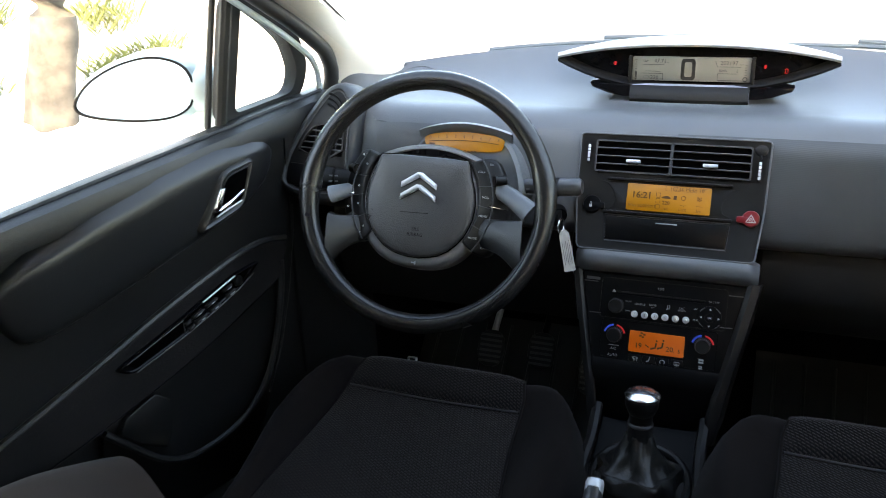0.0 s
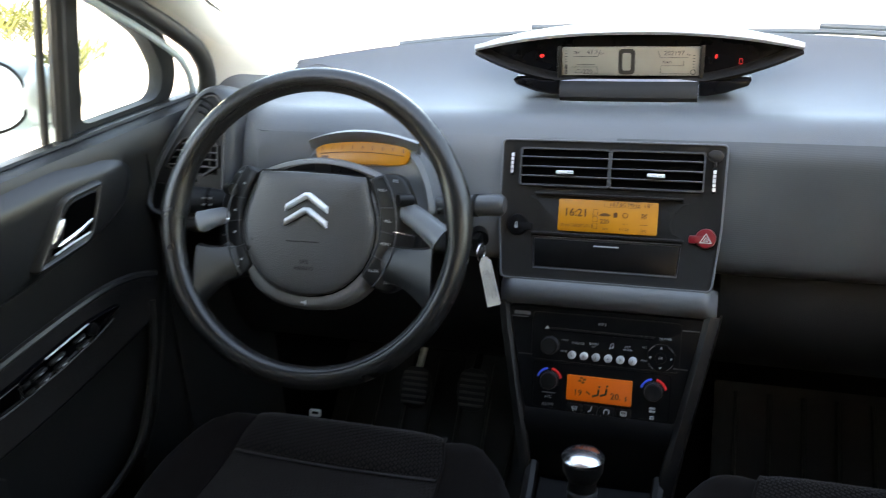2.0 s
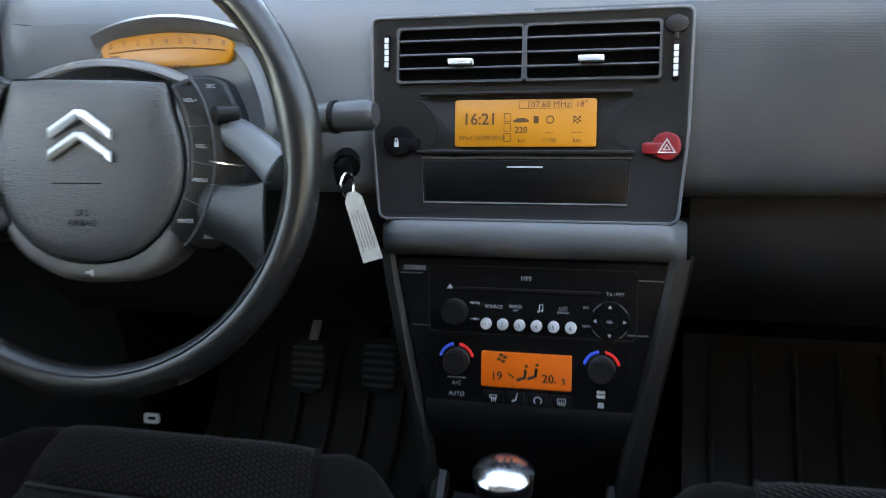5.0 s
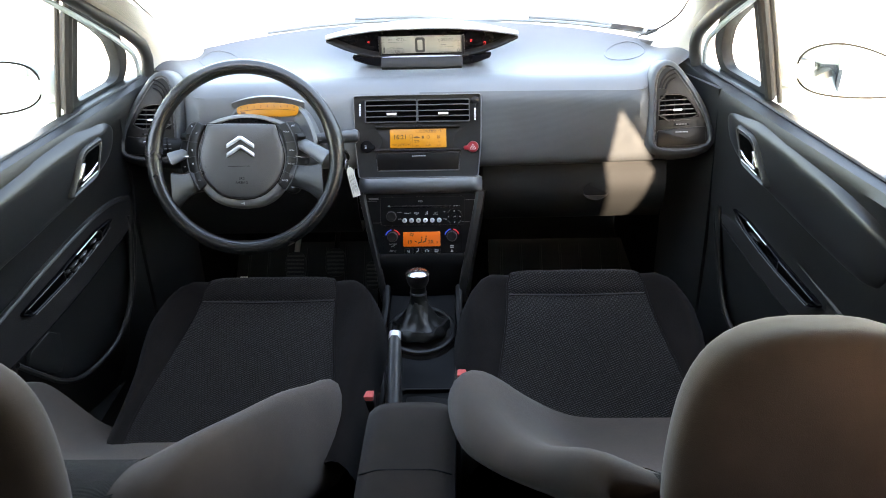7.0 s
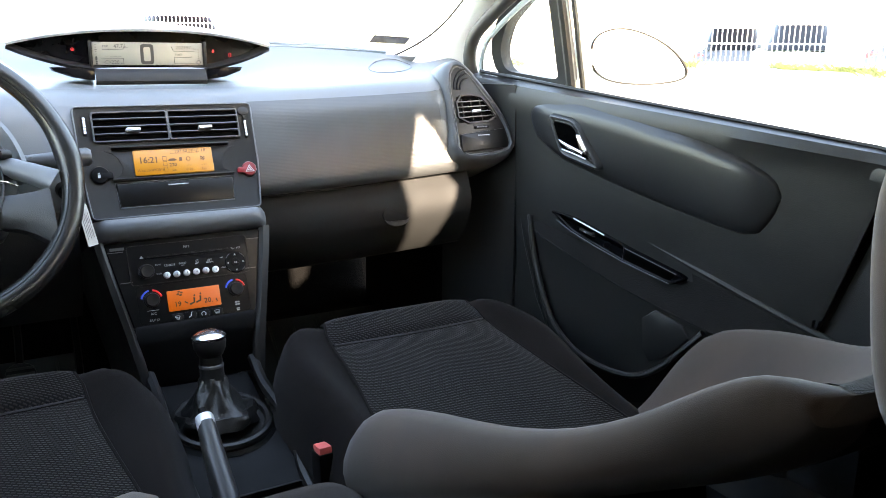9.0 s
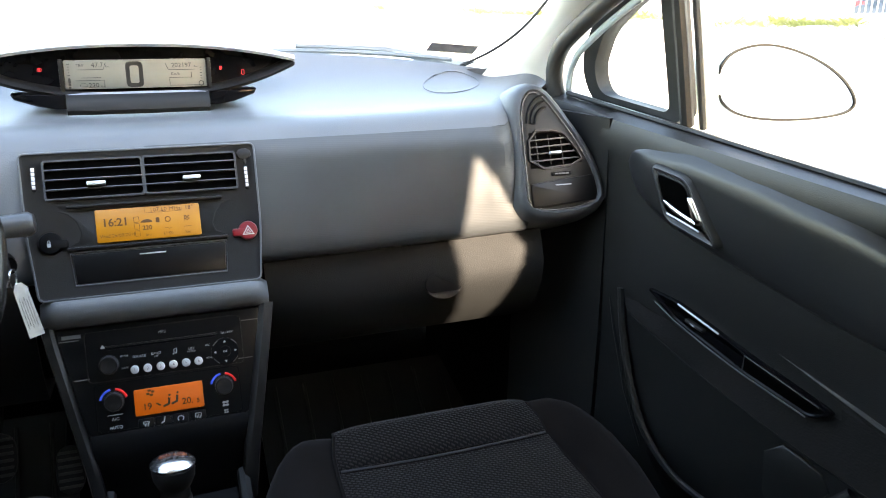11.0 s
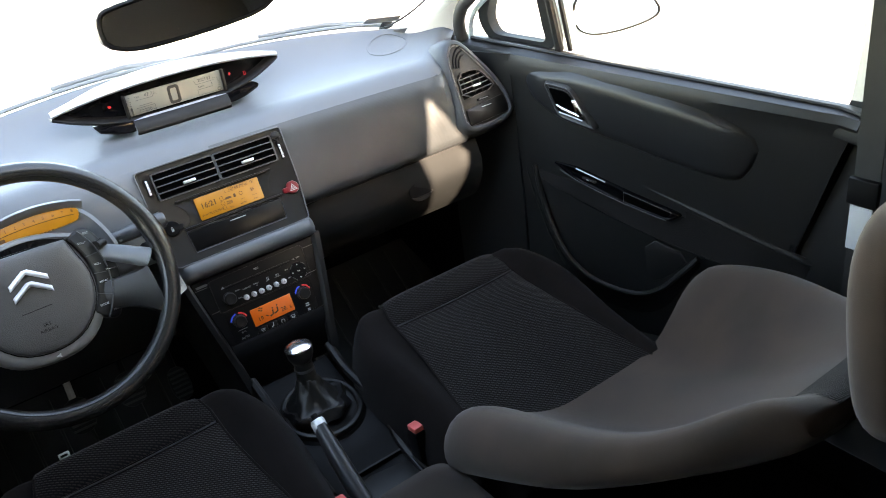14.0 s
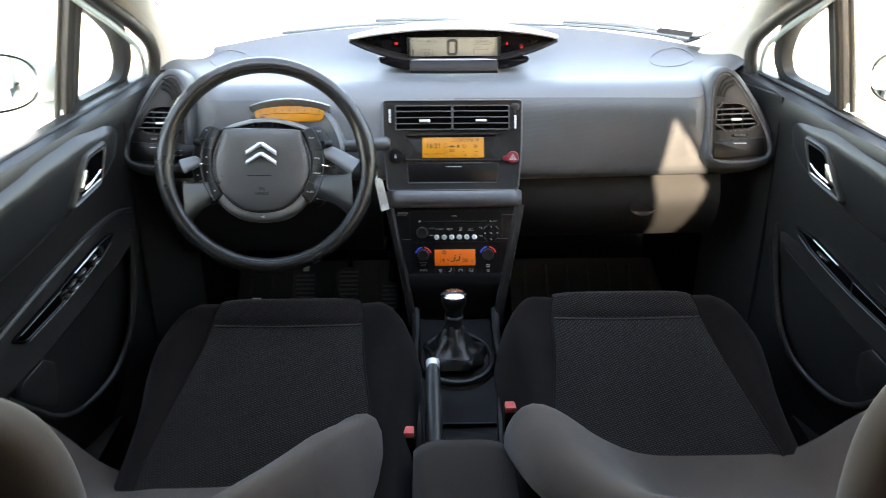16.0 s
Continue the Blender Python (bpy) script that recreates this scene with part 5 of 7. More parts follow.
for s in (-1, 1):
    a, b = Vector((s * 0.112 - 0.014, 0.034 if s > 0 else 0.016, -0.060)), Vector((0.182, -0.018, -0.002)) if s > 0 else Vector((-0.174, 0.002, -0.010))
    side = Vector((s * 0.60, 0.80, 0)) if s > 0 else Vector((-0.30, 0.95, 0))
    rows = []
    for t in np.linspace(0, 1, 8):
        c = a.lerp(b, t) + Vector((0, 0.004 * math.sin(math.pi * t), -0.004 * math.sin(math.pi * t)))
        h = 0.0125 + 0.003 * t ** 3
        rows.append([tuple(c + side * (h * k) + Vector((0, 0, w))) for k, w in ((-1, -0.012), (-0.95, 0.000), (-0.6, 0.006), (0, 0.008), (0.6, 0.006), (0.95, 0.0), (1, -0.012))])
    part("upper_spoke", sheet(rows, 0.003), SPOKE, wheel, "satin grey upper spoke")
    rows = []
    for t in np.linspace(0, 1, 10):
        c = Vector((s * 0.094 - 0.014, -0.052, -0.050)).lerp(Vector((s * 0.172, -0.078, -0.002)), t) + Vector((0, 0.006 * math.sin(math.pi * t), 0))
        h = 0.024 + 0.026 * t ** 3
        rows.append([tuple(c + Vector((0.0, h * k, w))) for k, w in ((-1, -0.012), (-0.92, 0.001), (-0.5, 0.006), (0, 0.008), (0.5, 0.006), (0.92, 0.001), (1, -0.012))])
    part("lower_spoke", sheet(rows, 0.003), LOWER_GREY, wheel, "dark grey lower spoke")
# fixed hub: padded disc with a flat top, grey ring below it
pad_r = [(0.073, 0.0695), (0.0775, 0.062), (0.0825, 0.040), (0.0905, 0.018), (0.0935, -0.006), (0.090, -0.034), (0.076, -0.064), (0.048, -0.0895), (0.016, -0.0985)]
pad_o = [(-u - 0.003, v) for u, v in pad_r] + [(u - 0.003, v) for u, v in pad_r[::-1]]
pad_s = smooth_loop(pad_o, 1)
hub_r = [(0.080, 0.074), (0.086, 0.058), (0.098, 0.030), (0.105, 0.0), (0.106, -0.030), (0.100, -0.062), (0.076, -0.096), (0.045, -0.114), (0.015, -0.119)]
hub_o = smooth_loop([(-u - 0.003, v) for u, v in hub_r] + [(u - 0.003, v) for u, v in hub_r[::-1]], 2)
HUB_GREY = material("hub_grey", (0.115, 0.112, 0.110), 0.30, grain=0.12, grain_size=900, stain=0.1)
part("hub", rings(hub_o, [(0.012, -0.07), (-0.002, -0.03), (0.0, 0.0), (0.003, 0.008), (0.008, 0.0125), (0.014, 0.0140), (0.020, 0.0135)]), HUB_GREY, wheel, "satin dark grey hub ring")
PAD = material("airbag_pad_vinyl", (0.046, 0.0450, 0.0450), 0.30, grain=0.60, grain_size=700, stain=0.07, stain_size=14)
part("pad_gap", rings(inset(pad_s, -0.0022), [(0, 0.004), (0, 0.0146), (0.002, 0.0150)]), PLASTIC_DARK, wheel)
bm = bmesh.new()
loops = []
for k, w in ((1, 0.004), (1, 0.0165), (0.985, 0.0195), (0.95, 0.0215), (0.86, 0.0236), (0.70, 0.0252), (0.45, 0.0262), (0.2, 0.0265)):
    loops.append([bm.verts.new((-0.003 + (u + 0.003) * k, -0.012 + (v + 0.012) * k, w)) for u, v in pad_s])
for a, b in zip(loops, loops[1:]):
    for i in range(len(a)):
        bm.faces.new((a[i], a[i - 1], b[i - 1], b[i]))
bm.faces.new(loops[0])
bm.faces.new(loops[-1])
pad = part("airbag_pad", bm, PAD, wheel, "grained black airbag pad")
part("pad_seam", tube([(-0.032, -0.026, 0.0265), (0.016, -0.025, 0.0265)], 0.0006, 5), PLASTIC_DARK, pad)
lettering("pad_text", "SRS", 0.0085, PLASTIC_DARK, pad, -0.003, -0.053, 0.0263)
lettering("pad_text", "AIRBAG", 0.0080, PLASTIC_DARK, pad, -0.003, -0.062, 0.0262)
for v in (0.041, 0.021):
    chev = [(-0.030, v - 0.0175), (-0.030, v - 0.0265), (0.0, v - 0.0075), (0.030, v - 0.0265), (0.030, v - 0.0175), (0.004, v), (-0.004, v)]
    part("emblem", rings([(u - 0.004, vv) for u, vv in chev], [(0, 0.026), (0, 0.0310), (0.0022, 0.0338), (0.0036, 0.0345)]), EMBLEM, wheel, "silver double-chevron emblem piece", smooth=False)
# arched cover over the column, with a bright edge
rows = []
for t in np.linspace(-1, 1, 21):
    u, v = 0.008 + 0.094 * t, 0.064 + 0.024 * (1 - t * t)
    rows.append([(u, v - 0.005, 0.001), (u, v - 0.003, 0.003), (u, v, 0.002 - 0.004 * t * t), (u, v + 0.003, -0.004), (u, v + 0.001, -0.022), (u * 1.02, v - 0.016, -0.050)])
part("fairing", sheet(rows, 0.002), HUB_GREY, wheel, "curved cover over the column")
rows = []
for t in np.linspace(-1, 1, 17):
    u = 0.008 + 0.080 * t
    rows.append([(u, 0.056, 0.0046), (u, 0.062 + 0.0215 * (1 - t * t), 0.0030)])
part("fairing_recess", sheet(rows, 0.001), GLOSS, wheel, "gloss black recess")
# control pods either side of the pad
POD = material("button_pod_plastic", (0.006, 0.006, 0.0065), 0.45, specular=0.3, stain=0.15, stain_size=25)


def drop(u, v):
    return 0.85 * max(0, math.hypot(u + 0.003, v + 0.004) - 0.119)


for s in (-1, 1):
    def pp(k, t):
        """A point of the pod: k across from the pad outwards, t from its top down."""
        th = radians(38 - 78 * t)
        r = 0.0955 + (0.049 if s > 0 else 0.044) * k
        return (s * (r * math.cos(th) + 0.002) - 0.003, r * math.sin(th) * 0.98 - 0.004 + 0.012 * (1 - t) * (1 - k))
    o = [pp(0, t) for t in np.linspace(0, 1, 9)] + [pp(k, 1) for k in (0.3, 0.7)] + [pp(1, t) for t in np.linspace(0.95, 0.05, 9)] + [pp(k, 0) for k in (0.7, 0.3)]
    o = smooth_loop(o if s < 0 else o[::-1], 1)
    podm = part("control_pod", rings(o, [(0.006, -0.03), (0, -0.02), (0, 0.011), (0.002, 0.015), (0.005, 0.0160)], lambda u, v, w: (u, v, w - drop(u, v))), POD, wheel, "black button pod on the hub")
    part("pod_edge", tube([(*pp(0.52, t), 0.0165) for t in np.linspace(0.0, 1.0, 14)], 0.0012, 6), SLAT, podm)
    part("pod_strip", tube([(*pp(0.42, 0.50), 0.0172), (*pp(0.6, 0.50), 0.0160), (*pp(0.98, 0.50), -0.0020)], 0.0013, 6), CHROME, podm)
    for t in (0.24, 0.74):
        p, q = pp(0.60, t), pp(0.94, t)
        part("roller", tube([(*p, 0.0100), (*q, -0.0030)], 0.0085, 14), PLASTIC, podm, "ribbed scroll wheel")
        for j in (0.2, 0.4, 0.6, 0.8):
            c = Vector((*p, 0.010)).lerp(Vector((*q, -0.003)), j)
            part("roller_rib", tube([(c.x, c.y + 0.0090 * math.cos(b_), c.z + 0.0090 * math.sin(b_)) for b_ in np.linspace(0.3, 2.84, 9)], 0.0005, 4), PLASTIC_DARK, podm)
    for t in (0.30, 0.52, 0.76):
        part("button_gap", tube([(*pp(0.03, t), 0.0162), (*pp(0.50, t), 0.0164)], 0.0005, 4), SLAT, podm)
    words = (("VOL+", 0.27, 0.14), ("SRC", 0.72, 0.08), ("VOL-", 0.27, 0.42), ("MENU", 0.27, 0.62), ("OK", 0.74, 0.62), ("MODE", 0.27, 0.88), ("ESC", 0.72, 0.90)) if s > 0 else ()
    for txt, k, t in words:
        u, v = pp(k, t)
        lettering("control_text", txt, 0.0052, WHITE, podm, u, v, 0.0168 - drop(u, v))
    for k, t in ((0.74, 0.41),) if s > 0 else ((0.27, 0.16), (0.72, 0.08), (0.27, 0.42), (0.27, 0.62), (0.74, 0.62), (0.27, 0.88), (0.5, 0.92)):
        u, v = pp(k, t)
        part("control_symbol", frame_ring(oval(0.0016, 0.0016, 10, (u, v)), oval(0.0010, 0.0010, 10, (u, v)), 0.0155 - drop(u, v), 0.0168 - drop(u, v)), WHITE, podm, smooth=False)
part("horn_symbol", plate([(-0.0065, -0.1075), (-0.0030, -0.1075), (0.0005, -0.105), (0.0005, -0.112), (-0.0030, -0.1095), (-0.0065, -0.1095)], 0.0130, 0.0150, 0.0002), WHITE, wheel, smooth=False)

# the fixed hub sits turned a little against the rim
turn = pose(-0.017, -0.062, -0.043) @ pose(0, 0, 0, 0, 0, -3.5) @ Matrix.Scale(1.04, 4) @ pose(0.003, 0.062, 0)
for ob in wheel.children:
    if ob.name.split(".")[0] not in ("rim", "stitch", "upper_spoke", "lower_spoke"):
        ob.matrix_basis = turn @ ob.matrix_basis

# column shroud and stalks
col = thing("steering_column", pose(-0.390, 1.092, 0.938, 70, 0, 6), "black plastic steering column shroud with two control stalks", "steering column")
part("shroud", rings(smooth_loop([(-0.062, -0.075), (0.062, -0.075), (0.070, 0.0), (0.055, 0.055), (-0.055, 0.055), (-0.070, 0.0)], 2), [(0.0, -0.12), (0.0, -0.01), (0.006, 0.0)]), DOOR_VINYL, col)
for s in (-1, 1):
    st = part("stalk", tube([(s * 0.055, 0.028, -0.035), (s * 0.11, 0.030, -0.028), (s * 0.145, 0.031, -0.022)], [0.009, 0.010, 0.0125], 14), PLASTIC, col, "black control stalk")
    k = 0.048 if s > 0 else 0.032
    part("stalk_end", tube([(s * 0.140, 0.031, -0.023), (s * (0.180 + k * 0.7), 0.032, -0.017), (s * (0.200 + k), 0.033, -0.012), (s * (0.206 + k), 0.033, -0.011)], [0.0125, 0.0150, 0.0160, 0.0115] if s > 0 else [0.015, 0.0205, 0.0215, 0.017], 16), TRIM_GREY if s > 0 else FOOT_GREY, st)
    part("stalk_ring", tube([(s * (0.176 + k * 0.7), 0.032, -0.017), (s * (0.181 + k * 0.7), 0.032, -0.016)], 0.0165 if s > 0 else 0.0212, 16), PLASTIC_DARK, st)
    for i in range(4):
        part("stalk_mark", box(0.006, 0.003, 0.0006, 0, (s * (0.150 + (0 if s > 0 else 0.040) + 0.011 * (i % 2)), 0.036 - 0.010 * (i // 2), -0.0045 + (0 if s > 0 else 0.0105)), turn=pose(0, 0, 0, 0, -s * 9, 0)), GREY_PRINT, st)

# ignition key with ring and card tag
key = thing("ignition_key", pose(-0.182, 1.142, 0.906), "ignition key with a steel ring and a hanging paper tag", "key")
part("key_head", box(0.010, 0.032, 0.022, 0.004, (0, 0, 0)), PLASTIC_DARK, key)
part("lock_barrel", tube([(-0.02, 0.09, 0.012), (0, 0.01, 0)], 0.014, 14), PLASTIC_DARK, key)
part("ring", tube([(0.010 + 0.003 * math.cos(a), -0.020 + 0.010 * math.cos(a), -0.008 + 0.013 * math.sin(a)) for a in np.linspace(0, 2 * math.pi, 24, endpoint=False)], 0.0012, 6, closed=True), CHROME, key, "thin steel key ring")
bm = plate([(-0.010, -0.064), (0.011, -0.066), (0.0095, 0.004), (0.004, 0.012), (-0.004, 0.012), (-0.009, 0.004)], -0.0005, 0.0005, 0.0002)
bm.transform(pose(0.018, -0.028, -0.024, 84, -8, 35))
part("tag", bm, TAG, key, "worn paper tag with illegible print", smooth=False)
bm = bmesh.new()
for i in range(5):
    box(0.0007, 0.044 - 0.008 * (i % 2), 0.0003, 0, (-0.0060 + 0.0031 * i, -0.030, 0.0007), bm)
bm.transform(pose(0.018, -0.028, -0.024, 84, -8, 35))
part("tag_print", bm, GREY_PRINT, key, smooth=False)

# ---- pedals ----
for u, z, nm, wid in ((-0.395, 0.475, "brake_pedal", 0.062), (-0.275, 0.485, "clutch_pedal", 0.062), (-0.165, 0.44, "throttle_pedal", 0.048)):
    nm, lab = {"brake_pedal": ("pedal", "ribbed black rubber clutch pedal on a steel arm"), "clutch_pedal": ("pedal", "ribbed black rubber brake pedal on a steel arm"), "throttle_pedal": ("pedal", "long narrow black throttle pedal")}[nm]
    p = thing(nm, pose(u, 1.40, z, 58), lab, "pedal", "pedals")
    part("pad", plate(smooth_loop([(-wid / 2, -0.042), (wid / 2, -0.042), (wid / 2, 0.042), (-wid / 2, 0.042)], 2), -0.008, 0.004, 0.003), RUBBER, p)
    for i in range(6):
        part("rib", box(wid * 0.82, 0.005, 0.003, 0.001, (0, -0.030 + 0.012 * i, 0.0045)), material("worn_rubber", (0.05, 0.05, 0.05), 0.5) if (u, i) == (-0.395, 0) else bpy.data.materials["worn_rubber"], p)
    part("arm", tube([(0, 0.03, -0.008), (0.004, 0.10, -0.03), (0.006, 0.24, -0.02)], 0.008, 8), SILVER if u < -0.3 else PLASTIC_DARK, p)


# ---- front seats ----
def smoothstep(a, b, x):
    t = min(max((x - a) / (b - a), 0), 1)
    return t * t * (3 - 2 * t)


def seat(name, x, label, recline, hip, shift, w0, w1, flare, base, curl, bolster, low, b0, b1, fade, e0, e1, edge, rest):
    st = thing(name, pose(x, 0.75, 0.30), label, "car seat", "front seats")
    O = Vector((x, 0.75, 0.30))

    # cushion: rows from the rear to the front roll
    def top(u, y):
        base = 0.528 + (0.010 if x > 0 else 0) * smoothstep(0.6, 0.95, y) + 0.075 * smoothstep(0.45, 0.96, y) + 0.030 * smoothstep(0.93, 1.04, y)
        e = abs(u) / 0.285
        bol = 0.028 * smoothstep(0.60, 0.84, e) * (1 - 0.75 * smoothstep(0.90, 1.06, y))
        drop = 0.085 * smoothstep(0.86, 1.0, e)
        roll = 0.06 * max(0, (y - 1.015) / 0.06) ** 2
        dish = -0.010 * (1 - e) * (1 - smoothstep(0.85, 1.0, y))
        return base + bol - drop - roll + dish

    def half_w(y):
        k = min(max((y - 0.82) / 0.262, 0), 0.97)
        return 0.303 * (1 - k ** 3.4) ** (1 / 3.4) - 0.026 * smoothstep(0.90, 0.72, y)
    ys = list(np.linspace(0.44, 0.96, 12)) + [0.985, 1.01, 1.03, 1.045, 1.058, 1.068]
    rows = []
    for y in ys:
        h = half_w(y)
        row = [(-h * 0.97, y, 0.36), (-h * 1.005, y, 0.41), (-h * 1.012, y, 0.455)]
        row += [(u * h / 0.287, y, top(u, y)) for u in np.linspace(-0.285, 0.285, 41)]
        row += [(h * 1.012, y, 0.455), (h * 1.005, y, 0.41), (h * 0.97, y, 0.36)]
        rows.append(row)
    rows.append([(p[0] * 0.97, 1.078, min(p[2], 0.555)) for p in rows[-1]])
    rows.append([(p[0] * 0.95, 1.070, min(p[2], 0.42)) for p in rows[-1]])
    rows = [[(p[0], p[1] - 0.75, p[2] - 0.30) for p in r] for r in rows]
    bm = sheet(rows)
    for _ in range(4):
        bmesh.ops.smooth_vert(bm, verts=bm.verts[:], factor=0.5, use_axis_x=True, use_axis_y=True, use_axis_z=True)
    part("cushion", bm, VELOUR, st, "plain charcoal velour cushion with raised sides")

    def panel_w(y):
        return 0.164 + 0.040 * smoothstep(0.96, 0.55, y) - 0.016 * smoothstep(0.97, 1.05, y)
    for nm, y0, y1 in (("knit_panel", 0.47, 0.956), ("front_panel", 0.962, 1.052)):
        rows = []
        for y in np.linspace(y0, y1, 14):
            w = panel_w(y)
            puff = 0.0055
            lift = 0.0060
            us = np.linspace(-w, w, 15)
            yy = y + 0.0
            rows.append([(u, yy + 0.006 * ((u / w) ** 2 - 1) * (1 if nm == "knit_panel" and y > 0.9 else 0) - 0.75, top(u, y) + puff * (1 - (abs(u) / w) ** 8) * (1 - abs(2 * (y - y0) / (y1 - y0) - 1) ** 10) + lift - 0.008 * smoothstep(1.030, 1.055, y) - 0.30) for u in us])
        part(nm, sheet(rows, 0.012), KNIT, st, "knitted dark cloth centre panel")
    # stitched edges
    for s in (-1, 1):
        part("side_seam", tube([(s * (panel_w(y) + 0.001), y - 0.75, top(panel_w(y), y) - 0.2950) for y in np.linspace(0.48, 1.046, 20)], 0.0030, 6), VELOUR, st)
    part("cross_seam", tube([(u, 0.959 - 0.004 * (1 - (u / 0.158) ** 2) - 0.75, top(u, 0.959) - 0.2935) for u in np.linspace(-0.160, 0.160, 15)], 0.0016, 6), material("pale_thread", (0.035, 0.032, 0.034), 0.8) if "pale_thread" not in bpy.data.materials else bpy.data.materials["pale_thread"], st)

    # backrest, leaning back
    lean = radians(recline)
    d, n = Vector((0, -math.sin(lean), math.cos(lean))), Vector((0, math.cos(lean), math.sin(lean)))
    H = Vector((x + shift, *hip)) - O

    def back(u, s, side_n):
        return H + d * s + n * side_n + Vector((u, 0, 0))

    def wid(s):
        return w0 * (1 + 0.04 * smoothstep(0.0, 0.2, s)) - (w0 - w1) * smoothstep(0.2, 0.62, s) + flare * (1 - smoothstep(0.0, 0.25, s))

    def front(u, s):
        e = abs(u) / wid(s)
        bol = bolster * smoothstep(low - 0.07, low + 0.07, s) * (1 - fade * smoothstep(b0, b1, s))
        crown = smoothstep(e0, e1, e) * (1 - edge * smoothstep(e1 + 0.04, 1.0, e))
        return base + curl * (s - 0.2) ** 2 + bol * crown - 0.030 * smoothstep(0.93, 1.0, e)
    rows = []
    for s in list(np.linspace(-0.04, 0.44, 17)) + [0.465, 0.49, 0.515, 0.535, 0.55, 0.562, 0.570, 0.575]:
        k = math.sqrt(max(1 - (max(s - 0.44, 0) / 0.1352) ** 2, 0.0001))
        w = wid(s) * (0.86 + 0.14 * k)
        nb, mid = -0.070, -0.010
        loop = [(u, front(u, s) - 0.0) for u in np.linspace(-w, w, 37)]
        rim = loop[-1][1]
        loop += [(w * (1 + 0.030 * math.sin(math.pi * t)), rim + (nb + 0.03 - rim) * t) for t in (0.2, 0.4, 0.6, 0.8)]
        loop += [(u, nb + 0.03 * (abs(u) / w) ** 4) for u in np.linspace(w, -w, 17)]
        loop += [(-w * (1 + 0.030 * math.sin(math.pi * t)), rim + (nb + 0.03 - rim) * t) for t in (0.8, 0.6, 0.4, 0.2)]
        loop = [tuple(back(u, s, mid + (v - mid) * k)) for u, v in loop]
        rows.append(loop + [loop[0]])
    bm = sheet(rows)
    bmesh.ops.remove_doubles(bm, verts=bm.verts[:], dist=0.0005)
    bmesh.ops.holes_fill(bm, edges=[e for e in bm.edges if e.is_boundary])
    for _ in range(7):
        bmesh.ops.smooth_vert(bm, verts=bm.verts[:], factor=0.5, use_axis_x=True, use_axis_y=True, use_axis_z=True)
    # knitted centre, laid a little proud of the same surface
    bmesh.ops.recalc_face_normals(bm, faces=bm.faces)
    bm.normal_update()
    knit_bm = bmesh.new()
    made = {}
    for f in bm.faces:
        c = f.calc_center_median() - H
        s, depth = c.dot(d), c.dot(n)
        if len(f.verts) > 4 or s < 0.34 or s > 0.60 or (depth < 0.0 and s < 0.50) or abs(c.x) > 0.50 * wid(s):
            continue
        for v in f.verts:
            if v not in made:
                made[v] = knit_bm.verts.new(v.co + v.normal * 0.0016)
        knit_bm.faces.new([made[v] for v in f.verts])
    part("backrest", bm, BACK_CLOTH, st, "velour backrest with high side bolsters, grey raised for light from behind")
    part("back_panel", knit_bm, BACK_KNIT, st, "knitted dark cloth back panel")
    # headrest on two posts
    hr = Vector((rest[0] - x, rest[1] - 0.75, rest[2] - 0.30))
    hd, hn = Vector((0, math.sin(radians(12)), math.cos(radians(12)))), Vector((0, math.cos(radians(12)), -math.sin(radians(12))))
    rows = []
    for t in np.sin(np.linspace(-math.pi / 2, math.pi / 2, 25)):
        k = (1 - abs(t) ** 3.2) ** (1 / 3.2) if abs(t) < 1 else 0.0
        loop = []
        for a in np.linspace(0, 2 * math.pi, 49):
            c, sn = math.cos(a), math.sin(a)
            sx = math.copysign(abs(c) ** 0.6, c)
            sy = math.copysign(abs(sn) ** 0.7, sn)
            hw = 0.168 * (0.88 + 0.12 * (1 - t)) * max(k, 0.02)
            loop.append(tuple(hr + hd * (0.165 * t) + hn * (0.060 * sy * max(k, 0.02) ** 0.6) + Vector((hw * sx, 0, 0))))
        rows.append(loop)
    bm = sheet(rows)
    bmesh.ops.remove_doubles(bm, verts=bm.verts[:], dist=0.0008)
    bmesh.ops.holes_fill(bm, edges=[e for e in bm.edges if e.is_boundary])
    for _ in range(5):
        bmesh.ops.smooth_vert(bm, verts=bm.verts[:], factor=0.5, use_axis_x=True, use_axis_y=True, use_axis_z=True)
    head = part("headrest", bm, BACK_CLOTH, st, "rounded velour headrest in the same light-raised grey")
    for s in (-1, 1):
        part("headrest_post", tube([tuple(hr + hd * -0.24 + Vector((s * 0.06, 0, 0))), tuple(hr + hd * -0.12 + Vector((s * 0.06, 0, 0)))], 0.006, 10), PLASTIC_DARK, head)
    # base rails and side cover
    part("side_cover", box(0.03, 0.40, 0.10, 0.012, (0.245 if x > 0 else -0.245, -0.09, 0.13)), PLASTIC_DARK, st)
    for s in (-1, 1):
        part("rail", box(0.035, 0.62, 0.035, 0.004, (s * 0.19, 0.02, 0.0)), PLASTIC_DARK, st)
        for yy in (-0.18, 0.2):
            part("leg", box(0.03, 0.05, 0.09, 0.004, (s * 0.19, yy, 0.045)), PLASTIC_DARK, st)
    return st


seat("driver_seat", -0.365, "charcoal cloth driver's seat with reclined backrest", 57.0012, (0.5728, 0.4273), -0.1354, 0.3046, 0.1834, 0.06, 0.0692, 0.2047, 0.1232, -0.1, 0.1629, 0.6098, 0.7468, 0.3056, 0.93, 0.0039, (-0.590, 0.085, 0.865))
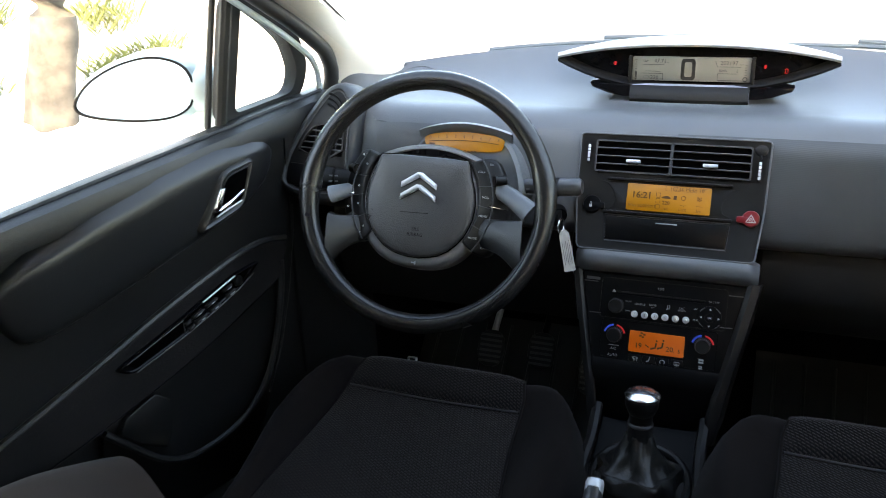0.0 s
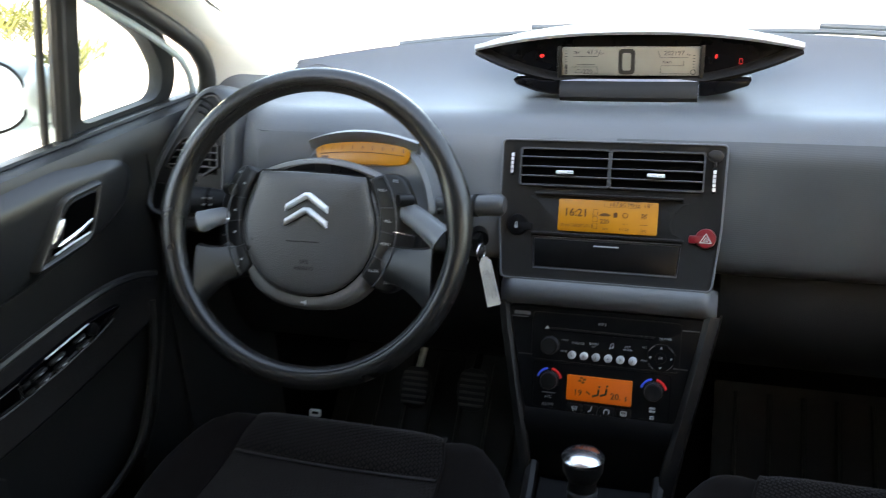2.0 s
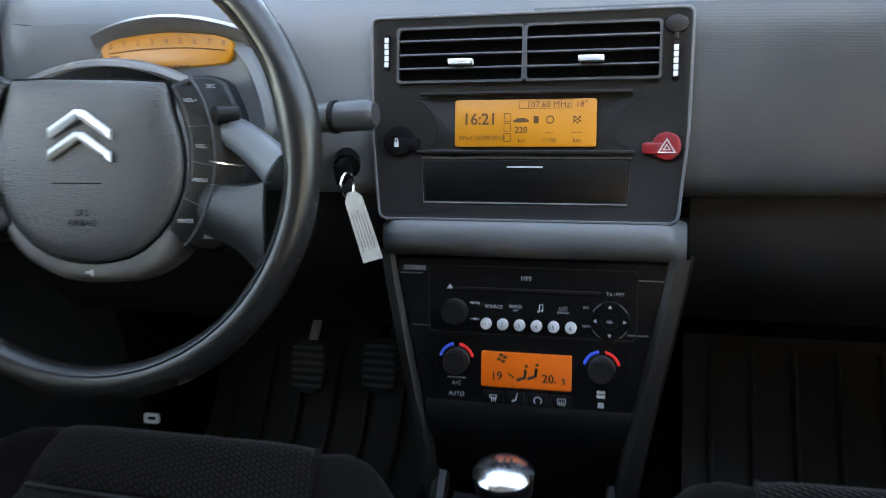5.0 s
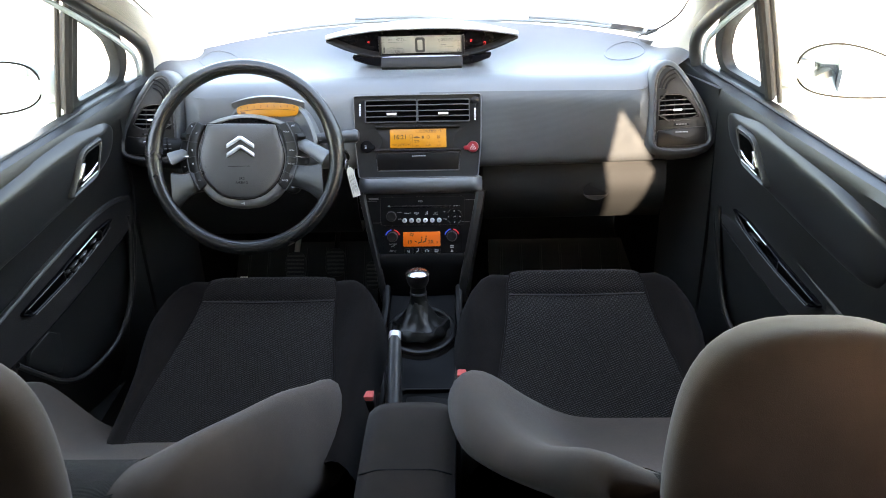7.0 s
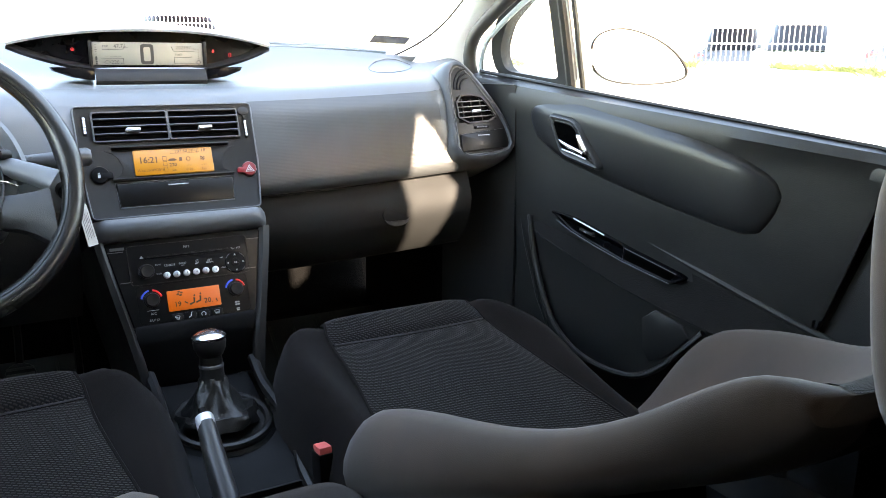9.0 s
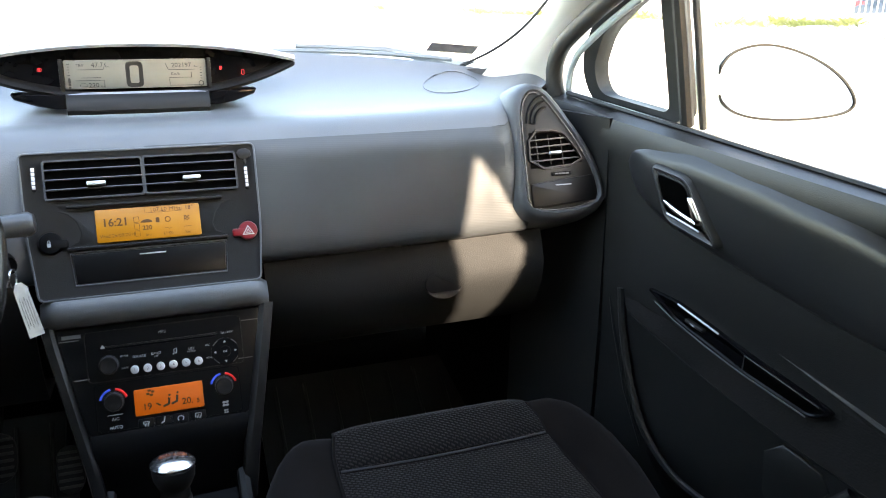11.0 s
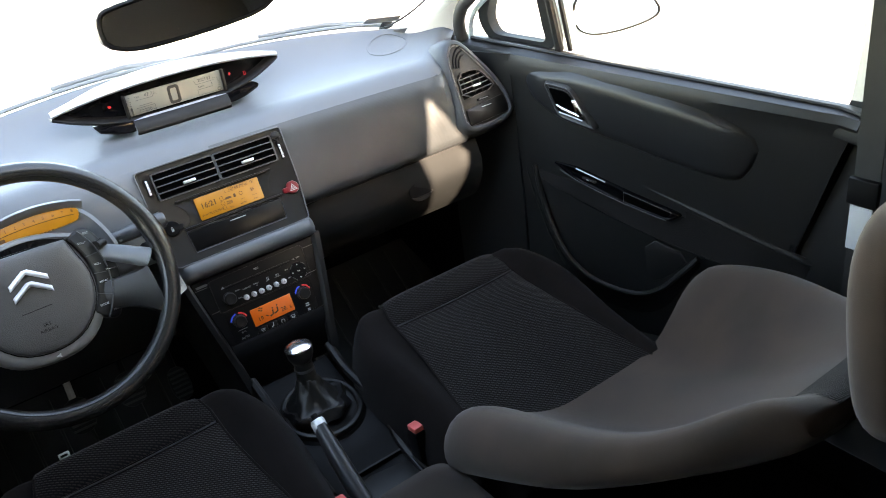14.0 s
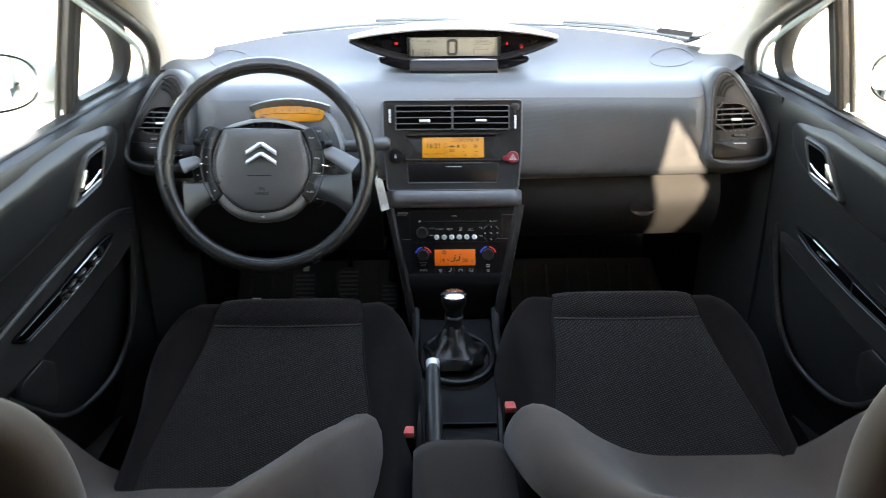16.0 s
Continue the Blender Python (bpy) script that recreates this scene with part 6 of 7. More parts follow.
seat("passenger_seat", 0.376, "charcoal cloth passenger seat with reclined backrest", 63.207, (0.5837, 0.5798), 0.08, 0.34, 0.15, 0.0339, -0.0594, 0.707, 0.1392, -0.0402, 0.1192, 0.4469, 0.6358, 0.2916, 0.93, 0.0, (0.526, 0.040, 0.935))

bm = frame_ring(rrect(0.020, 0.012, 0.002, 2), rrect(0.013, 0.006, 0.001, 2), -0.002, 0.002)
bm.transform(pose(0.095, 0.350, 0.298, 75))
part("adjuster_loop", bm, SILVER, bpy.data.objects["driver_seat"], "small silver loop at the cushion front", m=pose(-0.190, 0, 0))

for x, y, z in ((-0.098, 0.690, 0.530), (0.103, 0.745, 0.545)):
    b = thing("belt_buckle", pose(x, y, z, -8, 0, 0), "black seat belt buckle with a red release button", "buckle", "belt buckles")
    part("body", box(0.026, 0.038, 0.070, 0.005, (0, 0, -0.037)), PLASTIC_DARK, b)
    part("release", box(0.021, 0.028, 0.014, 0.003, (0, -0.002, 0.001)), BUCKLE_RED, b, "red release button")
    part("stem", tube([(0, 0, -0.06), (0, -0.01, -0.12)], 0.009, 8), PLASTIC_DARK, b)


# ---- doors ----
def belt_drop(y):
    """How far the window line falls towards the rear."""
    return 0.125 * (1.03 - y) + 0.018


def door(s):
    def dp(y, z, w):
        return (CX + s * (half(y) - w), y, z)
    side = "driver's" if s < 0 else "passenger"
    dr = thing("front_door", Matrix.Translation((CX + s * 0.80, 0.70, 0.30)), "closed dark grey %s door with padded panel and pocket" % side, "car door", "front doors")
    inv = dr.matrix_world.inverted()

    def add(name, bm, mat, parent=dr, label="", smooth=True):
        bm.transform(inv)
        return part(name, bm, mat, parent, label, smooth)

    # inner panel, from the sill down
    rows = []
    for z, w in ((1.080, -0.012), (1.074, 0.006), (1.055, 0.010), (1.02, 0.004), (0.95, 0.0), (0.86, -0.002), (0.80, -0.006), (0.70, -0.012), (0.60, -0.012), (0.50, -0.010), (0.40, -0.006), (0.33, 0.0)):
        row = []
        for y in np.linspace(1.115, 0.385, 22):
            zz = z - (belt_drop(y) * (z - 0.95) / 0.13 if z > 0.95 else 0)
            yy = y
            if z < 1.03:
                yy = y + 0.0 if y > 0.5 else y + (1.03 - z) * 0.30 * (0.5 - y) / 0.115
            row.append(dp(yy, zz, w))
        rows.append(row)
    add("inner_panel", sheet(rows, 0.012), DOOR_VINYL, label="grained dark grey door panel")
    rows = [[dp(y, z - belt_drop(y), w) for y in np.linspace(1.30, 0.375, 16)] for z, w in ((1.045, 0.012), (1.066, 0.014), (1.083, 0.008), (1.089, -0.008), (1.090, -0.045), (1.060, -0.055))]
    add("sill_cap", sheet(rows, 0.004), DOOR_VINYL, label="soft dark door top along the window")
    rows = [[dp(y, z, w) for y in np.linspace(1.30, 1.10, 5)] for z, w in ((1.075, 0.010), (1.0, 0.008), (0.9, 0.004), (0.7, 0.0), (0.35, 0.0))]
    add("front_edge", sheet(rows, 0.01), DOOR_VINYL)
    add("glass_seal", tube([dp(y, 1.094 - belt_drop(y), -0.012) for y in np.linspace(1.22, 0.36, 12)], 0.0045, 6), RUBBER)
    # outer skin
    rows = [[(CX + s * (half(max(y, 0.38)) + w), y, z - (belt_drop(y) if z > 1.0 else 0)) for y in np.linspace(1.25, 0.30, 10)] for z, w in ((1.082, 0.045), (1.03, 0.075), (0.9, 0.10), (0.7, 0.105), (0.45, 0.085), (0.30, 0.05))]
    add("outer_skin", sheet(rows, 0.006), PAINT, label="pale green-silver painted outer door skin")

    # puffed upper pad: a lit slope along its top, flatter below
    place = lambda u, v, w: dp(u, v, w)
    top_y = [(1.065, 1.015), (1.061, 1.040), (1.045, 1.051), (1.02, 1.056), (0.95, 1.057), (0.83, 1.040), (0.715, 1.007), (0.62, 0.969), (0.585, 0.948), (0.568, 0.932), (0.560, 0.910)]
    low_y = [(1.065, 1.005), (1.057, 0.985), (1.040, 0.962), (0.985, 0.926), (0.88, 0.892), (0.765, 0.860), (0.68, 0.840), (0.62, 0.829), (0.592, 0.834), (0.570, 0.866), (0.560, 0.900)]

    def at(line, y):
        for (ya, za), (yb, zb) in zip(line, line[1:]):
            if yb <= y <= ya:
                return za + (zb - za) * (ya - y) / (ya - yb)
        return line[-1][1]
    rows = []
    for t in np.linspace(0, 1, 45):
        y = 1.0649 - 0.5048 * (t + 0.10 * math.sin(2 * math.pi * t) * -1)
        zt, zb = at(top_y, y), at(low_y, y)
        k = (min(1, max(0, 1.065 - y) / 0.05) * min(1, max(0, y - 0.5598) / 0.06)) ** 0.5
        slope = min(float(np.interp(y, [0.56, 0.575, 0.664, 0.80, 1.005, 1.06], [0.003, 0.006, 0.020, 0.034, 0.027, 0.016])), (zt - zb) * 0.4)
        prof = [(zt + 0.001, -0.004), (zt, 0.004), (zt - 0.003, 0.009), (zt - slope * 0.5, 0.020), (zt - slope * 0.9, 0.0285), (zt - slope * 1.08, 0.0305), (zt - slope * 1.3 - 0.006, 0.0312)]
        prof += [(zb + (zt - zb) * f, w) for f, w in ((0.40, 0.029), (0.25, 0.0265), (0.14, 0.0235), (0.07, 0.0195), (0.025, 0.013), (0.004, 0.006), (0.0, -0.004))]
        rows.append([dp(y, z, w * (0.35 + 0.65 * k) if w > 0 else w) for z, w in prof])
    bm = sheet(rows)
    for _ in range(1):
        bmesh.ops.smooth_vert(bm, verts=[v for v in bm.verts if not v.is_boundary], factor=0.5, use_axis_x=True, use_axis_y=True, use_axis_z=True)
    add("upper_pad", bm, PAD_VINYL, label="puffed smooth vinyl pad")
    # handle in its plate; a flat black plate stands for the well's shade
    plate_o = round_poly([(1.004, 1.022), (0.941, 1.012), (0.880, 0.917), (0.970, 0.941)], 0.016, 5)
    hp = add("handle_plate", rings(plate_o, [(-0.003, 0.010), (-0.003, 0.0300), (-0.0005, 0.0345), (0.002, 0.0365), (0.0045, 0.0365), (0.0065, 0.0345)], place), DOOR_VINYL, label="dark plate round the door handle")
    # paler grey line painting the light caught by the bevel
    add("plate_edge", tube([dp(u, v, 0.0362) for u, v in inset(plate_o, 0.003)], 0.0014, 6, closed=True), TRIM_GREY, hp)
    well = round_poly([(0.992, 1.010), (0.945, 1.002), (0.903, 0.935), (0.969, 0.952)], 0.012, 5)
    add("handle_well", plate(well, 0.018, 0.0352, 0.0006, place), SHADE_BLACK, hp)
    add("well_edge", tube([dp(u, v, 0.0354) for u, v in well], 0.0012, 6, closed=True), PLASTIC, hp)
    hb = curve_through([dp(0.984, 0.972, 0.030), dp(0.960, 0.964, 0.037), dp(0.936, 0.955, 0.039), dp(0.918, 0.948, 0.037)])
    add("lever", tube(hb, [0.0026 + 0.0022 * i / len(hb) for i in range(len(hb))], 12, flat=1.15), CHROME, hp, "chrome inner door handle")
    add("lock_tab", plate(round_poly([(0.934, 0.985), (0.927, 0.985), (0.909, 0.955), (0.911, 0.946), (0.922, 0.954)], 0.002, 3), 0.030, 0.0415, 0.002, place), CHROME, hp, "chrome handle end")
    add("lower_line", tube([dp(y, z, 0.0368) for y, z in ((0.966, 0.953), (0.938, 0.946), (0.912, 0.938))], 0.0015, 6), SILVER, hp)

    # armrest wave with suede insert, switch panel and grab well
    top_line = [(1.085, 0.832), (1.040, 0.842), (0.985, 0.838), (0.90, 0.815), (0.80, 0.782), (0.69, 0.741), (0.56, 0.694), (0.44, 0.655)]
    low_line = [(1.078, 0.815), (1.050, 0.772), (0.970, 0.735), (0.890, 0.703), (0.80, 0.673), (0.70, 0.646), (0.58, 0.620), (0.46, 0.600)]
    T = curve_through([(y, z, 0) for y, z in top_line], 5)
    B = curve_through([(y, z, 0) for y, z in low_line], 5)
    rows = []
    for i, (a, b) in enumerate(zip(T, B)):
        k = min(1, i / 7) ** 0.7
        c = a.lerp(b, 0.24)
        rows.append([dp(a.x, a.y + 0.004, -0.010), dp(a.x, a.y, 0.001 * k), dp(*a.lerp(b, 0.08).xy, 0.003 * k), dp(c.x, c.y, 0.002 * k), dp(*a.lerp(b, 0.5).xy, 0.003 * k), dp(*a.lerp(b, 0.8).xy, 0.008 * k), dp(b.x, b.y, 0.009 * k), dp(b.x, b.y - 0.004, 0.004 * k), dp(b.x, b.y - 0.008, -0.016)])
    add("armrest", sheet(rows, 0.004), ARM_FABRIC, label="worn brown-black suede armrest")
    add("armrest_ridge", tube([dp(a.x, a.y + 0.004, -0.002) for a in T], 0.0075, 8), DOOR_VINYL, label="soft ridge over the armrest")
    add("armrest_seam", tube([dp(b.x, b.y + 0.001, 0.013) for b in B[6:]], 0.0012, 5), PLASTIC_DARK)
    # slim gloss panel with its bright lower edge, switches in front and a black plate painting the grab well's shade
    # behind
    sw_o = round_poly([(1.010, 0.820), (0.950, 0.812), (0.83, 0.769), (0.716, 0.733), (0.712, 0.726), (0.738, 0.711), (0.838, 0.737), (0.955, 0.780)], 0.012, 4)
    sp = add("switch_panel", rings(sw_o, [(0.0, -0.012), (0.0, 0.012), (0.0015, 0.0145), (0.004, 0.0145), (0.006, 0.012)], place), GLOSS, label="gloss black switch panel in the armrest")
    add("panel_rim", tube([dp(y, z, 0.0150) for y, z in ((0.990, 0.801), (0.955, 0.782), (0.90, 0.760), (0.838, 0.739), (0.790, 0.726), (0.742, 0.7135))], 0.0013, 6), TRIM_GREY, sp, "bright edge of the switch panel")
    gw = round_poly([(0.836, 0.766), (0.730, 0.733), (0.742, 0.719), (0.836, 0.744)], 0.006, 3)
    add("grab_well", plate(gw, 0.0, 0.0128, 0.0006, place), SHADE_BLACK, sp)
    add("grab_rim", tube([dp(y, z, 0.0142) for y, z in ((0.838, 0.744), (0.838, 0.768), (0.78, 0.750), (0.728, 0.734))], 0.0011, 6), SLAT, sp)
    spots = [(0.895, 0.779), (0.900, 0.767), (0.866, 0.769), (0.871, 0.757)] if s < 0 else [(0.918, 0.786)]
    for y, z in spots:
        r = 0.0115 if s < 0 else 0.016
        sq = [(y + r, z + 0.0075), (y - r, z - 0.0005), (y - r, z - 0.0075), (y + r, z + 0.0005)]
        b = add("window_switch", plate(round_poly(sq, 0.003, 3), 0.008, 0.0195, 0.003, place), PLASTIC, sp)
        add("switch_mark", plate([(y + 0.004, z + 0.0022), (y - 0.002, z + 0.0004), (y - 0.002, z - 0.0018), (y + 0.004, z)], 0.019, 0.0200, 0.0002, place), WHITE, b, smooth=False)
    if s < 0:
        add("mirror_control", turned([(0.010, 0), (0.010, 0.006), (0.007, 0.008), (0, 0.008)], 16, m=Matrix.Translation(dp(0.957, 0.798, 0.010)) @ pose(0, 0, 0, 0, 90, 0)), PLASTIC, sp, "round mirror control")
        for y, z in ((0.932, 0.793), (0.936, 0.781)):
            b = add("mirror_switch", plate([(y + 0.009, z + 0.006), (y - 0.009, z), (y - 0.009, z - 0.006), (y + 0.009, z)], 0.008, 0.0185, 0.003, place), PLASTIC, sp)
            add("switch_mark", plate([(y + 0.005, z + 0.002), (y - 0.003, z - 0.0006), (y - 0.003, z - 0.0028), (y + 0.005, z)], 0.018, 0.0190, 0.0002, place), WHITE, b, smooth=False)
        for y, z in ((0.846, 0.760), (0.851, 0.748)):
            add("lock_switch", plate([(y + 0.006, z + 0.005), (y - 0.006, z + 0.001), (y - 0.006, z - 0.006), (y + 0.006, z - 0.002)], 0.008, 0.0175, 0.003, place), PLASTIC, sp)
    # silver bar in place of a short highlight on the panel's top edge
    add("panel_glint", tube([dp(y, z, 0.0150) for y, z in ((0.950, 0.810), (0.915, 0.798), (0.880, 0.786))], 0.0016, 6), SILVER, sp)

    # lower pocket with its raised rim
    rim = curve_through([dp(y, z, w) for y, z, w in ((1.062, 0.80, 0.006), (1.048, 0.73, 0.010), (1.018, 0.64, 0.014), (0.975, 0.568, 0.020), (0.905, 0.520, 0.024), (0.812, 0.507, 0.024), (0.752, 0.533, 0.022), (0.706, 0.585, 0.016), (0.672, 0.630, 0.010))], 6)
    add("pocket_rim", tube(rim, 0.0065, 8), DOOR_VINYL)
    rows = []
    for p in rim:
        rows.append([tuple(p), tuple(p + Vector((s * 0.012, 0, -0.030))), (p.x + s * 0.04, p.y, max(p.z - 0.16, 0.345))])
    add("pocket", sheet(rows, 0.004), PLASTIC, label="moulded plastic door pocket")
    add("pocket_insert", plate(smooth_loop([(0.80, 0.660), (0.79, 0.535), (0.74, 0.560), (0.69, 0.625)], 1), -0.006, 0.004, 0.002, place), DOOR_VINYL)
    add("seam_line", tube([dp(y, z, 0.004) for y, z in ((1.105, 0.90), (1.099, 0.845), (1.074, 0.732), (1.040, 0.62), (1.000, 0.535))], 0.0022, 6), PAD_VINYL)

    # window frames, quarter light and panes
    q = [(1.050, 1.081), (1.187, 1.098), (1.193, 1.145), (1.160, 1.205), (1.110, 1.245), (1.040, 1.290)]

    def fp(y, z, w):
        return flank(s, y, z, w - 0.012)
    qo = round_poly(q, 0.022, 5)
    add("quarter_frame", frame_ring(inset(qo, -0.020), inset(qo, 0.004), -0.014, 0.012, fp), RUBBER, label="black rubber frame of the quarter light")
    pane = add("quarter_pane", rings(qo, [(0, -0.003), (0, 0.0)], fp), GLASS)
    pane.visible_shadow = False
    add("window_post", tube([flank(s, 1.020, 1.072, 0.002), flank(s, 1.016, 1.20, 0.002), flank(s, 1.008, 1.40, 0.002)], 0.0105, 8), RUBBER, label="black upright post in the window")
    add("post_strip", tube([flank(s, 1.000, 1.070, -0.006), flank(s, 0.996, 1.20, -0.006), flank(s, 0.988, 1.40, -0.006)], 0.006, 8), SEAL)
    rows = [[flank(s, y, z, -0.014) for y in (1.01, 0.7, 0.36)] for z in (0.99, 1.25, 1.49)]
    pane = add("window_pane", sheet(rows), GLASS)
    pane.visible_shadow = False
    return dr


for s in (-1, 1):
    door(s)

# ---- wing mirrors ----
for s in (-1, 1):
    wm = thing("wing_mirror", pose(CX + s * 0.945, 1.003, 1.136, 0, 0, 0), "pale green-silver wing mirror outside the door window", "wing mirror", "wing mirrors")
    o = smooth_loop([(-0.126, 0.0), (-0.122, 0.028), (-0.102, 0.050), (-0.050, 0.061), (0.010, 0.050), (0.070, 0.026), (0.112, -0.004), (0.134, -0.036), (0.112, -0.054), (0.02, -0.062), (-0.070, -0.056), (-0.114, -0.034)], 2)
    o = [(s * u, v) for u, v in o]
    if s < 0:
        o = o[::-1]
    tilt = pose(0, 0, 0, 90, 0, -8 * s)
    bm = rings(o, [(0.0, 0.0), (-0.008, -0.01), (-0.010, -0.04), (0.010, -0.085), (0.035, -0.105)])
    bm.transform(tilt)
    part("housing", bm, PAINT, wm, "pale painted shell")
    bm = frame_ring(o, inset(o, 0.0035), -0.004, 0.005)
    bm.transform(tilt)
    part("rim", bm, PLASTIC_DARK, wm)
    bm = rings(inset(o, 0.0042), [(0, -0.004), (0, 0.002)])
    bm.transform(tilt)
    part("glass", bm, MIRROR, wm, "mirror glass")
    rows = []
    for x, y, z0, z1, w in ((-0.090, 0.045, -0.050, 0.046, 0.040), (-0.125, 0.050, -0.046, 0.042, 0.040), (-0.148, 0.060, -0.042, 0.030, 0.034), (-0.158, 0.066, -0.034, 0.010, 0.020)):
        rows.append([(s * x, y + w * math.cos(a), (z0 + z1) / 2 + (z1 - z0) / 2 * math.sin(a)) for a in np.linspace(0, 2 * math.pi, 21)])
    part("neck", sheet(rows), PAINT, wm, "pale painted inner shell")
    part("foot", tube([(-s * 0.08, 0.06, -0.040), (-s * 0.11, 0.065, -0.056), (-s * 0.135, 0.07, -0.075)], [0.03, 0.028, 0.028], 14), PAINT, wm)

# ---- interior mirror ----
mir = thing("rear_view_mirror", pose(-0.105, 0.775, 1.388, 0, -3, 0), "black-framed interior mirror hanging from the windscreen", "mirror")
o = smooth_loop([(-0.125, -0.030), (0.0, -0.036), (0.125, -0.030), (0.128, 0.022), (0.10, 0.034), (-0.10, 0.034), (-0.128, 0.022)], 2)
bm = rings(o, [(0.006, -0.03), (0, -0.012), (0, 0.006), (0.003, 0.008), (0.006, 0.006)])
bm.transform(pose(0, 0, 0, 84))
part("frame", bm, PLASTIC, mir)
bm = rings(inset(o, 0.006), [(0, 0.004), (0, 0.0072)])
bm.transform(pose(0, 0, 0, 84))
part("glass", bm, MIRROR, mir)
part("stem", tube([(0.05, 0.015, 0.02), (0.06, 0.03, 0.06), (0.065, 0.03, 0.115)], 0.009, 10), PLASTIC, mir)

# ---- small things on and beyond the windscreen ----
def on_screen(x, t):
    y0, z0 = screen_base(x)
    dx = x - CX
    y1, z1 = 0.72 - 0.18 * dx * dx, 1.53 - 0.10 * (dx / 0.62) ** 2
    return Vector((x, y0 + (y1 - y0) * t, z0 - 0.03 + (z1 - z0 + 0.03) * t + 0.03 * math.sin(math.pi * t)))


rows = [[tuple(on_screen(x, t) + Vector((0, -0.004, -0.002))) for x in np.linspace(0.488, 0.560, 6)] for t in (0.105, 0.123, 0.141)]
st = tagged(part("sticker", sheet(rows, 0.0008), STICKER), "small grey printed sticker on the windscreen", "sticker")
for x0, x1, ya in ((-0.42, 0.10, 0.03), (0.08, 0.56, 0.02)):
    w = thing("wiper", pose(x0, screen_base(x0)[0] + 0.05, 1.12), "black windscreen wiper resting at the glass foot", "wiper", "wipers")
    o = w.matrix_world.translation
    blade = [Vector((x, screen_base(x)[0] + 0.012 - 0.02 * math.sin(math.pi * i / 9), 1.138 + 0.010 * math.sin(math.pi * i / 9))) - o for i, x in enumerate(np.linspace(x0, x1, 10))]
    part("blade", tube([tuple(p) for p in blade], 0.005, 6), WIPER, w)
    part("arm", tube([tuple(blade[4] + Vector((0, 0.01, 0.008))), tuple(blade[7] + Vector((0, 0.03, 0.006))), tuple(blade[9] + Vector((0.06, 0.06, -0.02)))], [0.005, 0.007, 0.010], 8), WIPER, w)
    part("pivot", turned([(0.02, -0.04), (0.02, 0.0), (0.014, 0.01), (0, 0.012)], 16, m=Matrix.Translation(blade[9] + Vector((0.06, 0.06, -0.02)))), PLASTIC_DARK, w)

# ---- floor mats and seat belt ----
for x, nm in ((-0.38, "driver's"), (0.40, "passenger")):
    mat_o = thing("floor_mat", pose(x, 1.25, 0.31, 0), "black ribbed rubber %s floor mat" % nm, "floor mat", "floor mats")
    rows = [[(u, y, z) for u in np.linspace(-0.22, 0.22, 9)] for y, z in ((-0.25, 0.0), (0.05, 0.0), (0.15, 0.03), (0.30, 0.17))]
    part("sheet", sheet(rows, 0.008), RUBBER, mat_o)
    for i in range(7):
        u = -0.18 + 0.06 * i
        part("rib", tube([(u, -0.22, 0.008), (u, 0.04, 0.008), (u, 0.14, 0.034), (u, 0.28, 0.160)], 0.004, 6), RUBBER, mat_o)
    for y in (-0.18, -0.10, -0.02):
        part("rib", tube([(-0.19, y, 0.009), (0.19, y, 0.009)], 0.004, 6), RUBBER, mat_o)
belt = thing("seat_belt", pose(0.822, 0.300, 1.02), "black seat belt with a white label on the pillar", "seat belt")
rows = [[(-0.015 + 0.004 * k, -0.02 + w, z) for w in (0, 0.046)] for k, z in enumerate((0.36, 0.1, -0.1, -0.3, -0.62))]
part("webbing", sheet(rows, 0.002), RUBBER, belt)
part("tongue", box(0.014, 0.055, 0.05, 0.005, (-0.012, 0.003, -0.105)), PLASTIC_DARK, belt)
part("label", box(0.003, 0.040, 0.085, 0.0005, (-0.014, 0.003, -0.175)), WHITE, belt, "white care label")

# ---- outside: verge, tree, fence, parked cars ----
rng = random.Random(5)
bm = bmesh.new()
for i in range(52000):
    x, y = rng.uniform(-9.0, -4.2), rng.uniform(2.5, 10)
    if i > 42000:
        # along the foot of the fence
        k, off = rng.uniform(-0.2, 1.0), abs(rng.gauss(0, 0.55))
        x, y = 7.2 - 3.6 * k - 0.85 * off, 4.9 + 5.9 * k - 0.52 * off
    if noise.noise(Vector((x * 1.5, y * 1.5, 3))) < 0.12:
        continue
    z = ground_z(x, y) - 0.02
    a, l = rng.uniform(0, 6.28), rng.uniform(0.07, 0.20) * (0.6 if i > 42000 else 1)
    dx, dy = math.cos(a), math.sin(a)
    b = [Vector((x - dy * 0.004, y + dx * 0.004, z)), Vector((x + dy * 0.004, y - dx * 0.004, z)), Vector((x + dx * 0.065, y + dy * 0.065, z + l * 0.62)), Vector((x + dx * 0.13, y + dy * 0.13, z + l))]
    vs = [bm.verts.new(p) for p in b]
    bm.faces.new((vs[0], vs[1], vs[2]))
    bm.faces.new((vs[1], vs[3], vs[2]))
tagged(part("grass", bm, GRASS, smooth=False), "tufts of dry yellow-green grass on the bank", "grass", kind="stuff")
tree = thing("tree", pose(-4.36, 3.95, ground_z(-4.36, 3.95) - 0.02), "thick grey-brown tree trunk at the yard's edge", "tree")
trunk = curve_through([(0, 0, -0.1), (0.10, 0.06, 0.35), (0.16, 0.10, 0.8), (0.10, 0.06, 1.6), (0.04, 0.0, 3.0), (0.1, 0.1, 4.6)], 5)
bm = tube(trunk, [0.165 - 0.003 * i for i in range(len(trunk))], 22)
for v in bm.verts:
    c = Vector((v.co.x, v.co.y, 0)).normalized()
    v.co += c * (0.030 * noise.noise(v.co * 3.1) + 0.022 * math.sin(5 * math.atan2(c.y, c.x)) * max(0, 1 - v.co.z * 1.3))
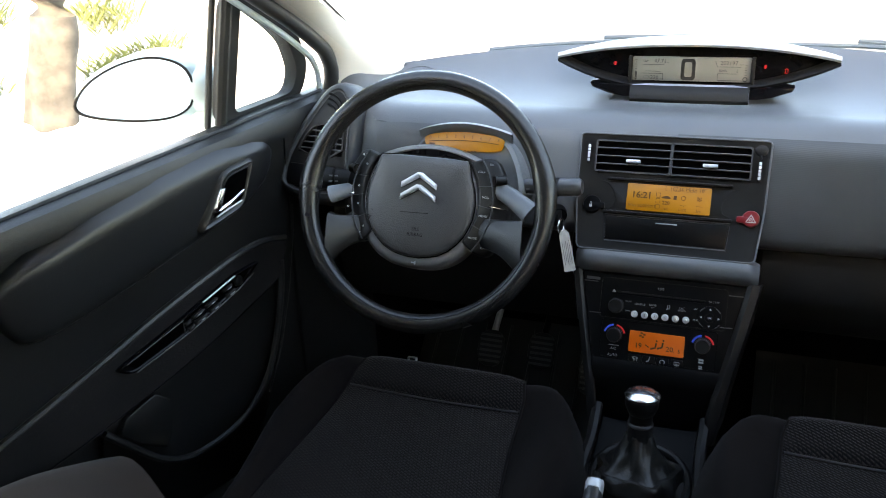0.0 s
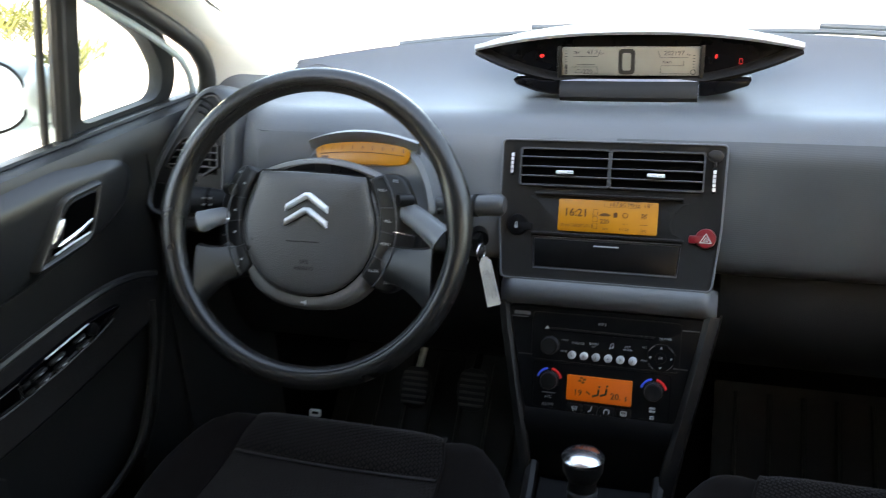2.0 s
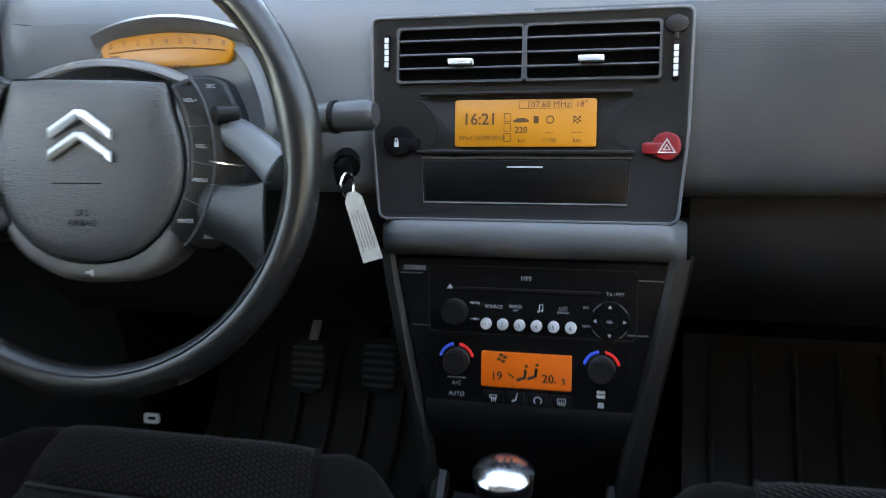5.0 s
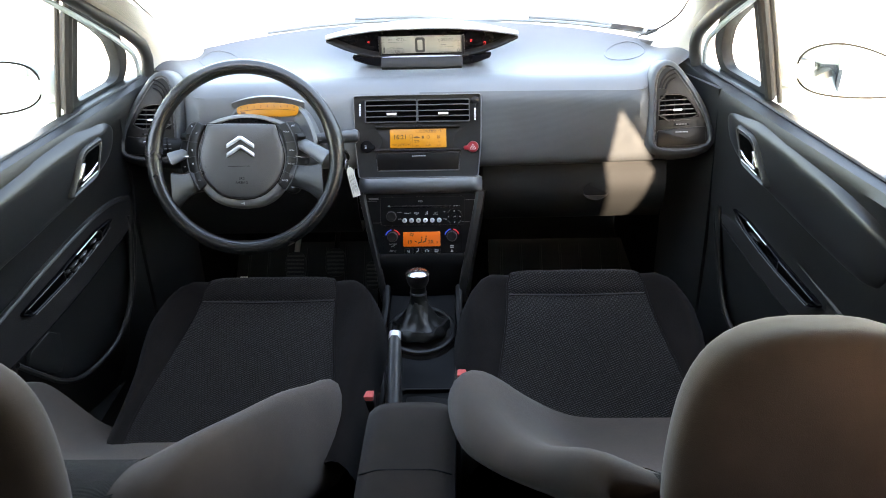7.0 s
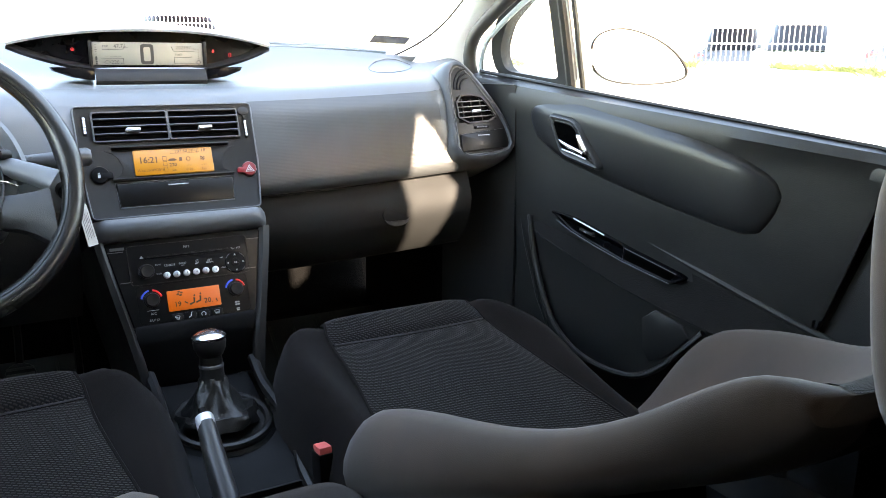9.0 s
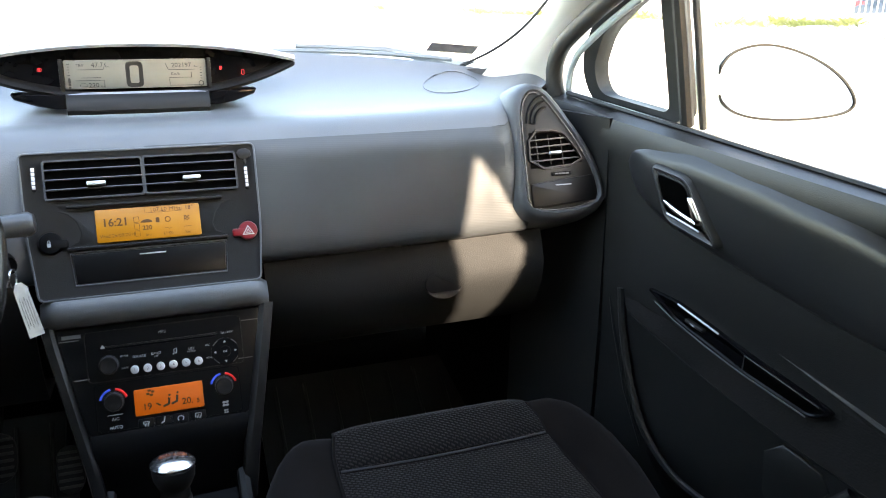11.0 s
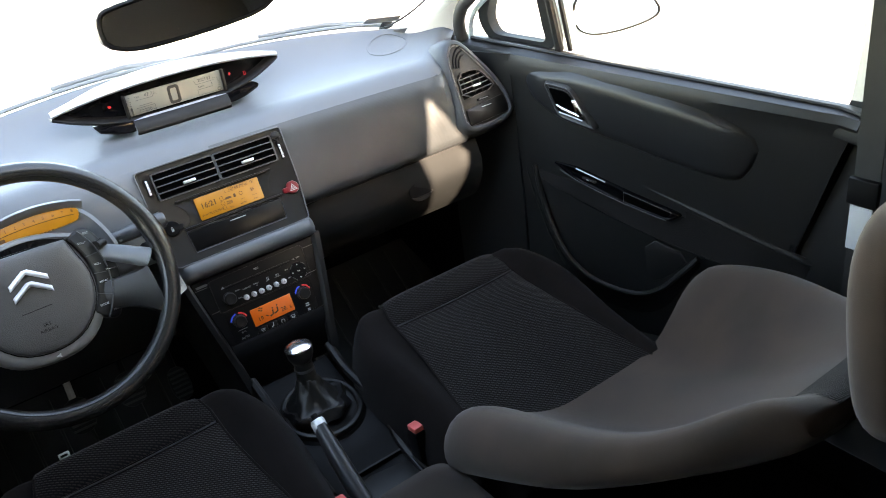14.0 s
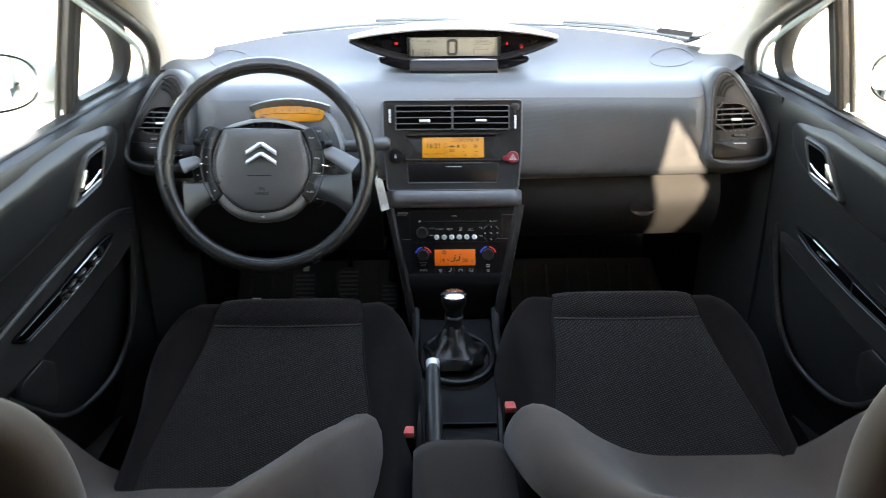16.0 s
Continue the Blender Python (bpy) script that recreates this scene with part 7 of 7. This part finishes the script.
part("trunk", bm, BARK, tree)
bm = bmesh.new()
for i in range(9):
    a = i * 2.4
    p0 = Vector((0.06, 0.03, 2.6 + 0.22 * i))
    p1 = p0 + Vector((math.cos(a), math.sin(a), 0.7)) * (1.5 - 0.08 * i)
    tube([p0, p0.lerp(p1, 0.5) + Vector((0, 0, 0.12)), p1], [0.10, 0.06, 0.02], 7, bm)
part("limbs", bm, BARK, tree)
bm = bmesh.new()
for i in range(3500):
    a, r = rng.uniform(0, 6.28), rng.uniform(0.3, 1.0) ** 0.5 * 2.2
    c = Vector((r * math.cos(a), r * math.sin(a), 4.2 + rng.uniform(-1.1, 1.5) * (1 - (r / 2.6) ** 2)))
    if noise.noise(c * 0.9) < -0.05:
        continue
    q = Euler((rng.uniform(0, 6), rng.uniform(0, 6), 0)).to_matrix()
    vs = [bm.verts.new(c + q @ Vector(p)) for p in ((-0.05, 0, 0), (0, -0.03, 0.01), (0.06, 0, 0), (0, 0.03, 0.01))]
    bm.faces.new(vs)
part("crown", bm, material("tree_leaves", (0.07, 0.11, 0.03), 0.7, stain=0.4, stain_size=4), tree, smooth=False)


def mesh_fence(name, a, b, label):
    """A welded wire fence from a to b: panels of wires between posts."""
    fe = thing(name, pose(a[0], a[1], 0.92), label, "fence", "yard fences")
    A, B = Vector((0, 0, 0)), Vector((b[0] - a[0], b[1] - a[1], 0))
    L = (B - A).length
    d = (B - A) / L
    n = max(1, round(L / 2.5))
    for i in range(n + 1):
        p = A + d * (L * i / n)
        part("post", box(0.06, 0.06, 1.6, 0.005, (p.x, p.y, 0.8)), WIRE, fe)
    for i in range(n):
        bm = bmesh.new()
        p0, p1 = A + d * (L * i / n), A + d * (L * (i + 1) / n)
        m = int((p1 - p0).length / 0.05)
        nrm = Vector((-d.y, d.x, 0))
        for k in range(1, m):
            p = p0.lerp(p1, k / m)
            q = [p + d * 0.005, p + nrm * 0.008, p - d * 0.005]
            lo = [bm.verts.new((c.x, c.y, 0.05)) for c in q]
            hi = [bm.verts.new((c.x, c.y, 1.55)) for c in q]
            for e in range(3):
                bm.faces.new((lo[e], lo[(e + 1) % 3], hi[(e + 1) % 3], hi[e]))
        for z in np.arange(0.1, 1.56, 0.2):
            tube([p0 + Vector((0, 0, z)), p1 + Vector((0, 0, z))], 0.008, 4, bm)
        part("wire_panel", bm, WIRE, fe, smooth=False)
    return fe


mesh_fence("wire_fence", (3.6, 10.8), (7.2, 4.9), "pale welded wire fence at the yard's edge")
mesh_fence("wire_fence", (7.19, 4.78), (6.9, 0.4), "pale welded wire fence beside the yard")
mesh_fence("wire_fence", (-4.0, 13.0), (3.47, 10.84), "pale welded wire fence ahead of the car")


def parked_car(m, mat, label):
    """A parked car: body, glasshouse, wheels and lamps."""
    c = thing("parked_car", m, label, "car", "parked cars")
    sec = [(-2.1, 0.45, 0.80), (-2.0, 0.30, 0.95), (-1.1, 0.26, 1.0), (0.6, 0.26, 1.0), (1.6, 0.28, 0.86), (2.05, 0.38, 0.68)]
    rows = []
    for x, z0, z1 in sec:
        rows.append([(x, y, z) for y, z in ((-0.72, z0), (-0.84, z0 + 0.12), (-0.86, (z0 + z1) / 2), (-0.80, z1 - 0.06), (-0.70, z1), (0, z1 + 0.03), (0.70, z1), (0.80, z1 - 0.06), (0.86, (z0 + z1) / 2), (0.84, z0 + 0.12), (0.72, z0), (-0.72, z0))])
    bm = sheet(rows)
    bmesh.ops.remove_doubles(bm, verts=bm.verts[:], dist=0.001)
    bmesh.ops.holes_fill(bm, edges=[e for e in bm.edges if e.is_boundary])
    part("body", bm, mat, c)
    rows = []
    for t in (0, 0.5, 1):
        x0, x1, w, z = -1.95 + 0.35 * t, 1.05 - 0.75 * t, 0.72 - 0.16 * t, 0.98 + 0.46 * t
        o = smooth_loop([(x0, -w), (x1, -w), (x1 + 0.1, 0), (x1, w), (x0, w), (x0 - 0.05, 0)], 2)
        rows.append([(u, v, z) for u, v in o] + [(o[0][0], o[0][1], z)])
    part("windows", sheet(rows), GLOSS, c)
    o = smooth_loop([(-1.62, -0.57), (0.32, -0.57), (0.42, 0), (0.32, 0.57), (-1.62, 0.57), (-1.67, 0)], 2)
    part("roof", rings(o, [(0, 1.43), (0.0, 1.45), (0.06, 1.475), (0.2, 1.49)]), mat, c)
    for x in (-1.3, 1.35):
        for s in (-1, 1):
            w = part("wheel", turned([(0.20, -0.10), (0.31, -0.10), (0.325, -0.05), (0.325, 0.05), (0.31, 0.10), (0.20, 0.10), (0.19, 0.07)], 28, m=pose(x, s * 0.78, 0.325, 90)), TYRE, c)
            part("rim", turned([(0.20, 0.05), (0.20, 0.085), (0.16, 0.07), (0.05, 0.075), (0, 0.075)], 20, m=pose(x, s * 0.78, 0.325, -90 * s)), SILVER, w)
    for s in (-1, 1):
        part("tail_lamp", box(0.10, 0.22, 0.16, 0.03, (-2.02, s * 0.68, 0.82)), TAIL, c, "red tail lamp")
        part("head_lamp", box(0.14, 0.28, 0.12, 0.04, (1.90, s * 0.62, 0.68)), MIRROR, c, "clear headlamp")
    part("bumper", box(0.14, 1.6, 0.16, 0.05, (-2.07, 0, 0.48)), mat, c)
    return c


for dist, dx, dy, turn, paint, label in (
        (21.0, 0.758, 0.652, 41, CAR_DARK, "dark car with red tail lamps parked beyond the fence"),
        (17.0, 0.802, 0.598, 218, CAR_WHITE, "white car parked beyond the wire fence"),
        (16.5, 0.870, 0.493, 28, CAR_DARK, "dark grey car parked near the yard's edge"),
        (17.5, 0.200, 0.980, 100, CAR_WHITE, "white car parked beyond the far fence")):
    cx, cy = -0.32 + dist * dx, -0.34 + dist * dy
    parked_car(pose(cx, cy, ground_z(cx, cy), 0, 0, turn), paint, label)
